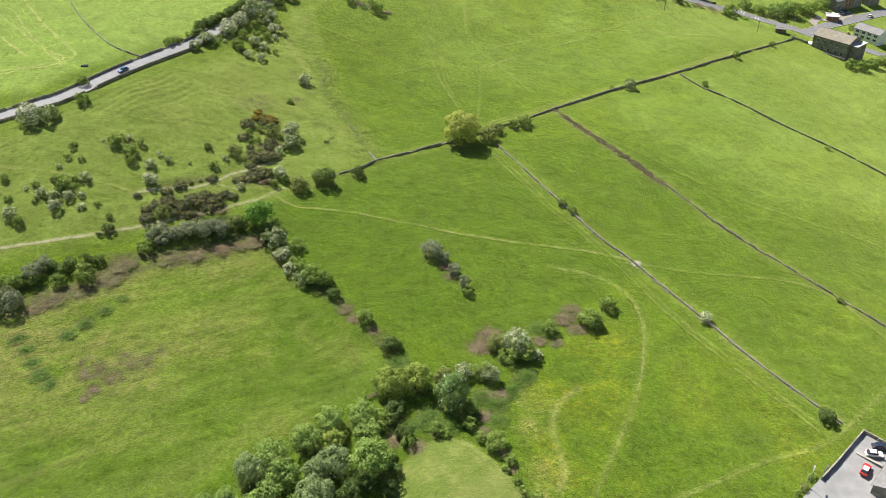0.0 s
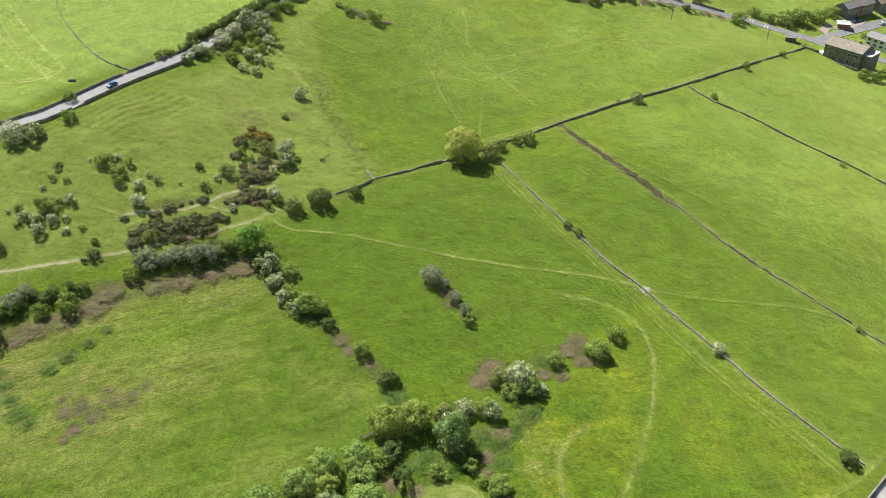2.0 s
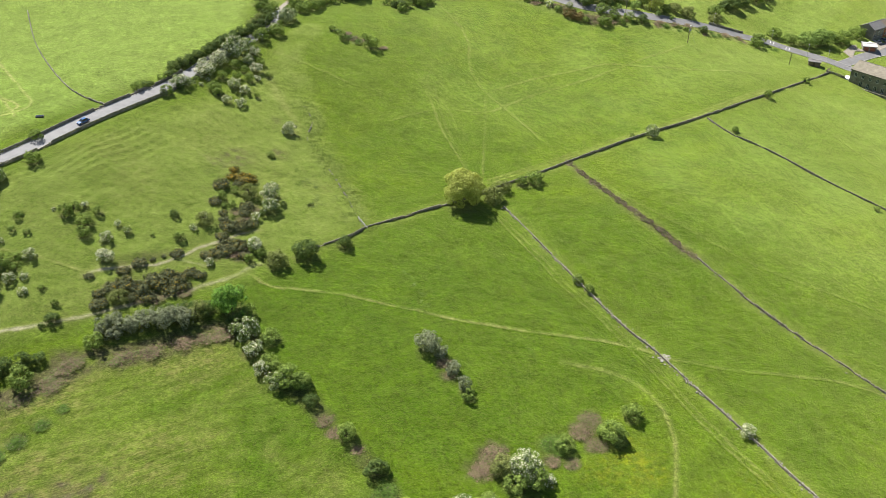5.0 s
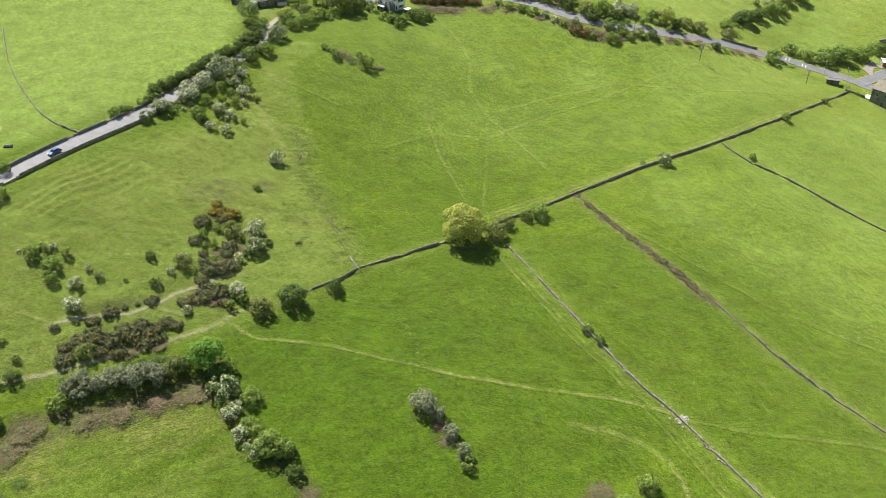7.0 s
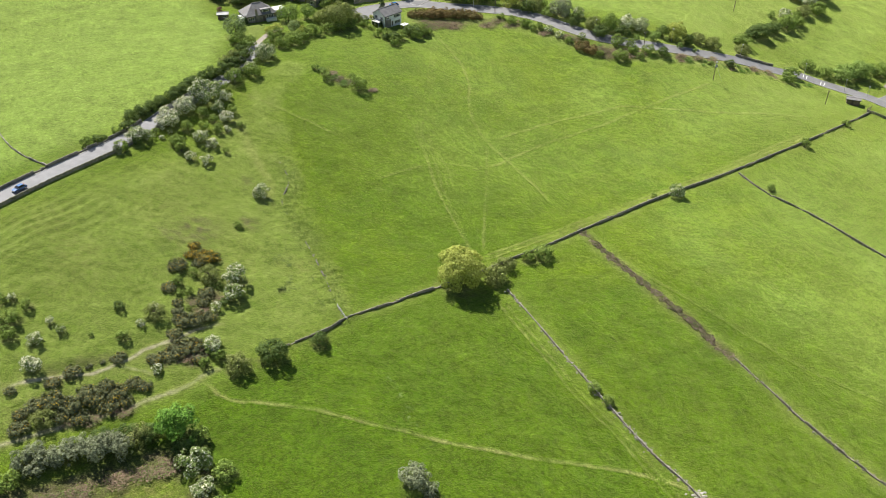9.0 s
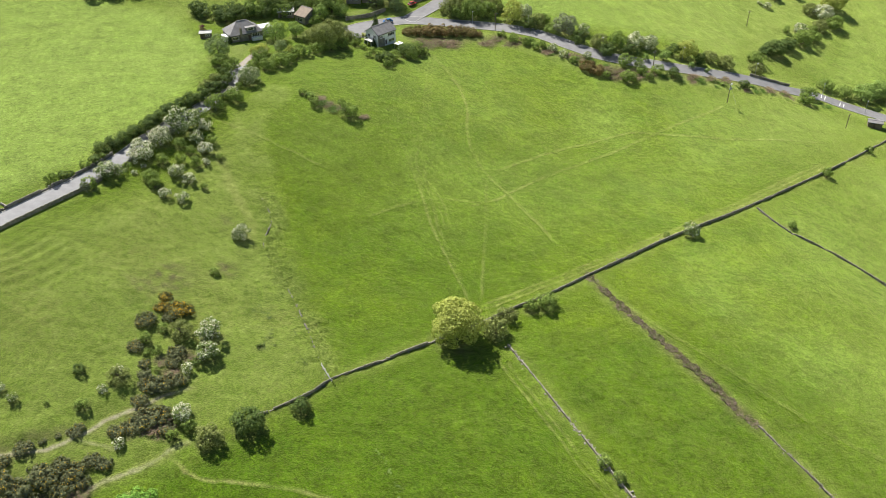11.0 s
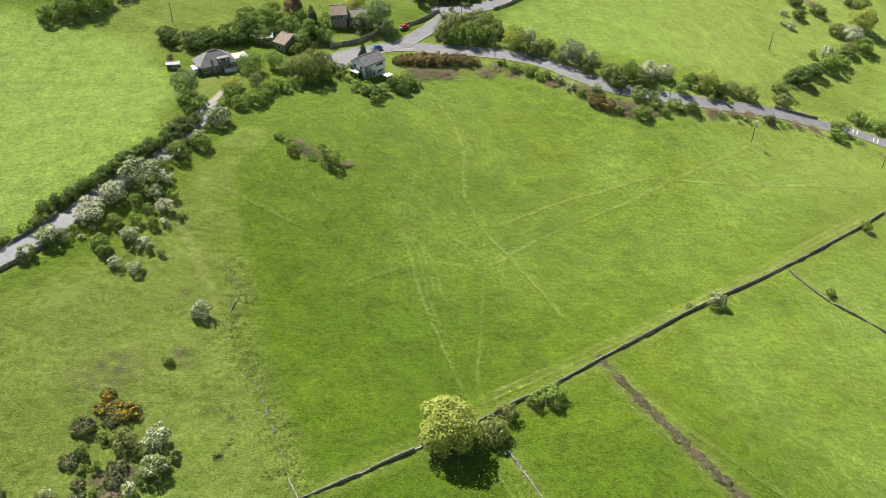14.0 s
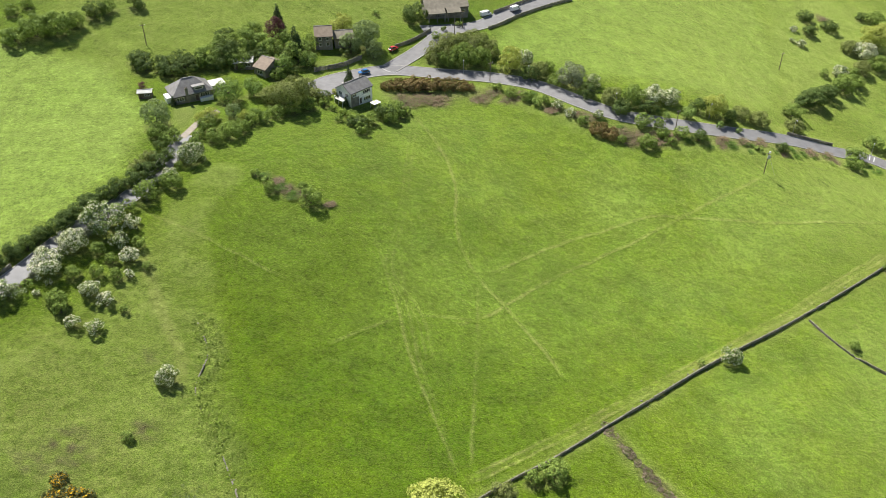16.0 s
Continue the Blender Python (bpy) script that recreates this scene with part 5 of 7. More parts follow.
def footpath(line, half, force, stony=0.0, ruts=0.0):
    """A soft trodden line through the grass; with ruts, two wheel lines that far apart."""
    pts = np.array(smooth(line, 0.7))
    way = np.gradient(pts, axis=0)
    way /= np.linalg.norm(way, axis=1, keepdims=True) + 1e-9
    seed = int(abs(line[0][0]) * 10) % 997
    run = np.arange(len(pts)) * 0.7
    drift = 0.22 * lumps(run, run * 0, 5.0, seed) + 0.10 * lumps(run, run * 0, 1.6, seed + 1)
    reach = half + ruts / 2 + 0.75
    across = 9 if not ruts else 13
    d = np.linspace(-reach, reach, across)[None, :] + drift[:, None]
    x, y = pts[:, :1] + way[:, 1:] * d, pts[:, 1:] - way[:, :1] * d
    off = np.linspace(-reach, reach, across)[None, :] + 0 * x
    fray = 0.25 * lumps(x, y, 1.2, seed + 2)
    near = np.abs(np.abs(off) - ruts / 2) if ruts else np.abs(off)
    profile = np.clip((half + 0.42 - near + fray) / 0.75, 0, 1)
    fade = np.clip(0.80 + 0.40 * lumps(run, run * 0, 12.0, seed + 3) + 0.25 * lumps(run, run * 0, 2.5, seed + 4), 0.3, 1.0)[:, None]
    fade = fade * np.clip(np.minimum(run, run[::-1]) / 5.0, 0, 1)[:, None]
    edge = np.abs(off) < reach * 0.999
    x, y = x.ravel(), y.ravel()
    bands = [sample(g, x, y) for g in COVERS]
    tread = (profile * fade * edge).ravel()
    bands[0] = np.maximum(bands[0], force * tread)
    bands[7] = np.maximum(bands[7], stony * tread)
    z = surface(x, y) + np.where(edge.ravel(), 0.06, -0.10)
    n = across
    faces = [(k * n + i, k * n + i + 1, (k + 1) * n + i + 1, (k + 1) * n + i) for k in range(len(pts) - 1) for i in range(n - 1)]
    me = mesh_of("footpath", np.stack([x, y, z], 1).tolist(), faces, GRASS, True)
    if me.polygons[0].normal.z < 0:
        me.flip_normals()
    paint_covers(me, bands)
    label = "pale stony footpath along the hillside" if stony else "pair of faint wheel lines across the pasture" if ruts else "narrow pale line trodden through the pasture"
    return tagged(new("footpath", me), label, "path", "", "structure")


for line, half, force, stony, ruts in FOOTPATHS:
    footpath(line, half, force, stony, ruts)


# ---- dry stone walls ----
def stone_block(out, faces, c, way, half_l, half_w, z0, z1, rnd):
    """One rough stone: a box with shaken corners."""
    n = len(out)
    side = Vector((way.y, -way.x))
    for z, shrink in ((z0, 1.0), (z1, 0.86)):
        for sl, sw in ((-1, -1), (1, -1), (1, 1), (-1, 1)):
            p = c + way * (sl * half_l * shrink * rnd.uniform(0.85, 1.08)) + side * (sw * half_w * shrink * rnd.uniform(0.82, 1.1))
            out.append((p.x, p.y, z + rnd.uniform(-0.03, 0.03)))
    for f in ((3, 2, 1, 0), (4, 5, 6, 7), (0, 1, 5, 4), (1, 2, 6, 5), (2, 3, 7, 6), (3, 0, 4, 7)):
        faces.append(tuple(n + i for i in f))


def dry_stone_wall(line, tall, label, broken=0.06, seed=1, cap="fieldstone", crest=1.0, fallen=0.0):
    rnd = random.Random(seed)
    pts = smooth(line, 0.55)
    verts, faces, tops, top_faces = [], [], [], []
    gap = 0
    for k in range(len(pts) - 1):
        a, b = Vector(pts[k]), Vector(pts[k + 1])
        way = (b - a).normalized()
        c = (a + b) / 2
        if gap == 0 and rnd.random() < broken * 0.12:
            gap = rnd.randint(3, 9)
        low = rnd.uniform(0.4, 0.8) if gap else 1.0
        gap = max(0, gap - 1)
        z = height(c.x, c.y) - 0.15
        h = tall * low * rnd.uniform(0.93, 1.05) + 0.15
        courses = max(1, int(h / 0.3))
        for i in range(courses):
            w = 0.21 - 0.07 * i / max(1, courses)
            stone_block(verts, faces, c + way * rnd.uniform(-0.1, 0.1), way, 0.29, w, z + h * i / courses, z + h * (i + 1) / courses, rnd)
        if low > 0.7:
            stone_block(tops, top_faces, c, way, 0.27, 0.17, z + h, z + h + crest * rnd.uniform(0.14, 0.26), rnd)
    # stones fallen to either side
    loose, loose_faces = [], []
    for k in range(int(fallen * len(pts))):
        p = Vector(rnd.choice(pts)) + Vector((rnd.gauss(0, 0.5), rnd.gauss(0, 0.5)))
        turn, r = rnd.uniform(0, 6.28), rnd.choice((0.07, 0.10, 0.13, 0.2))
        z = height(p.x, p.y)
        stone_block(loose, loose_faces, p, Vector((math.cos(turn), math.sin(turn))), r * 1.4, r, z - 0.1, z + r * 1.3, rnd)
    base = new("dry_stone_wall")
    base.location = (pts[0][0], pts[0][1], height(*pts[0]))
    shift = Matrix.Translation(-base.location)
    for name, v, f, mat in (("stone_course", verts, faces, M["stone"]), ("coping_stone", tops, top_faces, M[cap]), ("fallen_stone", loose, loose_faces, M[cap])):
        if not v:
            continue
        me = mesh_of(name, v, f, mat)
        me.transform(shift)
        part(name, me, mat, base, "", "stuff")
    return tagged(base, label, "wall", "dry stone field walls")


for k, (line, tall, label, broken) in enumerate(WALLS):
    dry_stone_wall(line, tall, label, broken, 40 + k, "rubble" if line is WALL_MIDDLE else "fieldstone", 1.0, {0.3: 2.2, 0.5: 1.6, 0.2: 0.25, 0.8: 0.3}.get(broken, 0.1))


# ---- trees and shrubs ----
def leaf_cloud(rnd, width, tall, lobes, leaf, cover, foot=0.08, spread=1.0, form="round"):
    """Leaves as small bent blades on the skin of many overlapping lobes."""
    balls = []
    R = width / 2
    if form == "mat":
        # canes and dead leaves strewn low over the ground, thinning to the edge
        verts, faces = [], []
        hills = [(rnd.uniform(-0.6, 0.6) * R, rnd.uniform(-0.6, 0.6) * R, rnd.uniform(0.2, 0.5) * R) for _ in range(9)]
        for _ in range(int(120 * width * width ** 0.5)):
            hx, hy, hr = rnd.choice(hills)
            p = Vector((hx + rnd.gauss(0, hr), hy + rnd.gauss(0, hr), 0))
            if p.length > R * 1.15:
                continue
            p.z = 0.05 + abs(rnd.gauss(0, 0.5)) * tall * max(0.25, 1 - p.length / R)
            a, lean, s = rnd.uniform(0, 6.28), rnd.uniform(-0.5, 0.5), leaf * rnd.uniform(0.35, 0.95)
            u = Vector((math.cos(a), math.sin(a), lean)) * s
            v = Vector((-math.sin(a), math.cos(a), rnd.uniform(-0.4, 0.4))) * s * 0.34
            k = len(verts)
            verts += [tuple(p - u * 0.6), tuple(p + v), tuple(p + u * 0.6), tuple(p - v)]
            faces.append((k, k + 1, k + 2, k + 3))
        return verts, faces
    for i in range(lobes):
        if form == "cone":
            t = (i + 0.5) / lobes
            r = R * (1 - t) * 0.75 + 0.12 * R
            a = rnd.uniform(0, 6.28)
            balls.append((Vector((math.cos(a) * r * 0.45, math.sin(a) * r * 0.45, tall * (foot + (0.97 - foot) * t))), r * 0.75))
        else:
            a, q = rnd.uniform(0, 6.28), math.sqrt(rnd.random()) * 0.80
            up = 1.0 - 0.97 * rnd.random() ** 1.25
            cap = math.sqrt(max(0.05, 1 - (q * 0.9) ** 2))
            rr = R * (rnd.uniform(0.10, 0.20) if form == "thicket" else rnd.choice((0.13, 0.17, 0.22, 0.30)) * rnd.uniform(0.85, 1.15))
            if form == "thicket":
                q, cap = q * 1.2, rnd.uniform(0.5, 1.0)
            zz = foot * tall + rr * 0.5 + up * (tall * (1 - foot) * cap - rr * 1.3)
            balls.append((Vector((math.cos(a) * q * R * spread, math.sin(a) * q * R, max(min(rr, tall * 0.6) * 0.4, zz))), rr))
    area = sum(4 * math.pi * r * r for _, r in balls)
    count = 1.95 * cover * area / (leaf * leaf)
    total = sum(r * r for _, r in balls)
    dice = np.random.RandomState(rnd.randint(0, 10 ** 6))
    unit = lambda a: a / (np.linalg.norm(a, axis=1, keepdims=True) + 1e-9)
    centres = np.array([tuple(c) for c, _ in balls])
    radii = np.array([r for _, r in balls])
    heart = np.array((0, 0, tall * 0.35))
    spots, ways = [], []
    for k in range(len(balls)):
        c, r = centres[k], radii[k]
        squash = rnd.uniform(0.75, 1.0) * min(1.0, tall / (1.7 * r))
        n = unit(dice.normal(0, 1, (max(8, int(count * r * r / total)), 3)) + (0, 0, 0.25))
        n = n[n @ unit((c - heart)[None])[0] > -0.55]
        p = c + n * (r, r, r * squash) * dice.uniform(0.82, 1.10, (len(n), 1))
        deep = (np.linalg.norm(p[:, None] - centres[None], axis=2) < 0.80 * radii[None])
        deep[:, k] = False
        keep = (~deep.any(axis=1) | (dice.rand(len(p)) < 0.22)) & (p[:, 2] > 0.02 * tall)
        p, n = p[keep], n[keep]
        out = unit((p - (0, 0, tall * 0.25)) * (1, 1, width / max(tall, 0.1)))
        spots.append(p)
        ways.append(unit(0.70 * n + 0.55 * out + dice.normal(0, 0.24, p.shape) + (0, 0, 0.15)))
    p, n = np.concatenate(spots), np.concatenate(ways)
    u = unit(np.cross(n, unit(dice.normal(0, 1, n.shape))))
    v = np.cross(n, u)
    s = leaf * dice.uniform(0.6, 1.25, (len(p), 1))
    bend = n * s * 0.22
    corners = np.stack([p - u * s * 0.55, p + v * s * 0.42 + bend, p + u * s * 0.60, p - v * s * 0.42 + bend], 1)
    return corners.reshape(-1, 3).tolist(), np.arange(4 * len(p)).reshape(-1, 4).tolist()


def limb(bm, a, b, r0, r1, sides=6):
    """A tapered round limb from a to b."""
    way = (b - a).normalized()
    u = way.orthogonal().normalized()
    v = way.cross(u)
    rings = []
    for p, r in ((a, r0), ((a + b) / 2 + u * r0 * 0.5, (r0 + r1) / 2), (b, r1)):
        rings.append([bm.verts.new(p + (u * math.cos(6.2832 * i / sides) + v * math.sin(6.2832 * i / sides)) * r) for i in range(sides)])
    for low, high in zip(rings, rings[1:]):
        for i in range(sides):
            bm.faces.new((low[i], low[(i + 1) % sides], high[(i + 1) % sides], high[i]))
    bm.faces.new(rings[-1])


# kind: name, leaf material, height to width, lobes, leaf cover, clear stem, form, label, category
KINDS = dict(
    haw=("hawthorn_bush", "hawthorn", 0.78, 12, 0.62, 0.06, "round", "rounded hawthorn bush with white blossom on rough grass", "bush"),
    gr=("shrub", "shrub", 0.76, 11, 0.62, 0.04, "round", "rounded mid-green leafy shrub casting a short shadow", "bush"),
    dk=("dark_shrub", "dark", 0.70, 11, 0.66, 0.03, "round", "dense dark green hedge shrub", "bush"),
    gorse=("gorse_bush", "gorse", 0.40, 34, 0.70, 0.0, "thicket", "dark brown-green gorse bush with yellow flowers", "bush"),
    flower=("gorse_bush", "gorsebloom", 0.40, 34, 0.70, 0.0, "thicket", "gorse bush covered with orange-yellow flowers", "bush"),
    bracken=("bracken_clump", "bracken", 0.24, 30, 0.62, 0.0, "thicket", "rusty brown clump of dead bracken beside an old wall", "bracken"),
    russet=("russet_gorse", "russet", 0.46, 34, 0.70, 0.0, "thicket", "russet-brown gorse bush with withered flowers", "bush"),
    brown=("bramble_patch", "bramble", 0.10, 26, 0.30, 0.0, "mat", "low tangle of brown bramble canes", "bramble"),
    weed=("nettle_patch", "nettle", 0.16, 26, 0.30, 0.0, "mat", "low patch of nettles and rank weeds on rough ground", "weeds"),
    wil=("willow_bush", "willow", 0.80, 12, 0.55, 0.06, "round", "pale grey-green willow bush in a hedge line", "bush"),
    oak=("oak_tree", "oak", 0.90, 16, 0.60, 0.10, "round", "broad young oak with yellow-green spring leaves", "tree"),
    syc=("sycamore_tree", "sycamore", 0.86, 22, 0.62, 0.10, "round", "large round sycamore with yellow-green leaves by the wall", "tree"),
    chest=("chestnut_tree", "chestnut", 1.10, 16, 0.66, 0.06, "round", "dense horse chestnut with pale flower candles", "tree"),
    lime=("lime_tree", "lime", 0.95, 15, 0.64, 0.06, "round", "dense round lime tree in vivid green leaf", "tree"),
    bright=("broadleaf_tree", "bright", 0.88, 14, 0.58, 0.10, "round", "broadleaf tree in fresh light green leaf", "tree"),
    grey=("ash_tree", "greyleaf", 1.00, 14, 0.52, 0.12, "round", "tall tree with soft grey-green leaves", "tree"),
    pale=("birch_tree", "bright", 0.80, 13, 0.42, 0.12, "round", "open tree with thin pale green leaves", "tree"),
    con=("conifer", "conifer", 1.70, 14, 0.60, 0.02, "cone", "narrow dark green conifer", "tree"),
    purple=("copper_beech", "copper", 1.20, 14, 0.58, 0.08, "round", "copper beech with dark purple leaves", "tree"),
    olive=("thorn_tree", "olive", 0.72, 13, 0.56, 0.05, "round", "spreading thorn tree with dull olive leaves", "tree"),
    yel=("maple_tree", "sycamore", 0.90, 14, 0.58, 0.08, "round", "rounded maple with yellow-green leaves", "tree"),
)
SIZES = (2.6, 4.2, 6.5, 9.5, 14.0)
MODELS = {}


def plant_model(kind, size, turn):
    """A plant with stem and crown, built once for each kind and size; the rest are copies."""
    key = (kind, size, turn)
    if key in MODELS:
        return MODELS[key]
    name, stuff, ratio, lobes, cover, foot, form, label, category = KINDS[kind]
    rnd = random.Random(len(kind) * 1000 + int(size * 10) + turn * 77 + sum(map(ord, kind)))
    tall = size * ratio
    base = new(name)
    lobes = int(lobes * (2.0 + 0.26 * size))
    v, f = leaf_cloud(rnd, size, tall, lobes, 0.24 + 0.020 * size, cover, foot, rnd.uniform(0.85, 1.1), form)
    bm = bmesh.new()
    top = Vector((rnd.uniform(-0.05, 0.05) * size, rnd.uniform(-0.05, 0.05) * size, tall * 0.62))
    stout = 0.05 + 0.022 * size
    if category == "tree":
        limb(bm, Vector((0, 0, -0.3)), top, stout, stout * 0.4)
    for i in range(5 if category == "tree" else 4):
        a = rnd.uniform(0, 6.28)
        start = top * rnd.uniform(0.3, 0.8) if category == "tree" else Vector((0, 0, -0.2))
        reach = Vector((math.cos(a) * size * 0.3, math.sin(a) * size * 0.3, tall * rnd.uniform(0.5, 0.8)))
        limb(bm, start, reach, stout * 0.45, stout * 0.15, 5)
    part("trunk" if category == "tree" else "stem", bm, M["bark"], base)
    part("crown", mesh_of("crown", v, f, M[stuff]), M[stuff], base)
    tagged(base, label, category)
    MODELS[key] = [base, False]
    return MODELS[key]


def plant(group, kind, places):
    """Plants of one kind: x, y and width of each, in metres."""
    for x, y, width in places:
        rnd = random.Random(int(x * 13 + y * 7 + width * 100))
        size = min(SIZES, key=lambda s: abs(math.log(s / width)))
        model = plant_model(kind, size, rnd.randint(0, 1) if size < 12 else 0)
        k = width / size
        low = 0.85 if x > 110 and y > 430 else 1.0
        m = pose(x, y, height(x, y) - 0.05, 0, 0, rnd.uniform(0, 360))
        if model[1]:
            ob = copy_thing(model[0], m)
        else:
            ob, model[1] = model[0], True
            ob.matrix_basis = m
        ob.scale = (k * rnd.uniform(0.94, 1.06), k * rnd.uniform(0.94, 1.06), k * low * rnd.uniform(0.9, 1.08))
        tagged(ob, group=group)


for group, kind, places in SEEDS:
    plant(group, kind, places)

# dead bracken along the old wall between the east pastures
for k, (px, py) in enumerate(smooth(VERGE_EAST, 1.1)):
    plant("bracken along the old wall", "bracken", [(px + 0.45 * math.sin(k * 2.3), py + 0.4 * math.cos(k * 1.7), 2.1 + 0.6 * math.sin(k * 1.1))])


def roadside(line, side, lo, hi, step):
    """Places beside a road, between two distances along x."""
    pts = smooth(line, step)
    out = []
    for k, p in enumerate(pts[1:-1]):
        w = (Vector(pts[k + 2]) - Vector(pts[k])).normalized()
        if lo < p[0] < hi:
            out.append((p[0] + w.y * side, p[1] - w.x * side))
    return out


# rank weeds on the verge between road and pasture, and hedges that close in on the lane
for side in (6.6, 9.6):
    for k, (px, py) in enumerate(roadside(ROAD_MAIN, side, 34, 172, 4.2)):
        plant("weeds on the road verge", "brown" if k % 5 == 0 else "weed", [(px + math.sin(k * 2.7), py + 0.8 * math.sin(k * 1.9 + side), 3.9 + 1.2 * math.sin(k * 1.3))])
for side, kinds in ((4.3, ("gr", "dk", "haw", "gr", "wil")), (-4.6, ("dk", "gr", "dk", "gr", "dk"))):
    for k, (px, py) in enumerate(roadside(ROAD_LANE, side, -200, 200, 3.4)):
        if 322 < py < 408:
            plant("hedge along the lane", kinds[k % 5], [(px + 0.5 * math.sin(k * 2.1), py + 0.5 * math.cos(k * 1.3), 3.6 + 0.9 * math.sin(k * 1.7))])


# ---- houses ----
def box_into(bm, x0, x1, y0, y1, z0, z1, m=None):
    """An upright block."""
    m = m or Matrix()
    v = [bm.verts.new(m @ Vector(p)) for p in ((x0, y0, z0), (x1, y0, z0), (x1, y1, z0), (x0, y1, z0), (x0, y0, z1), (x1, y0, z1), (x1, y1, z1), (x0, y1, z1))]
    for f in ((3, 2, 1, 0), (4, 5, 6, 7), (0, 1, 5, 4), (1, 2, 6, 5), (2, 3, 7, 6), (3, 0, 4, 7)):
        bm.faces.new([v[i] for i in f])


def block(name, size, material, parent, label="", bevel=0.0, m=None):
    bm = bmesh.new()
    box_into(bm, *size, m)
    if bevel:
        bmesh.ops.bevel(bm, geom=bm.edges[:], offset=bevel, segments=2, affect="EDGES")
    return part(name, bm, material, parent, label)


def wall_face(bm, m, width, tall, openings, deep=0.14, foot=1.6, gable=0.0):
    """A wall with real openings and their reveals; m puts its lower left corner, x along it, y inwards."""
    xs = sorted({0.0, width, *[v for o in openings for v in (o[0], o[1])]})
    zs = sorted({-foot, tall, *[v for o in openings for v in (o[2], o[3])]})
    for x0, x1 in zip(xs, xs[1:]):
        for z0, z1 in zip(zs, zs[1:]):
            if any(o[0] <= x0 and x1 <= o[1] and o[2] <= z0 and z1 <= o[3] for o in openings):
                continue
            bm.faces.new([bm.verts.new(m @ Vector(p)) for p in ((x0, 0, z0), (x1, 0, z0), (x1, 0, z1), (x0, 0, z1))])
    for a, b, c, d in [o[:4] for o in openings]:
        ring = ((a, c), (b, c), (b, d), (a, d))
        for (p, q), (r, s) in zip(ring, ring[1:] + ring[:1]):
            bm.faces.new([bm.verts.new(m @ Vector(w)) for w in ((p, 0, q), (p, deep, q), (r, deep, s), (r, 0, s))])
    if gable:
        bm.faces.new([bm.verts.new(m @ Vector(p)) for p in ((0, 0, tall), (width, 0, tall), (width / 2, 0, tall + gable))])


def fit_opening(house, m, o):
    """A window or door in its opening: frame, panes, sill."""
    a, b, c, d = o[:4]
    is_door = len(o) > 4
    if is_door:
        leaf = block("door", (a, b, 0.08, 0.13, c, d), M["door" if o[4] == "door" else o[4]], house, "", 0.0, m)
        block("door_handle", (b - 0.2, b - 0.1, 0.04, 0.08, c + 0.95, c + 1.05), M["steel"], leaf, "", 0.0, m)
        return
    bm = bmesh.new()
    t = 0.09
    for s in ((a, b, 0.05, 0.11, c, c + t), (a, b, 0.05, 0.11, d - t, d), (a, a + t, 0.05, 0.11, c + t, d - t), (b - t, b, 0.05, 0.11, c + t, d - t)):
        box_into(bm, *s, m)
    bars = max(1, round((b - a) / 0.8))
    for i in range(1, bars):
        x = a + (b - a) * i / bars
        box_into(bm, x - 0.035, x + 0.035, 0.05, 0.11, c + t, d - t, m)
    window = part("window", bm, M["white"], house, "white-framed window")
    block("pane", (a + t, b - t, 0.085, 0.10, c + t, d - t), M["glass"], window, "", 0.0, m)
    block("sill", (a - 0.08, b + 0.08, -0.10, 0.06, c - 0.10, c - 0.004), M["kerb"], window, "", 0.0, m)


def roof_into(bm, length, depth, eave, rise, form, over=0.35, thick=0.16):
    """A pitched roof with thickness: gable ends at x = 0 and x = length, or hips."""
    x0, x1, y0, y1 = -over, length + over, -over, depth + over
    drop = rise * over / (depth / 2)
    inset = depth / 2 if form == "hip" else 0.0
    def sheet(lift):
        low = [(x0, y0), (x1, y0), (x1, y1), (x0, y1)]
        lo = [bm.verts.new((x, y, eave - drop + lift)) for x, y in low]
        r0 = bm.verts.new((x0 + inset + (over if form == "hip" else 0), depth / 2, eave + rise + lift))
        r1 = bm.verts.new((x1 - inset - (over if form == "hip" else 0), depth / 2, eave + rise + lift))
        return lo, r0, r1
    lo, r0, r1 = sheet(thick)
    bl, b0, b1 = sheet(0.0)
    for l, a, b, flip in ((lo, r0, r1, False), (bl, b0, b1, True)):
        faces = [(l[0], l[1], b, a), (l[2], l[3], a, b)]
        if form == "hip":
            faces += [(l[1], l[2], b), (l[3], l[0], a)]
        for f in faces:
            bm.faces.new(f[::-1] if flip else f)
    for i in range(4):
        j = (i + 1) % 4
        if form == "hip" or i in (0, 2):
            bm.faces.new((bl[i], bl[j], lo[j], lo[i]))
    if form != "hip":
        for i, j, r, b in ((1, 2, r1, b1), (3, 0, r0, b0)):
            bm.faces.new((bl[i], b, r, lo[i]))
            bm.faces.new((b, bl[j], lo[j], r))


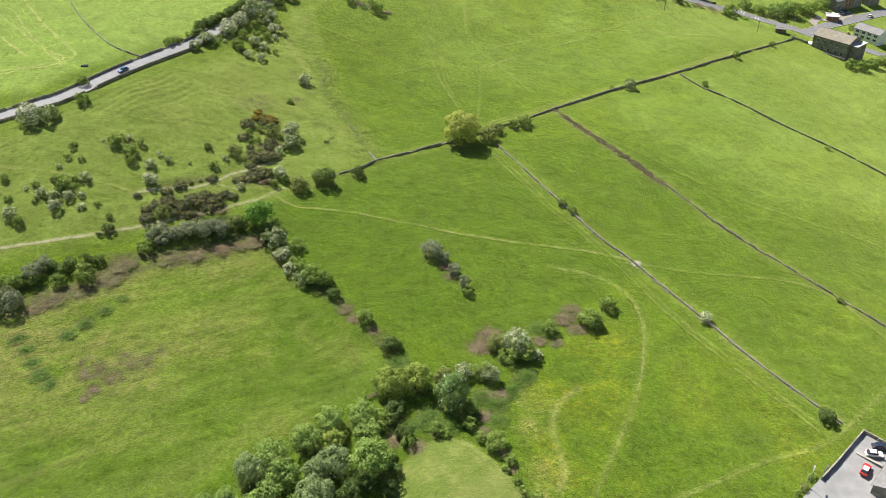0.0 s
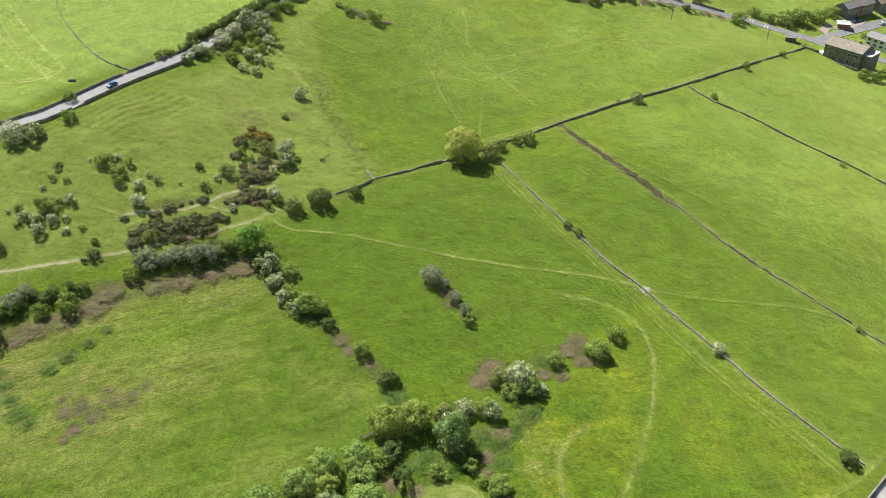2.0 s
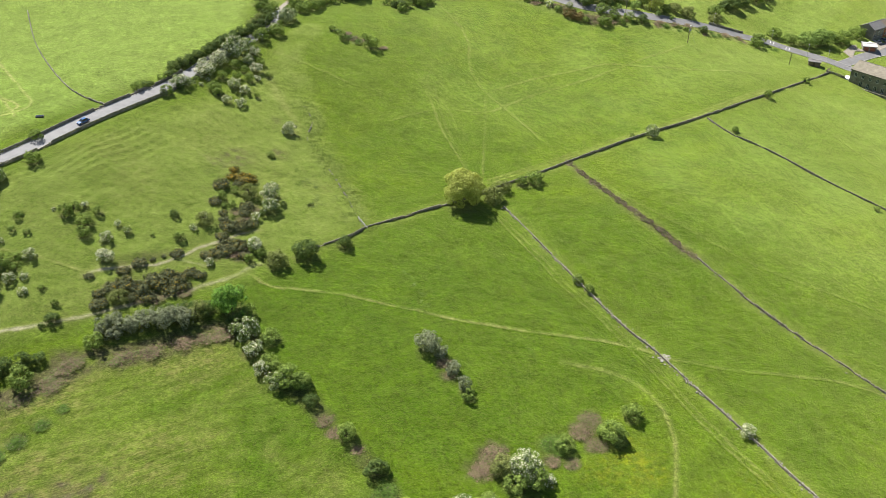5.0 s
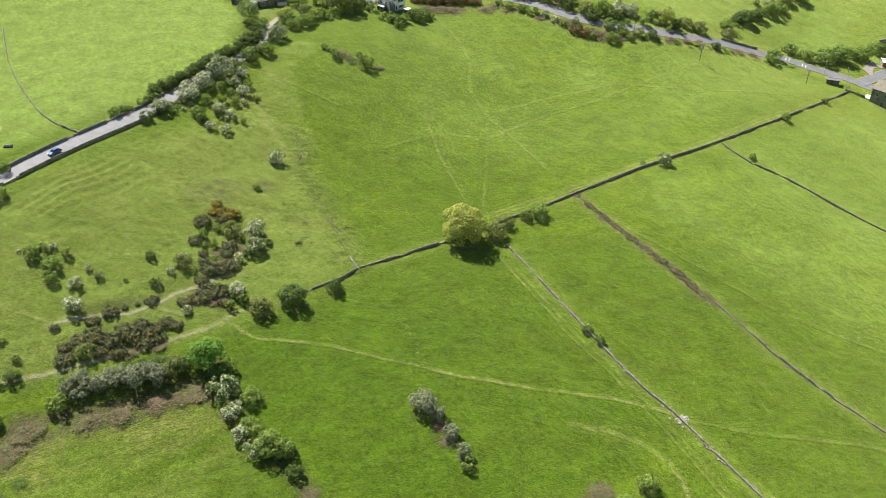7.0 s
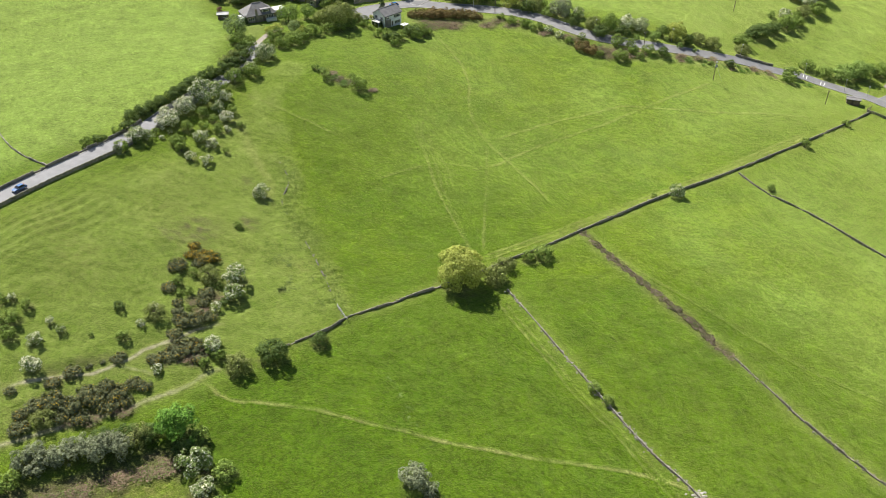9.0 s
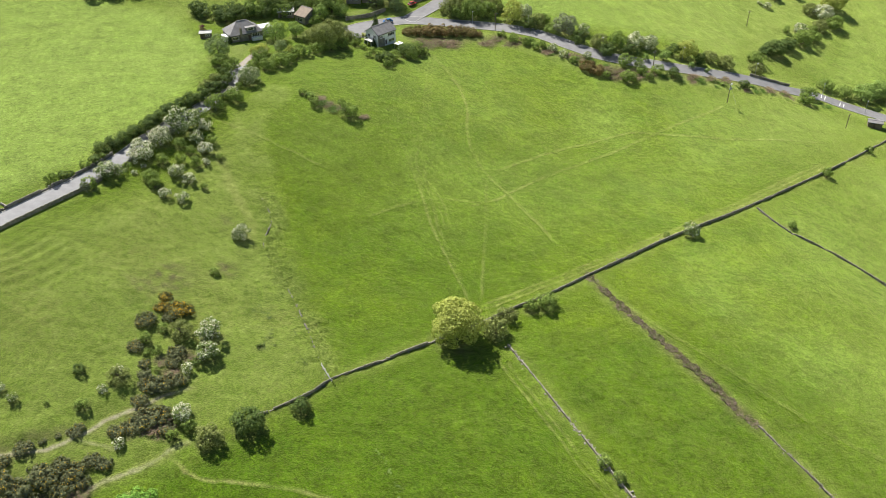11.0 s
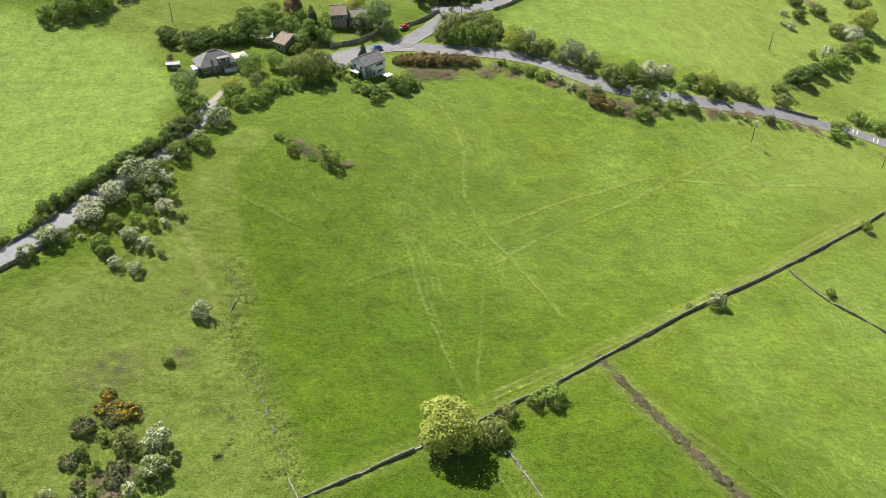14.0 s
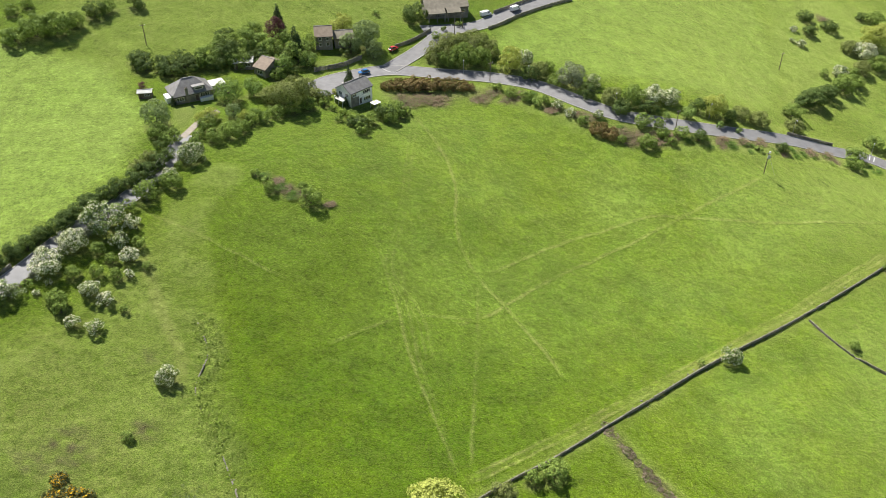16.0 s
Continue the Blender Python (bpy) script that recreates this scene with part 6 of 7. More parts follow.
def house(name, corner, way, length, depth, eave, rise, wall, roof, label, fronts=(), lefts=(), rights=(), backs=(), form="gable", category="house", level=None, chimneys=()):
    """A house by the front left corner of its plan and the way of its front, in degrees."""
    base = new(name)
    a = radians(way)
    z = level if level is not None else height(corner[0] + (math.cos(a) * length - math.sin(a) * depth) / 2, corner[1] + (math.sin(a) * length + math.cos(a) * depth) / 2)
    base.matrix_basis = pose(corner[0], corner[1], z, 0, 0, way)
    sides = ((pose(0, 0, 0), length, fronts, 0.0), (pose(length, 0, 0, 0, 0, 90), depth, rights, rise), (pose(length, depth, 0, 0, 0, 180), length, backs, 0.0), (pose(0, depth, 0, 0, 0, -90), depth, lefts, rise))
    for m, width, openings, gable in sides:
        bm = bmesh.new()
        wall_face(bm, m, width, eave, openings, gable=gable if form == "gable" else 0.0)
        part("wall", bm, M[wall], base)
        for o in openings:
            fit_opening(base, m, o)
    bm = bmesh.new()
    roof_into(bm, length, depth, eave, rise, form)
    top = part("roof", bm, M[roof], base)
    bm = bmesh.new()
    inset = depth / 2 if form == "hip" else -0.35
    for i in range(int((length - 2 * inset) / 0.45)):
        x = inset + i * 0.45
        box_into(bm, x, x + 0.42, depth / 2 - 0.14, depth / 2 + 0.14, eave + rise + 0.10, eave + rise + 0.24)
    part("ridge_tile", bm, M["slate"], top, "", "stuff")
    bm = bmesh.new()
    for y in (-0.42, depth + 0.30):
        box_into(bm, -0.3, length + 0.3, y, y + 0.12, eave - rise * 0.7 / depth - 0.14, eave - rise * 0.7 / depth)
    part("gutter", bm, M["trim"], base)
    for x, y, tall in chimneys:
        stack = block("chimney", (x, x + 0.9, y, y + 0.6, 0.0 if y < 0 else eave, eave + tall), M["masonry"], base, "stone chimney stack")
        for k in range(2):
            block("chimney_pot", (x + 0.12 + 0.4 * k, x + 0.36 + 0.4 * k, y + 0.18, y + 0.42, eave + tall, eave + tall + 0.4), M["browntile"], stack)
    return tagged(base, label, category)


def row_of(n, x0, x1, wide, z0, z1):
    """n windows evenly set between x0 and x1."""
    return [(x0 + (x1 - x0) * (i + 0.5) / n - wide / 2, x0 + (x1 - x0) * (i + 0.5) / n + wide / 2, z0, z1) for i in range(n)]


# the white house at the junction
white_house = house("white_house", (-24.6, 434.6), 47.5, 9.6, 7.2, 5.0, 2.3, "render", "slate", "white rendered two-storey house with grey tiled roof",
                    fronts=[(5.4, 8.8, 3.1, 4.3), (5.8, 8.8, 0.5, 1.7), (1.0, 2.6, 3.2, 4.2), (3.9, 4.8, 0.0, 2.05, "door")],
                    lefts=[(1.2, 2.6, 3.1, 4.3), (4.4, 5.8, 3.1, 4.3), (1.4, 3.4, 0.4, 1.8), (4.6, 5.6, 0.0, 2.05, "door")],
                    rights=row_of(2, 0.5, 6.7, 1.2, 3.1, 4.2) + row_of(2, 0.5, 6.7, 1.2, 0.8, 2.0), chimneys=[(8.2, 4.2, 2.6)])
block("stone_panel", (0.05, 3.5, -0.08, -0.004, -1.0, 3.05), M["masonry"], white_house, "grey stone cladding panel")
block("stone_panel", (0.05, 0.9, -0.08, -0.004, 3.05, 4.9), M["masonry"], white_house, "grey stone cladding panel")
canopy = block("balcony", (-2.6, -0.02, 1.4, 5.6, 2.45, 2.65), M["felt"], white_house, "white flat balcony deck")
for y in (1.45, 3.5, 5.5):
    block("balcony_post", (-2.55, -2.45, y, y + 0.1, -1.2, 3.5), M["white"], canopy)
block("balcony_rail", (-2.55, -2.47, 1.4, 5.6, 3.42, 3.52), M["white"], canopy)


def slab_thing(name, x, y, way, sx, sy, tall, material, label, category, legs=True):
    """A flat-topped garden thing on four legs."""
    base = new(name)
    base.matrix_basis = pose(x, y, height(x, y), 0, 0, way)
    block("canopy", (-sx / 2, sx / 2, -sy / 2, sy / 2, tall - 0.15, tall), M[material], base, "", 0.04)
    for sx_, sy_ in ((-1, -1), (1, -1), (1, 1), (-1, 1)):
        cx, cy = sx_ * (sx / 2 - 0.15), sy_ * (sy / 2 - 0.15)
        block("post", (cx - 0.05, cx + 0.05, cy - 0.05, cy + 0.05, -0.6, tall - 0.15), M["white"], base)
    return tagged(base, label, category)


slab_thing("garden_canopy", -16.6, 436.4, 47, 3.0, 2.6, 2.3, "white", "white flat canopy on posts beside the house", "canopy")

# the stone bungalow with the dormer
bungalow = house("bungalow", (-80.8, 425.4), 31.0, 13.0, 9.0, 2.9, 3.6, "masonry", "slate", "stone bungalow with hipped slate roof and dormer",
                 fronts=[(1.0, 3.4, 0.9, 2.1), (7.2, 8.2, 0.0, 2.05, "door"), (8.8, 11.8, 0.9, 2.3)], lefts=row_of(2, 1, 8, 1.4, 0.9, 2.1),
                 rights=row_of(2, 1, 8, 1.4, 0.9, 2.1), form="hip", chimneys=[(4.0, -0.45, 2.2)])
dormer = block("dormer", (7.0, 10.4, 0.6, 4.2, 3.0, 4.6), M["masonry"], bungalow, "dormer with white window")
bm = bmesh.new()
box_into(bm, 6.6, 10.8, 0.3, 4.6, 4.6, 4.8)
part("dormer_roof", bm, M["slate"], dormer)
block("dormer_window", (7.4, 10.0, 0.53, 0.596, 3.5, 4.4), M["white"], dormer)
block("dormer_pane", (7.6, 9.8, 0.50, 0.526, 3.6, 4.3), M["glass"], dormer)
porch = block("porch", (8.4, 12.6, -1.2, -0.02, -0.6, 0.9), M["render"], bungalow, "white porch wall")
block("side_extension", (-1.8, -0.02, 2.0, 6.0, -1.0, 2.0), M["render"], bungalow, "white flat-roofed side extension")
block("rear_extension", (13.02, 18.5, 3.0, 8.0, -1.0, 2.5), M["felt"], bungalow, "pale flat-roofed extension")

house("cottage", (-60.3, 452.6), -35.0, 5.6, 9.5, 3.0, 2.2, "masonry", "browntile", "small stone cottage with brown tiled roof",
      fronts=[(1.6, 4.2, 0.6, 2.1)], rights=row_of(2, 1, 8, 1.2, 0.9, 2.1), lefts=row_of(1, 1, 8, 1.2, 0.9, 2.1))
house("garage", (-67.5, 454.0), 10.0, 6.4, 5.0, 2.4, 0.25, "masonry", "felt", "garage with pale flat felt roof", fronts=[(0.6, 3.2, 0.0, 2.05, "door"), (3.8, 5.6, 0.9, 1.9)], category="garage")
house("stone_house", (-41.5, 474.2), 10.0, 6.2, 8.5, 4.6, 2.4, "masonry", "browntile", "two-storey stone house with pale tiled roof",
      fronts=row_of(2, 0.4, 5.8, 1.1, 3.0, 4.1) + row_of(2, 0.4, 5.8, 1.1, 0.8, 2.0), lefts=row_of(2, 1, 8, 1.1, 3.0, 4.1))
house("stone_house_wing", (-34.8, 476.5), 12.0, 7.0, 6.5, 3.6, 1.8, "masonry", "flags", "lower stone wing beside a house",
      fronts=row_of(2, 0.4, 6.6, 1.2, 0.9, 2.2) + [(3.0, 3.9, 0.0, 2.05, "door")])
farm = house("farmhouse", (-1.6, 504.6), 14.0, 17.5, 9.0, 3.6, 2.6, "masonry", "flags", "long low stone farmhouse with stone slate roof",
             fronts=[(1.0, 2.6, 0.8, 2.1), (4.4, 5.4, 0.0, 2.05, "door"), (6.4, 7.8, 0.8, 2.1), (14.6, 16.2, 0.8, 2.2)], rights=row_of(2, 1, 8, 1.2, 0.9, 2.2))
for x0, x1, lab in ((0.4, 7.6, "stone slate lean-to roof"), (8.2, 14.0, "stone slate porch roof")):
    bm = bmesh.new()
    v = [bm.verts.new(p) for p in ((x0, -3.0, 2.3), (x1, -3.0, 2.3), (x1, -0.3, 3.55), (x0, -0.3, 3.55), (x0, -3.0, 2.45), (x1, -3.0, 2.45), (x1, -0.3, 3.72), (x0, -0.3, 3.72))]
    for f in ((3, 2, 1, 0), (4, 5, 6, 7), (0, 1, 5, 4), (1, 2, 6, 5), (2, 3, 7, 6), (3, 0, 4, 7)):
        bm.faces.new([v[i] for i in f])
    lean = part("lean_to", bm, M["flags"], farm, lab)
    for x in (x0 + 0.2, (x0 + x1) / 2, x1 - 0.5):
        block("pier", (x, x + 0.4, -2.9, -2.5, -1.2, 2.35), M["masonry"], lean)
block("white_gable", (17.5 + 0.004, 17.62, 0.2, 8.8, 0.0, 3.6), M["render"], farm, "white rendered end wall")

# the tall stone building by the road, with the houses behind it
mill = house("stone_mill", (192.4, 418.0), -49.0, 19.0, 13.0, 8.0, 2.6, "masonry", "flags", "tall soot-dark stone building with low stone slate roof",
             fronts=row_of(5, 0.8, 18.2, 1.3, 4.9, 6.7) + row_of(4, 4.0, 18.0, 1.5, 1.0, 3.3), rights=row_of(2, 2, 11, 1.2, 5, 6.6),
             lefts=row_of(2, 2, 11, 1.2, 5, 6.6), level=-3.2, chimneys=[(14.0, 6.0, 3.4)])
block("porch", (-3.6, -0.02, 1.0, 5.0, -2.5, 2.4), M["render"], mill, "white flat-roofed porch")
stair = block("stair_block", (19.02, 22.6, 2.0, 12.0, -3.0, 7.0), M["masonry"], mill, "stone stair block")
block("flat_roof", (18.6, 22.9, 1.7, 12.3, 7.0, 7.2), M["felt"], stair, "white flat roof")
block("yard_wall", (-1.0, 20.0, -2.6, -2.2, -2.5, 1.3), M["stone"], mill)
house("white_terrace", (225.4, 444.0), -56.0, 15.0, 8.0, 4.8, 2.0, "render", "slate", "white rendered terrace with grey tiled roof",
      fronts=row_of(4, 0.4, 14.6, 2.0, 3.0, 4.2) + row_of(4, 0.4, 14.6, 2.0, 0.7, 2.0), lefts=row_of(1, 1, 7, 1.2, 3.0, 4.2), level=-5.5)
for (cx, cy), length, wall, roof, lab in (((226.0, 472.5), 9.5, "masonry", "slate", "stone semi-detached house with slate roof"), ((233.8, 478.0), 4.0, "brick", "browntile", "narrow orange brick house front"),
                                           ((237.4, 480.4), 12.0, "masonry", "slate", "stone terraced house with slate roof"), ((252.0, 489.0), 12.0, "masonry", "browntile", "brown stone house with tiled roof")):
    n = max(1, int(length / 3))
    house("terraced_house", (cx, cy), 34.0, length, 8.5, 5.2, 2.4, wall, roof, lab,
          fronts=row_of(n, 0.3, length - 0.3, 1.3, 3.2, 4.5) + row_of(n, 0.3, length - 0.3, 1.3, 0.7, 2.2), lefts=row_of(1, 1, 7, 1.2, 3.2, 4.4))
house("domestic_garage", (216.0, 459.6), -14.0, 6.5, 6.0, 2.5, 0.5, "masonry", "felt", "garage with white roof and red doors", fronts=[(0.5, 2.9, 0.0, 2.1, "redwood"), (3.5, 5.9, 0.0, 2.1, "redwood")], category="garage")
house("field_shed", (178.0, 433.0), -20.0, 5.4, 3.6, 2.2, 0.3, "wood", "slate", "small dark shed with flat grey roof", fronts=[(2.0, 3.0, 0.0, 1.95, "door")], category="shed")
house("car_park_house", (111.5, 140.2), 226.0, 14.0, 8.0, 3.2, 1.6, "masonry", "slate", "stone building with grey slate roof beside a car park", fronts=row_of(3, 1, 13, 1.2, 0.9, 2.1), rights=row_of(1, 1, 7, 1.2, 0.9, 2.1))
house("garden_shed", (-93.5, 429.0), 10.0, 4.2, 2.6, 2.0, 0.5, "wood", "felt", "wooden garden shed with pale roof", fronts=[(0.4, 1.2, 0.0, 1.8, "door"), (2.0, 3.6, 0.8, 1.5)], category="shed")


# ---- car park ----
def flat_patch(name, ring, lift, material, label):
    verts = [(x, y, height(x, y) + lift) for x, y in ring]
    ob = new(name, mesh_of(name, verts, [tuple(range(len(ring)))], M[material]))
    if ob.data.polygons[0].normal.z < 0:
        ob.data.flip_normals()
    return tagged(ob, label, "pavement", "", "structure")


flat_patch("pavement", CAR_PARK, 0.30, "concrete", "grey asphalt car park surface")
dry_stone_wall([(111.6, 144.2), (109.6, 146.2), (107.3, 148.2)], 1.2, "dry stone car park wall", 0.0, 71, "coping", 0.4)
dry_stone_wall([(107.3, 148.2), (101.1, 142.4), (96.0, 137.6), (91.4, 133.6)], 1.3, "dry stone car park wall beside the pasture", 0.0, 72, "coping", 0.4)
flat_patch("estate_drive", [(206.0, 447.5), (211.0, 457.0), (224.0, 459.5), (231.0, 466.0), (236.0, 470.5), (240.5, 476.0), (226.5, 470.5), (212.0, 464.0), (204.0, 455.0)], 0.22, "gravel", "worn pinkish paved drive before the terraced houses")
flat_patch("driveway", [(-74.0, 404.0), (-71.6, 404.0), (-69.0, 415.0), (-65.2, 422.0), (-67.0, 423.5), (-71.0, 416.0)], 0.20, "gravel", "worn gravel drive to a bungalow")
flat_patch("forecourt", [(-39.5, 443.0), (-31.0, 452.0), (-26.0, 455.5), (-24.0, 451.0), (-29.0, 445.0), (-35.0, 439.5)], 0.20, "asphalt", "grey asphalt forecourt by a house")
flat_patch("farm_yard", [(0.5, 489.0), (-4.0, 499.0), (4.0, 501.0), (15.0, 504.0), (18.5, 502.0), (12.0, 496.0)], 0.20, "asphalt", "grey asphalt yard in front of a farmhouse")
for k, (line, tall, label) in enumerate((
        ([(-40.0, 457.6), (-35.0, 460.8), (-30.0, 464.4), (-24.4, 470.6)], 1.6, "dark stone garden wall above the road"),
        ([(-12.6, 481.4), (-8.5, 484.8), (-5.1, 488.4), (0.6, 495.6)], 1.2, "dark stone wall along the climbing road"),
        ([(23.5, 501.0), (29.0, 505.5), (36.9, 513.6), (50.8, 525.2), (60.0, 532.0)], 1.0, "stone wall beside the road"),
        ([(26.0, 513.6), (36.0, 522.4), (46.0, 531.0)], 1.2, "stone wall along the verge"),
        ([(184.4, 425.4), (188.0, 423.6), (191.4, 420.4)], 1.1, "short stone wall beside the road"))):
    dry_stone_wall(line, tall, label, 0.0, 80 + k)


def beside(line, side):
    """The line moved sideways by a distance."""
    pts = smooth(line, 6.0)
    out = []
    for k, p in enumerate(pts):
        a, b = Vector(pts[max(k - 1, 0)]), Vector(pts[min(k + 1, len(pts) - 1)])
        w = (b - a).normalized()
        out.append((p[0] + w.y * side, p[1] - w.x * side))
    return out


lane_open = [p for p in ROAD_LANE if p[1] < 345]
dry_stone_wall(beside(lane_open, 3.3), 0.9, "dry stone wall along the lane", 0.15, 91)
dry_stone_wall(beside(lane_open, -3.3), 0.9, "dry stone wall between lane and far pasture", 0.15, 92)
dry_stone_wall(beside([p for p in ROAD_MAIN if 125 < p[0] < 160], -4.2), 1.0, "dark stone wall beside the road hedge", 0.2, 94)
dry_stone_wall(FAR_WALL, 0.5, "distant tumbled dry stone wall in a pale field", 2.0, 95, "coping")


# ---- poles and lamps ----
def rod(bm, a, b, r0, r1, sides=8):
    limb(bm, Vector(a), Vector(b), r0, r1, sides)


def telegraph_pole(x, y, tall, label, box=False, arm=0.0):
    base = new("telegraph_pole")
    base.matrix_basis = pose(x, y, height(x, y), 0, 0, arm)
    bm = bmesh.new()
    rod(bm, (0, 0, -0.8), (0, 0, tall), 0.17, 0.12)
    part("pole", bm, M["wood"], base)
    bar = block("crossarm", (-0.9, 0.9, -0.06, 0.06, tall - 0.7, tall - 0.55), M["wood"], base)
    for dx in (-0.8, 0.0, 0.8):
        bm = bmesh.new()
        rod(bm, (dx, 0, tall - 0.55), (dx, 0, tall - 0.3), 0.06, 0.04)
        part("insulator", bm, M["white"], bar)
    if box:
        block("transformer", (-0.45, 0.45, -0.75, -0.2, tall - 2.4, tall - 1.3), M["grey"], base, "grey transformer can", 0.06)
        block("fuse_box", (-0.3, 0.3, -0.5, -0.15, tall - 0.5, tall + 0.25), M["white"], base, "white fuse box", 0.04)
        bm = bmesh.new()
        rod(bm, (0, 0, tall - 1.0), (3.6, -1.2, -0.6), 0.03, 0.03)
        part("stay_wire", bm, M["steel"], base)
    return tagged(base, label, "pole", "telegraph poles")


telegraph_pole(114.2, 423.0, 8.3, "wooden telegraph pole with transformer in the pasture", True, 20)
for x, y, tall in ((-101.5, 466.0, 8.0), (145.0, 506.0, 7.5), (165.9, 426.5, 6.5), (23.0, 463.0, 7.5), (9.9, 491.0, 7.5), (13.2, 500.0, 7.5), (87.0, 440.0, 7.5)):
    telegraph_pole(x, y, tall, "plain wooden telegraph pole with crossarm", False, 30)


def street_lamp(x, y, way):
    base = new("street_lamp")
    base.matrix_basis = pose(x, y, height(x, y), 0, 0, way)
    bm = bmesh.new()
    rod(bm, (0, 0, -0.4), (0, 0, 1.2), 0.11, 0.11)
    rod(bm, (0, 0, 1.2), (0, 0, 5.8), 0.07, 0.05)
    part("post", bm, M["steel"], base)
    bm = bmesh.new()
    rod(bm, (0, 0, 5.75), (1.0, 0, 6.0), 0.045, 0.04)
    part("arm", bm, M["steel"], base)
    head = block("lamp_head", (0.8, 1.7, -0.17, 0.17, 5.95, 6.13), M["grey"], base, "", 0.04)
    block("lens", (0.9, 1.6, -0.13, 0.13, 5.90, 5.946), M["lamp"], head)
    return tagged(base, "grey steel street lamp beside the road", "street lamp", "street lamps")


for x, y, way in ((37.2, 465.4, -100), (67.2, 449.8, -110), (101.5, 451.2, -95), (135.6, 457.0, -95), (166.0, 455.0, -120), (13.3, 466.4, -90), (181.6, 445.2, -120), (190.5, 441.0, -120)):
    street_lamp(x, y, way)


def wire(name, ends, lift, sag=0.8):
    curve = bpy.data.curves.new(name, "CURVE")
    curve.dimensions, curve.bevel_depth = "3D", 0.02
    for (x0, y0), (x1, y1) in zip(ends, ends[1:]):
        line = curve.splines.new("POLY")
        line.points.add(10)
        for i in range(11):
            t = i / 10
            x, y = x0 + (x1 - x0) * t, y0 + (y1 - y0) * t
            z = (height(x0, y0) + lift) * (1 - t) + (height(x1, y1) + lift) * t - sag * 4 * t * (1 - t)
            line.points[i].co = (x, y, z, 1)
    curve.materials.append(M["trim"])
    return tagged(new(name, curve), "thin black overhead cable between poles", "cable")


wire("overhead_cable", [(9.9, 491.0), (23.0, 463.0), (87.0, 440.0)], 7.2)
wire("overhead_cable", [(114.2, 423.0), (165.9, 426.5)], 6.4)


# ---- vehicles ----
def vehicle(name, x, y, way, paint, label, long=4.2, wide=1.75, tall=1.45, van=False, lift=0.0, top=None):
    """A car or van: shaped body, cabin with glass, wheels, lights."""
    base = new(name)
    base.matrix_basis = pose(x, y, height(x, y) + lift, 0, 0, way)
    mat = plain("paint_" + name, paint, 0.25, 0.0, 0.6, 2.0, 0.05)

    def shell(profile, half, tuck):
        bm = bmesh.new()
        rows = [[bm.verts.new((px, s * (half - (tuck if pz > 0.85 else 0.0)), pz)) for px, pz in profile] for s in (-1, 1)]
        n = len(profile)
        for i in range(n):
            j = (i + 1) % n
            bm.faces.new((rows[0][i], rows[0][j], rows[1][j], rows[1][i]))
        bm.faces.new(rows[0][::-1])
        bm.faces.new(rows[1])
        bmesh.ops.recalc_face_normals(bm, faces=bm.faces[:])
        bmesh.ops.bevel(bm, geom=bm.edges[:], offset=0.06, segments=2, affect="EDGES", clamp_overlap=True)
        return bm

    h = long / 2
    if van:
        body = shell([(-h, 0.35), (h, 0.35), (h, 0.95), (h - 0.75, 1.15), (h - 1.25, tall), (-h, tall)], wide / 2, 0.06)
    else:
        body = shell([(-h, 0.32), (h, 0.32), (h - 0.03, 0.70), (h - 1.0, 0.86), (-h + 0.35, 0.92), (-h, 0.80)], wide / 2, 0.03)
    body = part("body", body, mat, base)
    if not van:
        cabin = shell([(h - 1.05, 0.84), (h - 1.75, tall - 0.06), (-h + 0.95, tall - 0.04), (-h + 0.22, 0.88)], wide / 2 - 0.08, 0.10)
        cabin = part("cabin", cabin, M["glass"], base, "dark tinted glass")
        block("roof_panel", (-h + 0.90, h - 1.72, -wide / 2 + 0.22, wide / 2 - 0.22, tall - 0.05, tall + 0.02), M[top] if top else mat, cabin, "", 0.03)
    else:
        block("windscreen", (h - 1.22, h - 0.80, -wide / 2 + 0.15, wide / 2 - 0.15, 1.16, tall - 0.12), M["glass"], base)
        for s in (-1, 1):
            block("side_window", (h - 1.9, h - 1.2, s * (wide / 2 - 0.02) - 0.03, s * (wide / 2 - 0.02) + 0.03, 1.15, tall - 0.2), M["glass"], base)
    for dx in (-h + 0.75, h - 0.80):
        for s in (-1, 1):
            bm = bmesh.new()
            bmesh.ops.create_cone(bm, cap_ends=True, segments=14, radius1=0.32, radius2=0.32, depth=0.2,
                                  matrix=pose(dx, s * (wide / 2 - 0.09), 0.32, 90, 0, 0))
            wheel = part("wheel", bm, M["tyre"], base)
            bm = bmesh.new()
            bmesh.ops.create_cone(bm, cap_ends=True, segments=12, radius1=0.2, radius2=0.18, depth=0.03,
                                  matrix=pose(dx, s * (wide / 2 + 0.02), 0.32, 90, 0, 0))
            part("rim", bm, M["steel"], wheel)
    for s in (-1, 1):
        block("headlight", (h - 0.08, h + 0.02, s * (wide / 2 - 0.3) - 0.18, s * (wide / 2 - 0.3) + 0.18, 0.58, 0.72), M["lamp"], base)
        block("tail_light", (-h - 0.02, -h + 0.08, s * (wide / 2 - 0.22) - 0.14, s * (wide / 2 - 0.22) + 0.14, 0.62, 0.82), M["tail"], base)
        block("mirror", (h - 1.5, h - 1.35, s * (wide / 2 + 0.08) - 0.08, s * (wide / 2 + 0.08) + 0.08, 0.92, 1.04), mat, base)
    return tagged(base, label, "van" if van else "car")


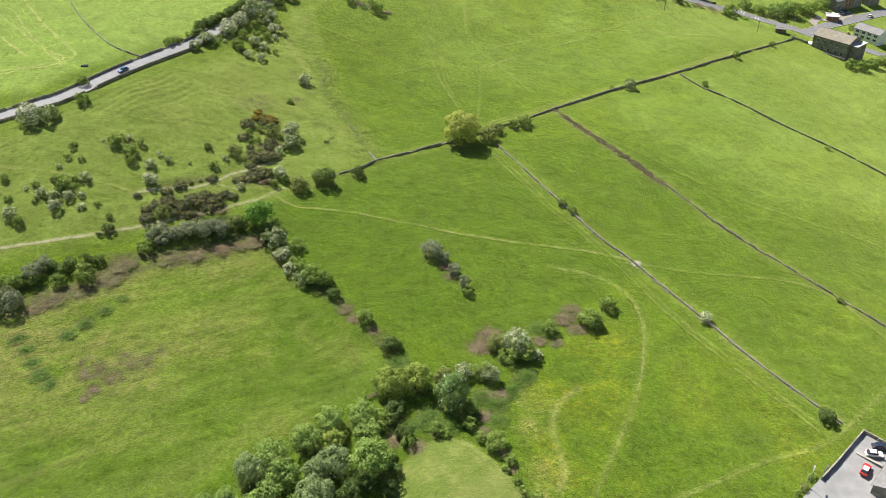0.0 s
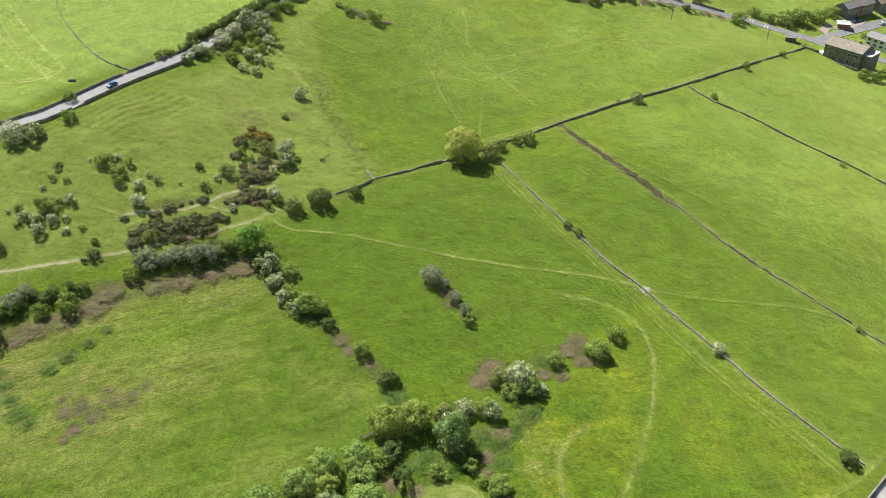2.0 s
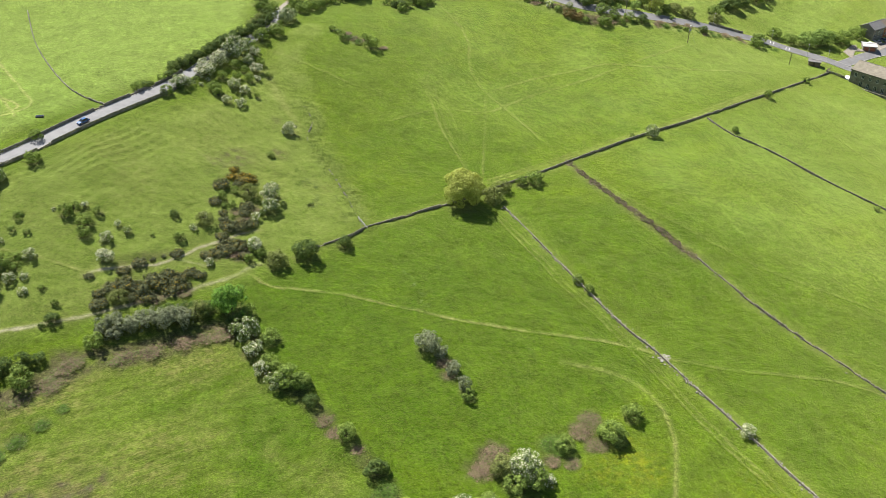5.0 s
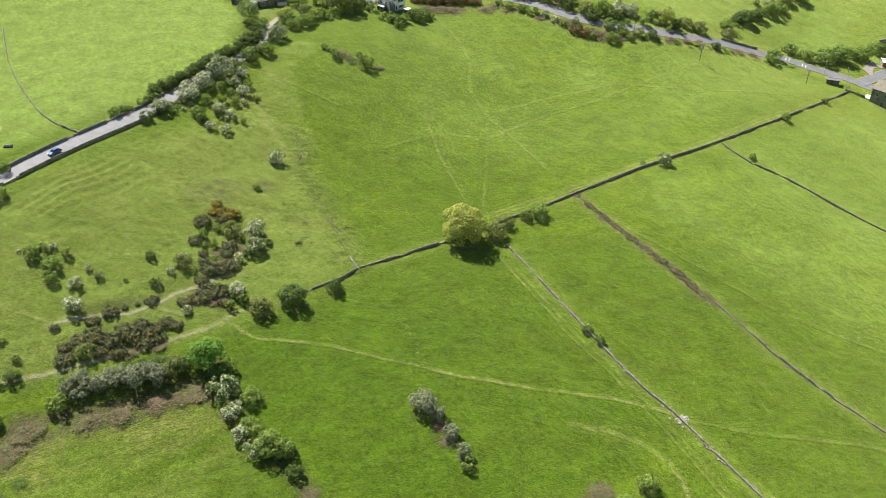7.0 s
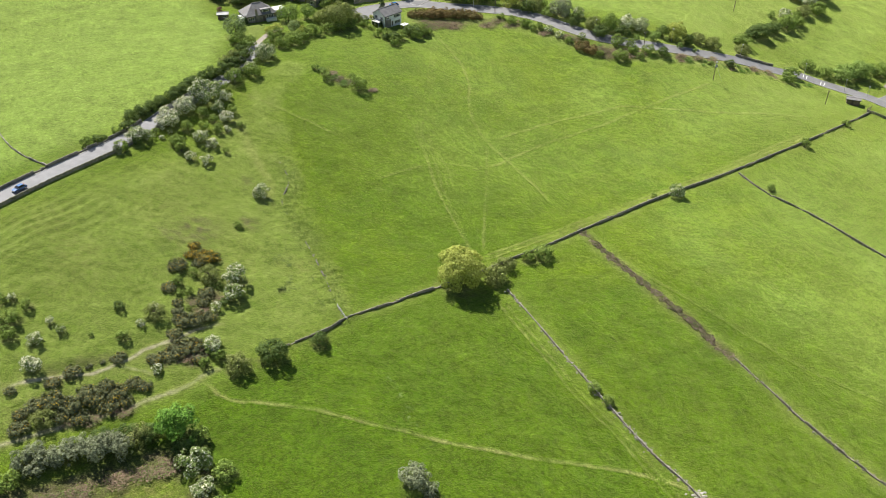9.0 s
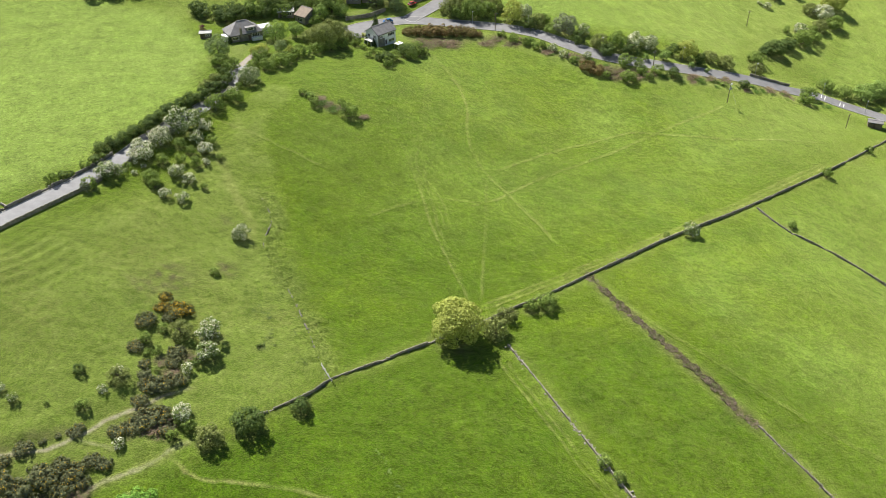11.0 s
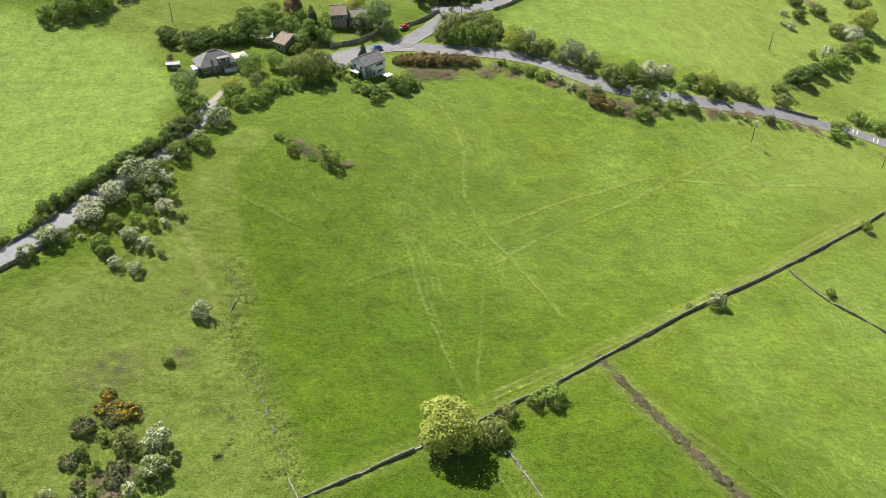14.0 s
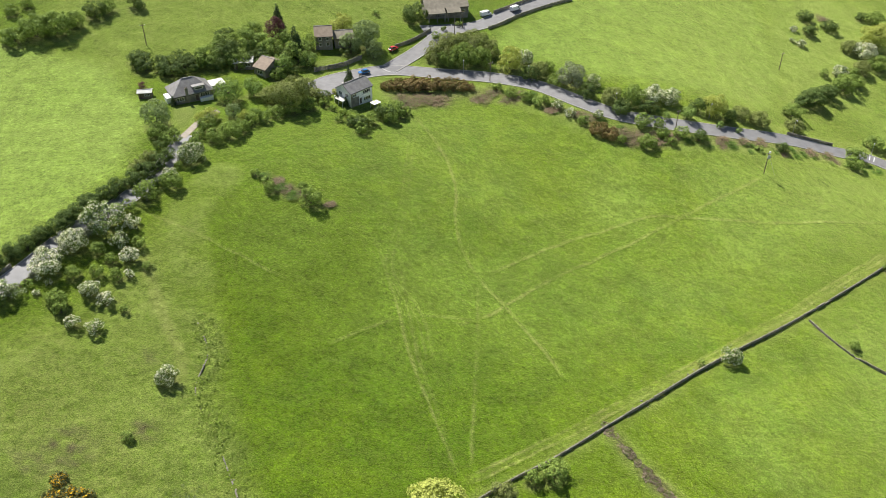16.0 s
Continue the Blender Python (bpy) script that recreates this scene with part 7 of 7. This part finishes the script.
vehicle("car", 107.0, 141.0, -8, (0.78, 0.78, 0.78), "white hatchback parked on grey asphalt", lift=0.32)
vehicle("car", 103.0, 136.2, 50, (0.55, 0.04, 0.03), "red hatchback with pale roof parked on asphalt", lift=0.32, top="white")
vehicle("car", 109.6, 143.2, -8, (0.02, 0.03, 0.06), "dark blue car parked beside a stone wall", lift=0.32)
vehicle("car", -13.2, 479.4, 48, (0.42, 0.03, 0.03), "red car parked at the roadside wall", lift=0.18)
vehicle("car", -22.6, 460.4, 205, (0.02, 0.13, 0.36), "blue hatchback at the road junction", lift=0.14)
vehicle("car", -120.6, 297.6, 238, (0.03, 0.10, 0.26), "blue car on the walled lane", lift=0.16)
vehicle("van", 22.6, 511.6, 35, (0.80, 0.80, 0.80), "white van parked on the verge", 4.9, 1.9, 1.95, True, 0.05)
vehicle("van", 35.0, 517.8, 42, (0.80, 0.80, 0.80), "white van on the climbing road", 4.9, 1.9, 1.95, True, 0.20)
for k, (x, y, way, paint, label) in enumerate(((223.0, 467.5, 30, (0.75, 0.75, 0.76), "white car parked before the terrace"), (228.5, 471.0, 120, (0.5, 0.5, 0.52), "silver car parked before the terrace"),
                                             (233.0, 474.5, 120, (0.25, 0.26, 0.3), "grey car parked before the terrace"), (247.5, 473.5, 38, (0.78, 0.78, 0.78), "white car on the estate road"))):
    vehicle("car", x, y, way, paint, label, lift=0.10)


# ---- small things ----
def farm_gate(x, y, way, wide=3.2):
    base = new("farm_gate")
    base.matrix_basis = pose(x, y, height(x, y), 0, 0, way)
    for z in (0.25, 0.5, 0.75, 1.0, 1.22):
        block("rail", (0, wide, -0.03, 0.03, z - 0.05, z + 0.05), M["wood"], base)
    for px in (-0.15, wide + 0.03):
        block("post", (px, px + 0.14, -0.07, 0.07, -0.3, 1.45), M["wood"], base)
    for px in (0.0, wide / 2, wide - 0.08):
        block("upright", (px, px + 0.08, -0.06, -0.032, 0.2, 1.27), M["wood"], base)
    return tagged(base, "weathered wooden five-bar field gate", "gate")


def rail_fence(a, b, bays):
    """A short run of weathered rails on posts."""
    a, b = Vector(a), Vector(b)
    way = (b - a).normalized()
    base = new("rail_fence")
    base.matrix_basis = pose(a.x, a.y, height(a.x, a.y), 0, 0, math.degrees(math.atan2(way.y, way.x)))
    long = (b - a).length
    rise = lambda d: height(*(a + way * d)) - height(a.x, a.y)
    for i in range(bays + 1):
        d = long * i / bays
        block("post", (d - 0.09, d + 0.09, -0.09, 0.09, rise(d) - 0.4, rise(d) + 1.25), M["palewood"], base, "", 0.02)
    for i in range(bays):
        d0, d1 = long * i / bays, long * (i + 1) / bays
        tilt = math.degrees(math.atan2(rise(d1) - rise(d0), d1 - d0))
        for z in (0.45, 0.80, 1.12):
            block("rail", (0.0, d1 - d0, -0.15, -0.095, -0.07, 0.07), M["palewood"], base, "", 0.0, pose(d0, 0, rise(d0) + z, 0, -tilt, 0))
    return tagged(base, "short weathered pale wooden rail fence at the wall end", "fence")


rail_fence((-26.8, 272.0), (-23.6, 266.7), 3)
farm_gate(-20.0, 157.4, 30)
farm_gate(185.0, 427.0, 40)
trough = new("water_trough")
trough.matrix_basis = pose(-135.8, 299.6, height(-135.8, 299.6), 0, 0, 10)
block("basin", (-1.3, 1.3, -0.6, 0.6, 0.0, 0.55), M["trim"], trough, "", 0.05)
block("water", (-1.2, 1.2, -0.5, 0.5, 0.45, 0.556), M["glass"], trough)
tagged(trough, "long dark cattle trough on trodden earth", "trough")
bench = new("stone_heap")
tagged(bench, "scatter of pale tumbled wall stones in the grass", "stones")
bench.matrix_basis = pose(62.5, 217.5, height(62.5, 217.5))
heap = random.Random(5)
for k in range(26):
    bm = bmesh.new()
    r = heap.uniform(0.15, 0.4)
    bmesh.ops.create_icosphere(bm, subdivisions=1, radius=r)
    for v in bm.verts:
        v.co = Vector((v.co.x * 1.3, v.co.y, v.co.z * 0.6)) * heap.uniform(0.8, 1.15)
    bmesh.ops.translate(bm, verts=bm.verts[:], vec=(heap.gauss(0, 1.4), heap.gauss(0, 1.0), 0.06))
    part("stone", bm, M["coping"], bench)

divider = new("parking_divider")
divider.matrix_basis = pose(105.4, 139.6, height(105.4, 139.6) + 0.30, 0, 0, -42)
block("kerb_block", (-3.2, 3.2, -0.35, 0.35, 0.0, 0.35), M["coping"], divider, "", 0.05)
tagged(divider, "low pale stone divider between parking bays", "divider")
board = new("notice_board")
board.matrix_basis = pose(92.4, 135.2, height(92.4, 135.2), 0, 0, 44)
block("panel", (0.0, 2.4, -0.04, 0.04, 0.7, 1.7), M["purple"], board)
for px in (0.1, 2.2):
    block("post", (px, px + 0.1, -0.14, -0.045, -0.3, 1.75), M["white"], board)
tagged(board, "purple and white notice board on posts", "sign")
street_lamp(87.4, 131.6, 60)

# road markings at the junction
def marking(line, half, lift, dash=None):
    pts = smooth(line, 1.0)
    if dash:
        runs = [pts[i:i + dash[0] + 1] for i in range(0, len(pts), dash[0] + dash[1])]
    else:
        runs = [pts]
    for run in runs:
        if len(run) > 1:
            v, f = strip(run, half, lift, 1, 1.0)
            tagged(new("road_marking", mesh_of("road_marking", v, f, M["paint"])), "worn white painted road line", "road marking", "road markings", "structure")


marking([(-16.5, 465.4), (-13.4, 463.4), (-9.4, 464.0)], 0.07, 0.22)
for x, y in ((166.0, 453.4), (173.0, 449.4)):
    for gap in (-0.7, 0.7):
        marking([(x + gap - 0.8, y - gap * 0.5 - 1.7), (x + gap + 0.8, y - gap * 0.5 + 1.7)], 0.16, 0.17)


# ---- grass tufts on the rough land and in the sward ----
def tufts(name, count, box, tall, dark, light, label, ring=None, keep=None, seed=1):
    rnd = np.random.RandomState(seed)
    x0, x1, y0, y1 = box
    x, y = rnd.uniform(x0, x1, count), rnd.uniform(y0, y1, count)
    ok = np.ones(count, bool)
    if ring:
        ok &= within(x, y, ring, 2.0) > rnd.rand(count)
    if keep:
        ok &= keep(x, y, rnd)
    for line in FLAT:
        ok &= away(x, y, smooth(line, 6.0)) > 4.0
    ok &= within(x, y, CAR_PARK, 1.0) < 0.1
    ok &= within(x, y, LAWN, 1.0) < 0.5
    x, y = x[ok], y[ok]
    n = len(x)
    z = surface(x, y)
    h = tall * rnd.uniform(0.5, 1.3, n)
    # a tussock: a low five-sided mound with shaken rim and leaning tip
    w = h * rnd.uniform(1.8, 3.2, n)
    verts = np.zeros((n, 6, 3), np.float32)
    for b in range(5):
        a = b * 1.2566 + rnd.uniform(-0.4, 0.4, n)
        r = w * rnd.uniform(0.7, 1.25, n)
        verts[:, b] = np.stack([x + np.cos(a) * r, y + np.sin(a) * r, z - 0.22 + 0 * x], 1)
    verts[:, 5] = np.stack([x + rnd.normal(0, 0.3, n) * w, y + rnd.normal(0, 0.3, n) * w, z + h + 0.04], 1)
    tri = np.array([[b, (b + 1) % 5, 5] for b in range(5)], np.int32)
    index = (np.arange(n, dtype=np.int32)[:, None, None] * 6 + tri[None]).ravel()
    me = bpy.data.meshes.new(name)
    me.vertices.add(n * 6)
    me.vertices.foreach_set("co", verts.ravel())
    me.loops.add(n * 15)
    me.loops.foreach_set("vertex_index", index)
    me.polygons.add(n * 5)
    me.polygons.foreach_set("loop_start", np.arange(0, n * 15, 3, dtype=np.int32))
    me.update(calc_edges=True)
    me.materials.append(leaf_stuff(name, dark, light, None, 0.0, 0.4))
    return tagged(new(name, me), label, "grass", "", "stuff")


def patchy(cell, seed, level):
    return lambda x, y, rnd: lumps(x, y, cell, seed) + rnd.normal(0, 0.35, len(x)) > level


tufts("moor_grass", 7000, (-165, -20, 190, 370), 0.11, (0.115, 0.155, 0.018), (0.205, 0.235, 0.045), "pale tussock grass on the rough hillside", MOOR, patchy(9.0, 101, 0.25), 3)
tufts("hummock_grass", 20000, (-75, -15, 260, 350), 0.17, (0.085, 0.150, 0.010), (0.165, 0.225, 0.030), "tall tussocks in a band beside the old field wall", None,
      lambda x, y, rnd: away(x, y, [(px + 1.5, py) for px, py in FENCE_LINE]) + rnd.normal(0, 0.8, len(x)) < 3.0, 8)
tufts("meadow_grass", 18000, (-130, -10, 112, 216), 0.10, (0.140, 0.185, 0.026), (0.350, 0.330, 0.120), "dry tussocky grass in the lower field", FIELD_SOUTHWEST, patchy(6.0, 102, 0.0), 4)


tufts("rush_tussocks", 500, (-52, -30, 268, 292), 0.20, (0.085, 0.130, 0.030), (0.200, 0.250, 0.070), "dark rush tussocks on grazed grass", None,
      lambda x, y, rnd: lumps(x, y, 3.0, 117) + 0.5 * lumps(x, y, 9.0, 118) > 0.35, 14)
SEDGE = [(-10.0, 246.1), (-7.3, 240.8), (-4.8, 234.9), (-2.9, 230.9)]
tufts("sedge_tussocks", 1500, (-20, 10, 225, 265), 0.20, (0.080, 0.150, 0.030), (0.260, 0.340, 0.100), "dark sedge tussocks in a damp hollow of the pasture", None,
      lambda x, y, rnd: away(x, y, SEDGE) < np.abs(rnd.normal(0, 1.0, len(x))), 12)


def hedge_foot(x, y, rnd):
    near = np.full(len(x), 1e9)
    for line in (WALL_MAIN, WALL_MIDDLE, WALL_EAST, WALL_FAR, VERGE_EAST, HEDGE_WEST, HEDGE_FIELD, FENCE_LINE):
        near = np.minimum(near, away(x, y, smooth(line, 5.0)))
    return near < np.abs(rnd.normal(0, 2.2, len(x)))


tufts("verge_grass", 160000, (-130, 190, 140, 430), 0.15, (0.095, 0.145, 0.014), (0.215, 0.240, 0.048), "long rank grass along the walls and hedges", None, hedge_foot, 6)
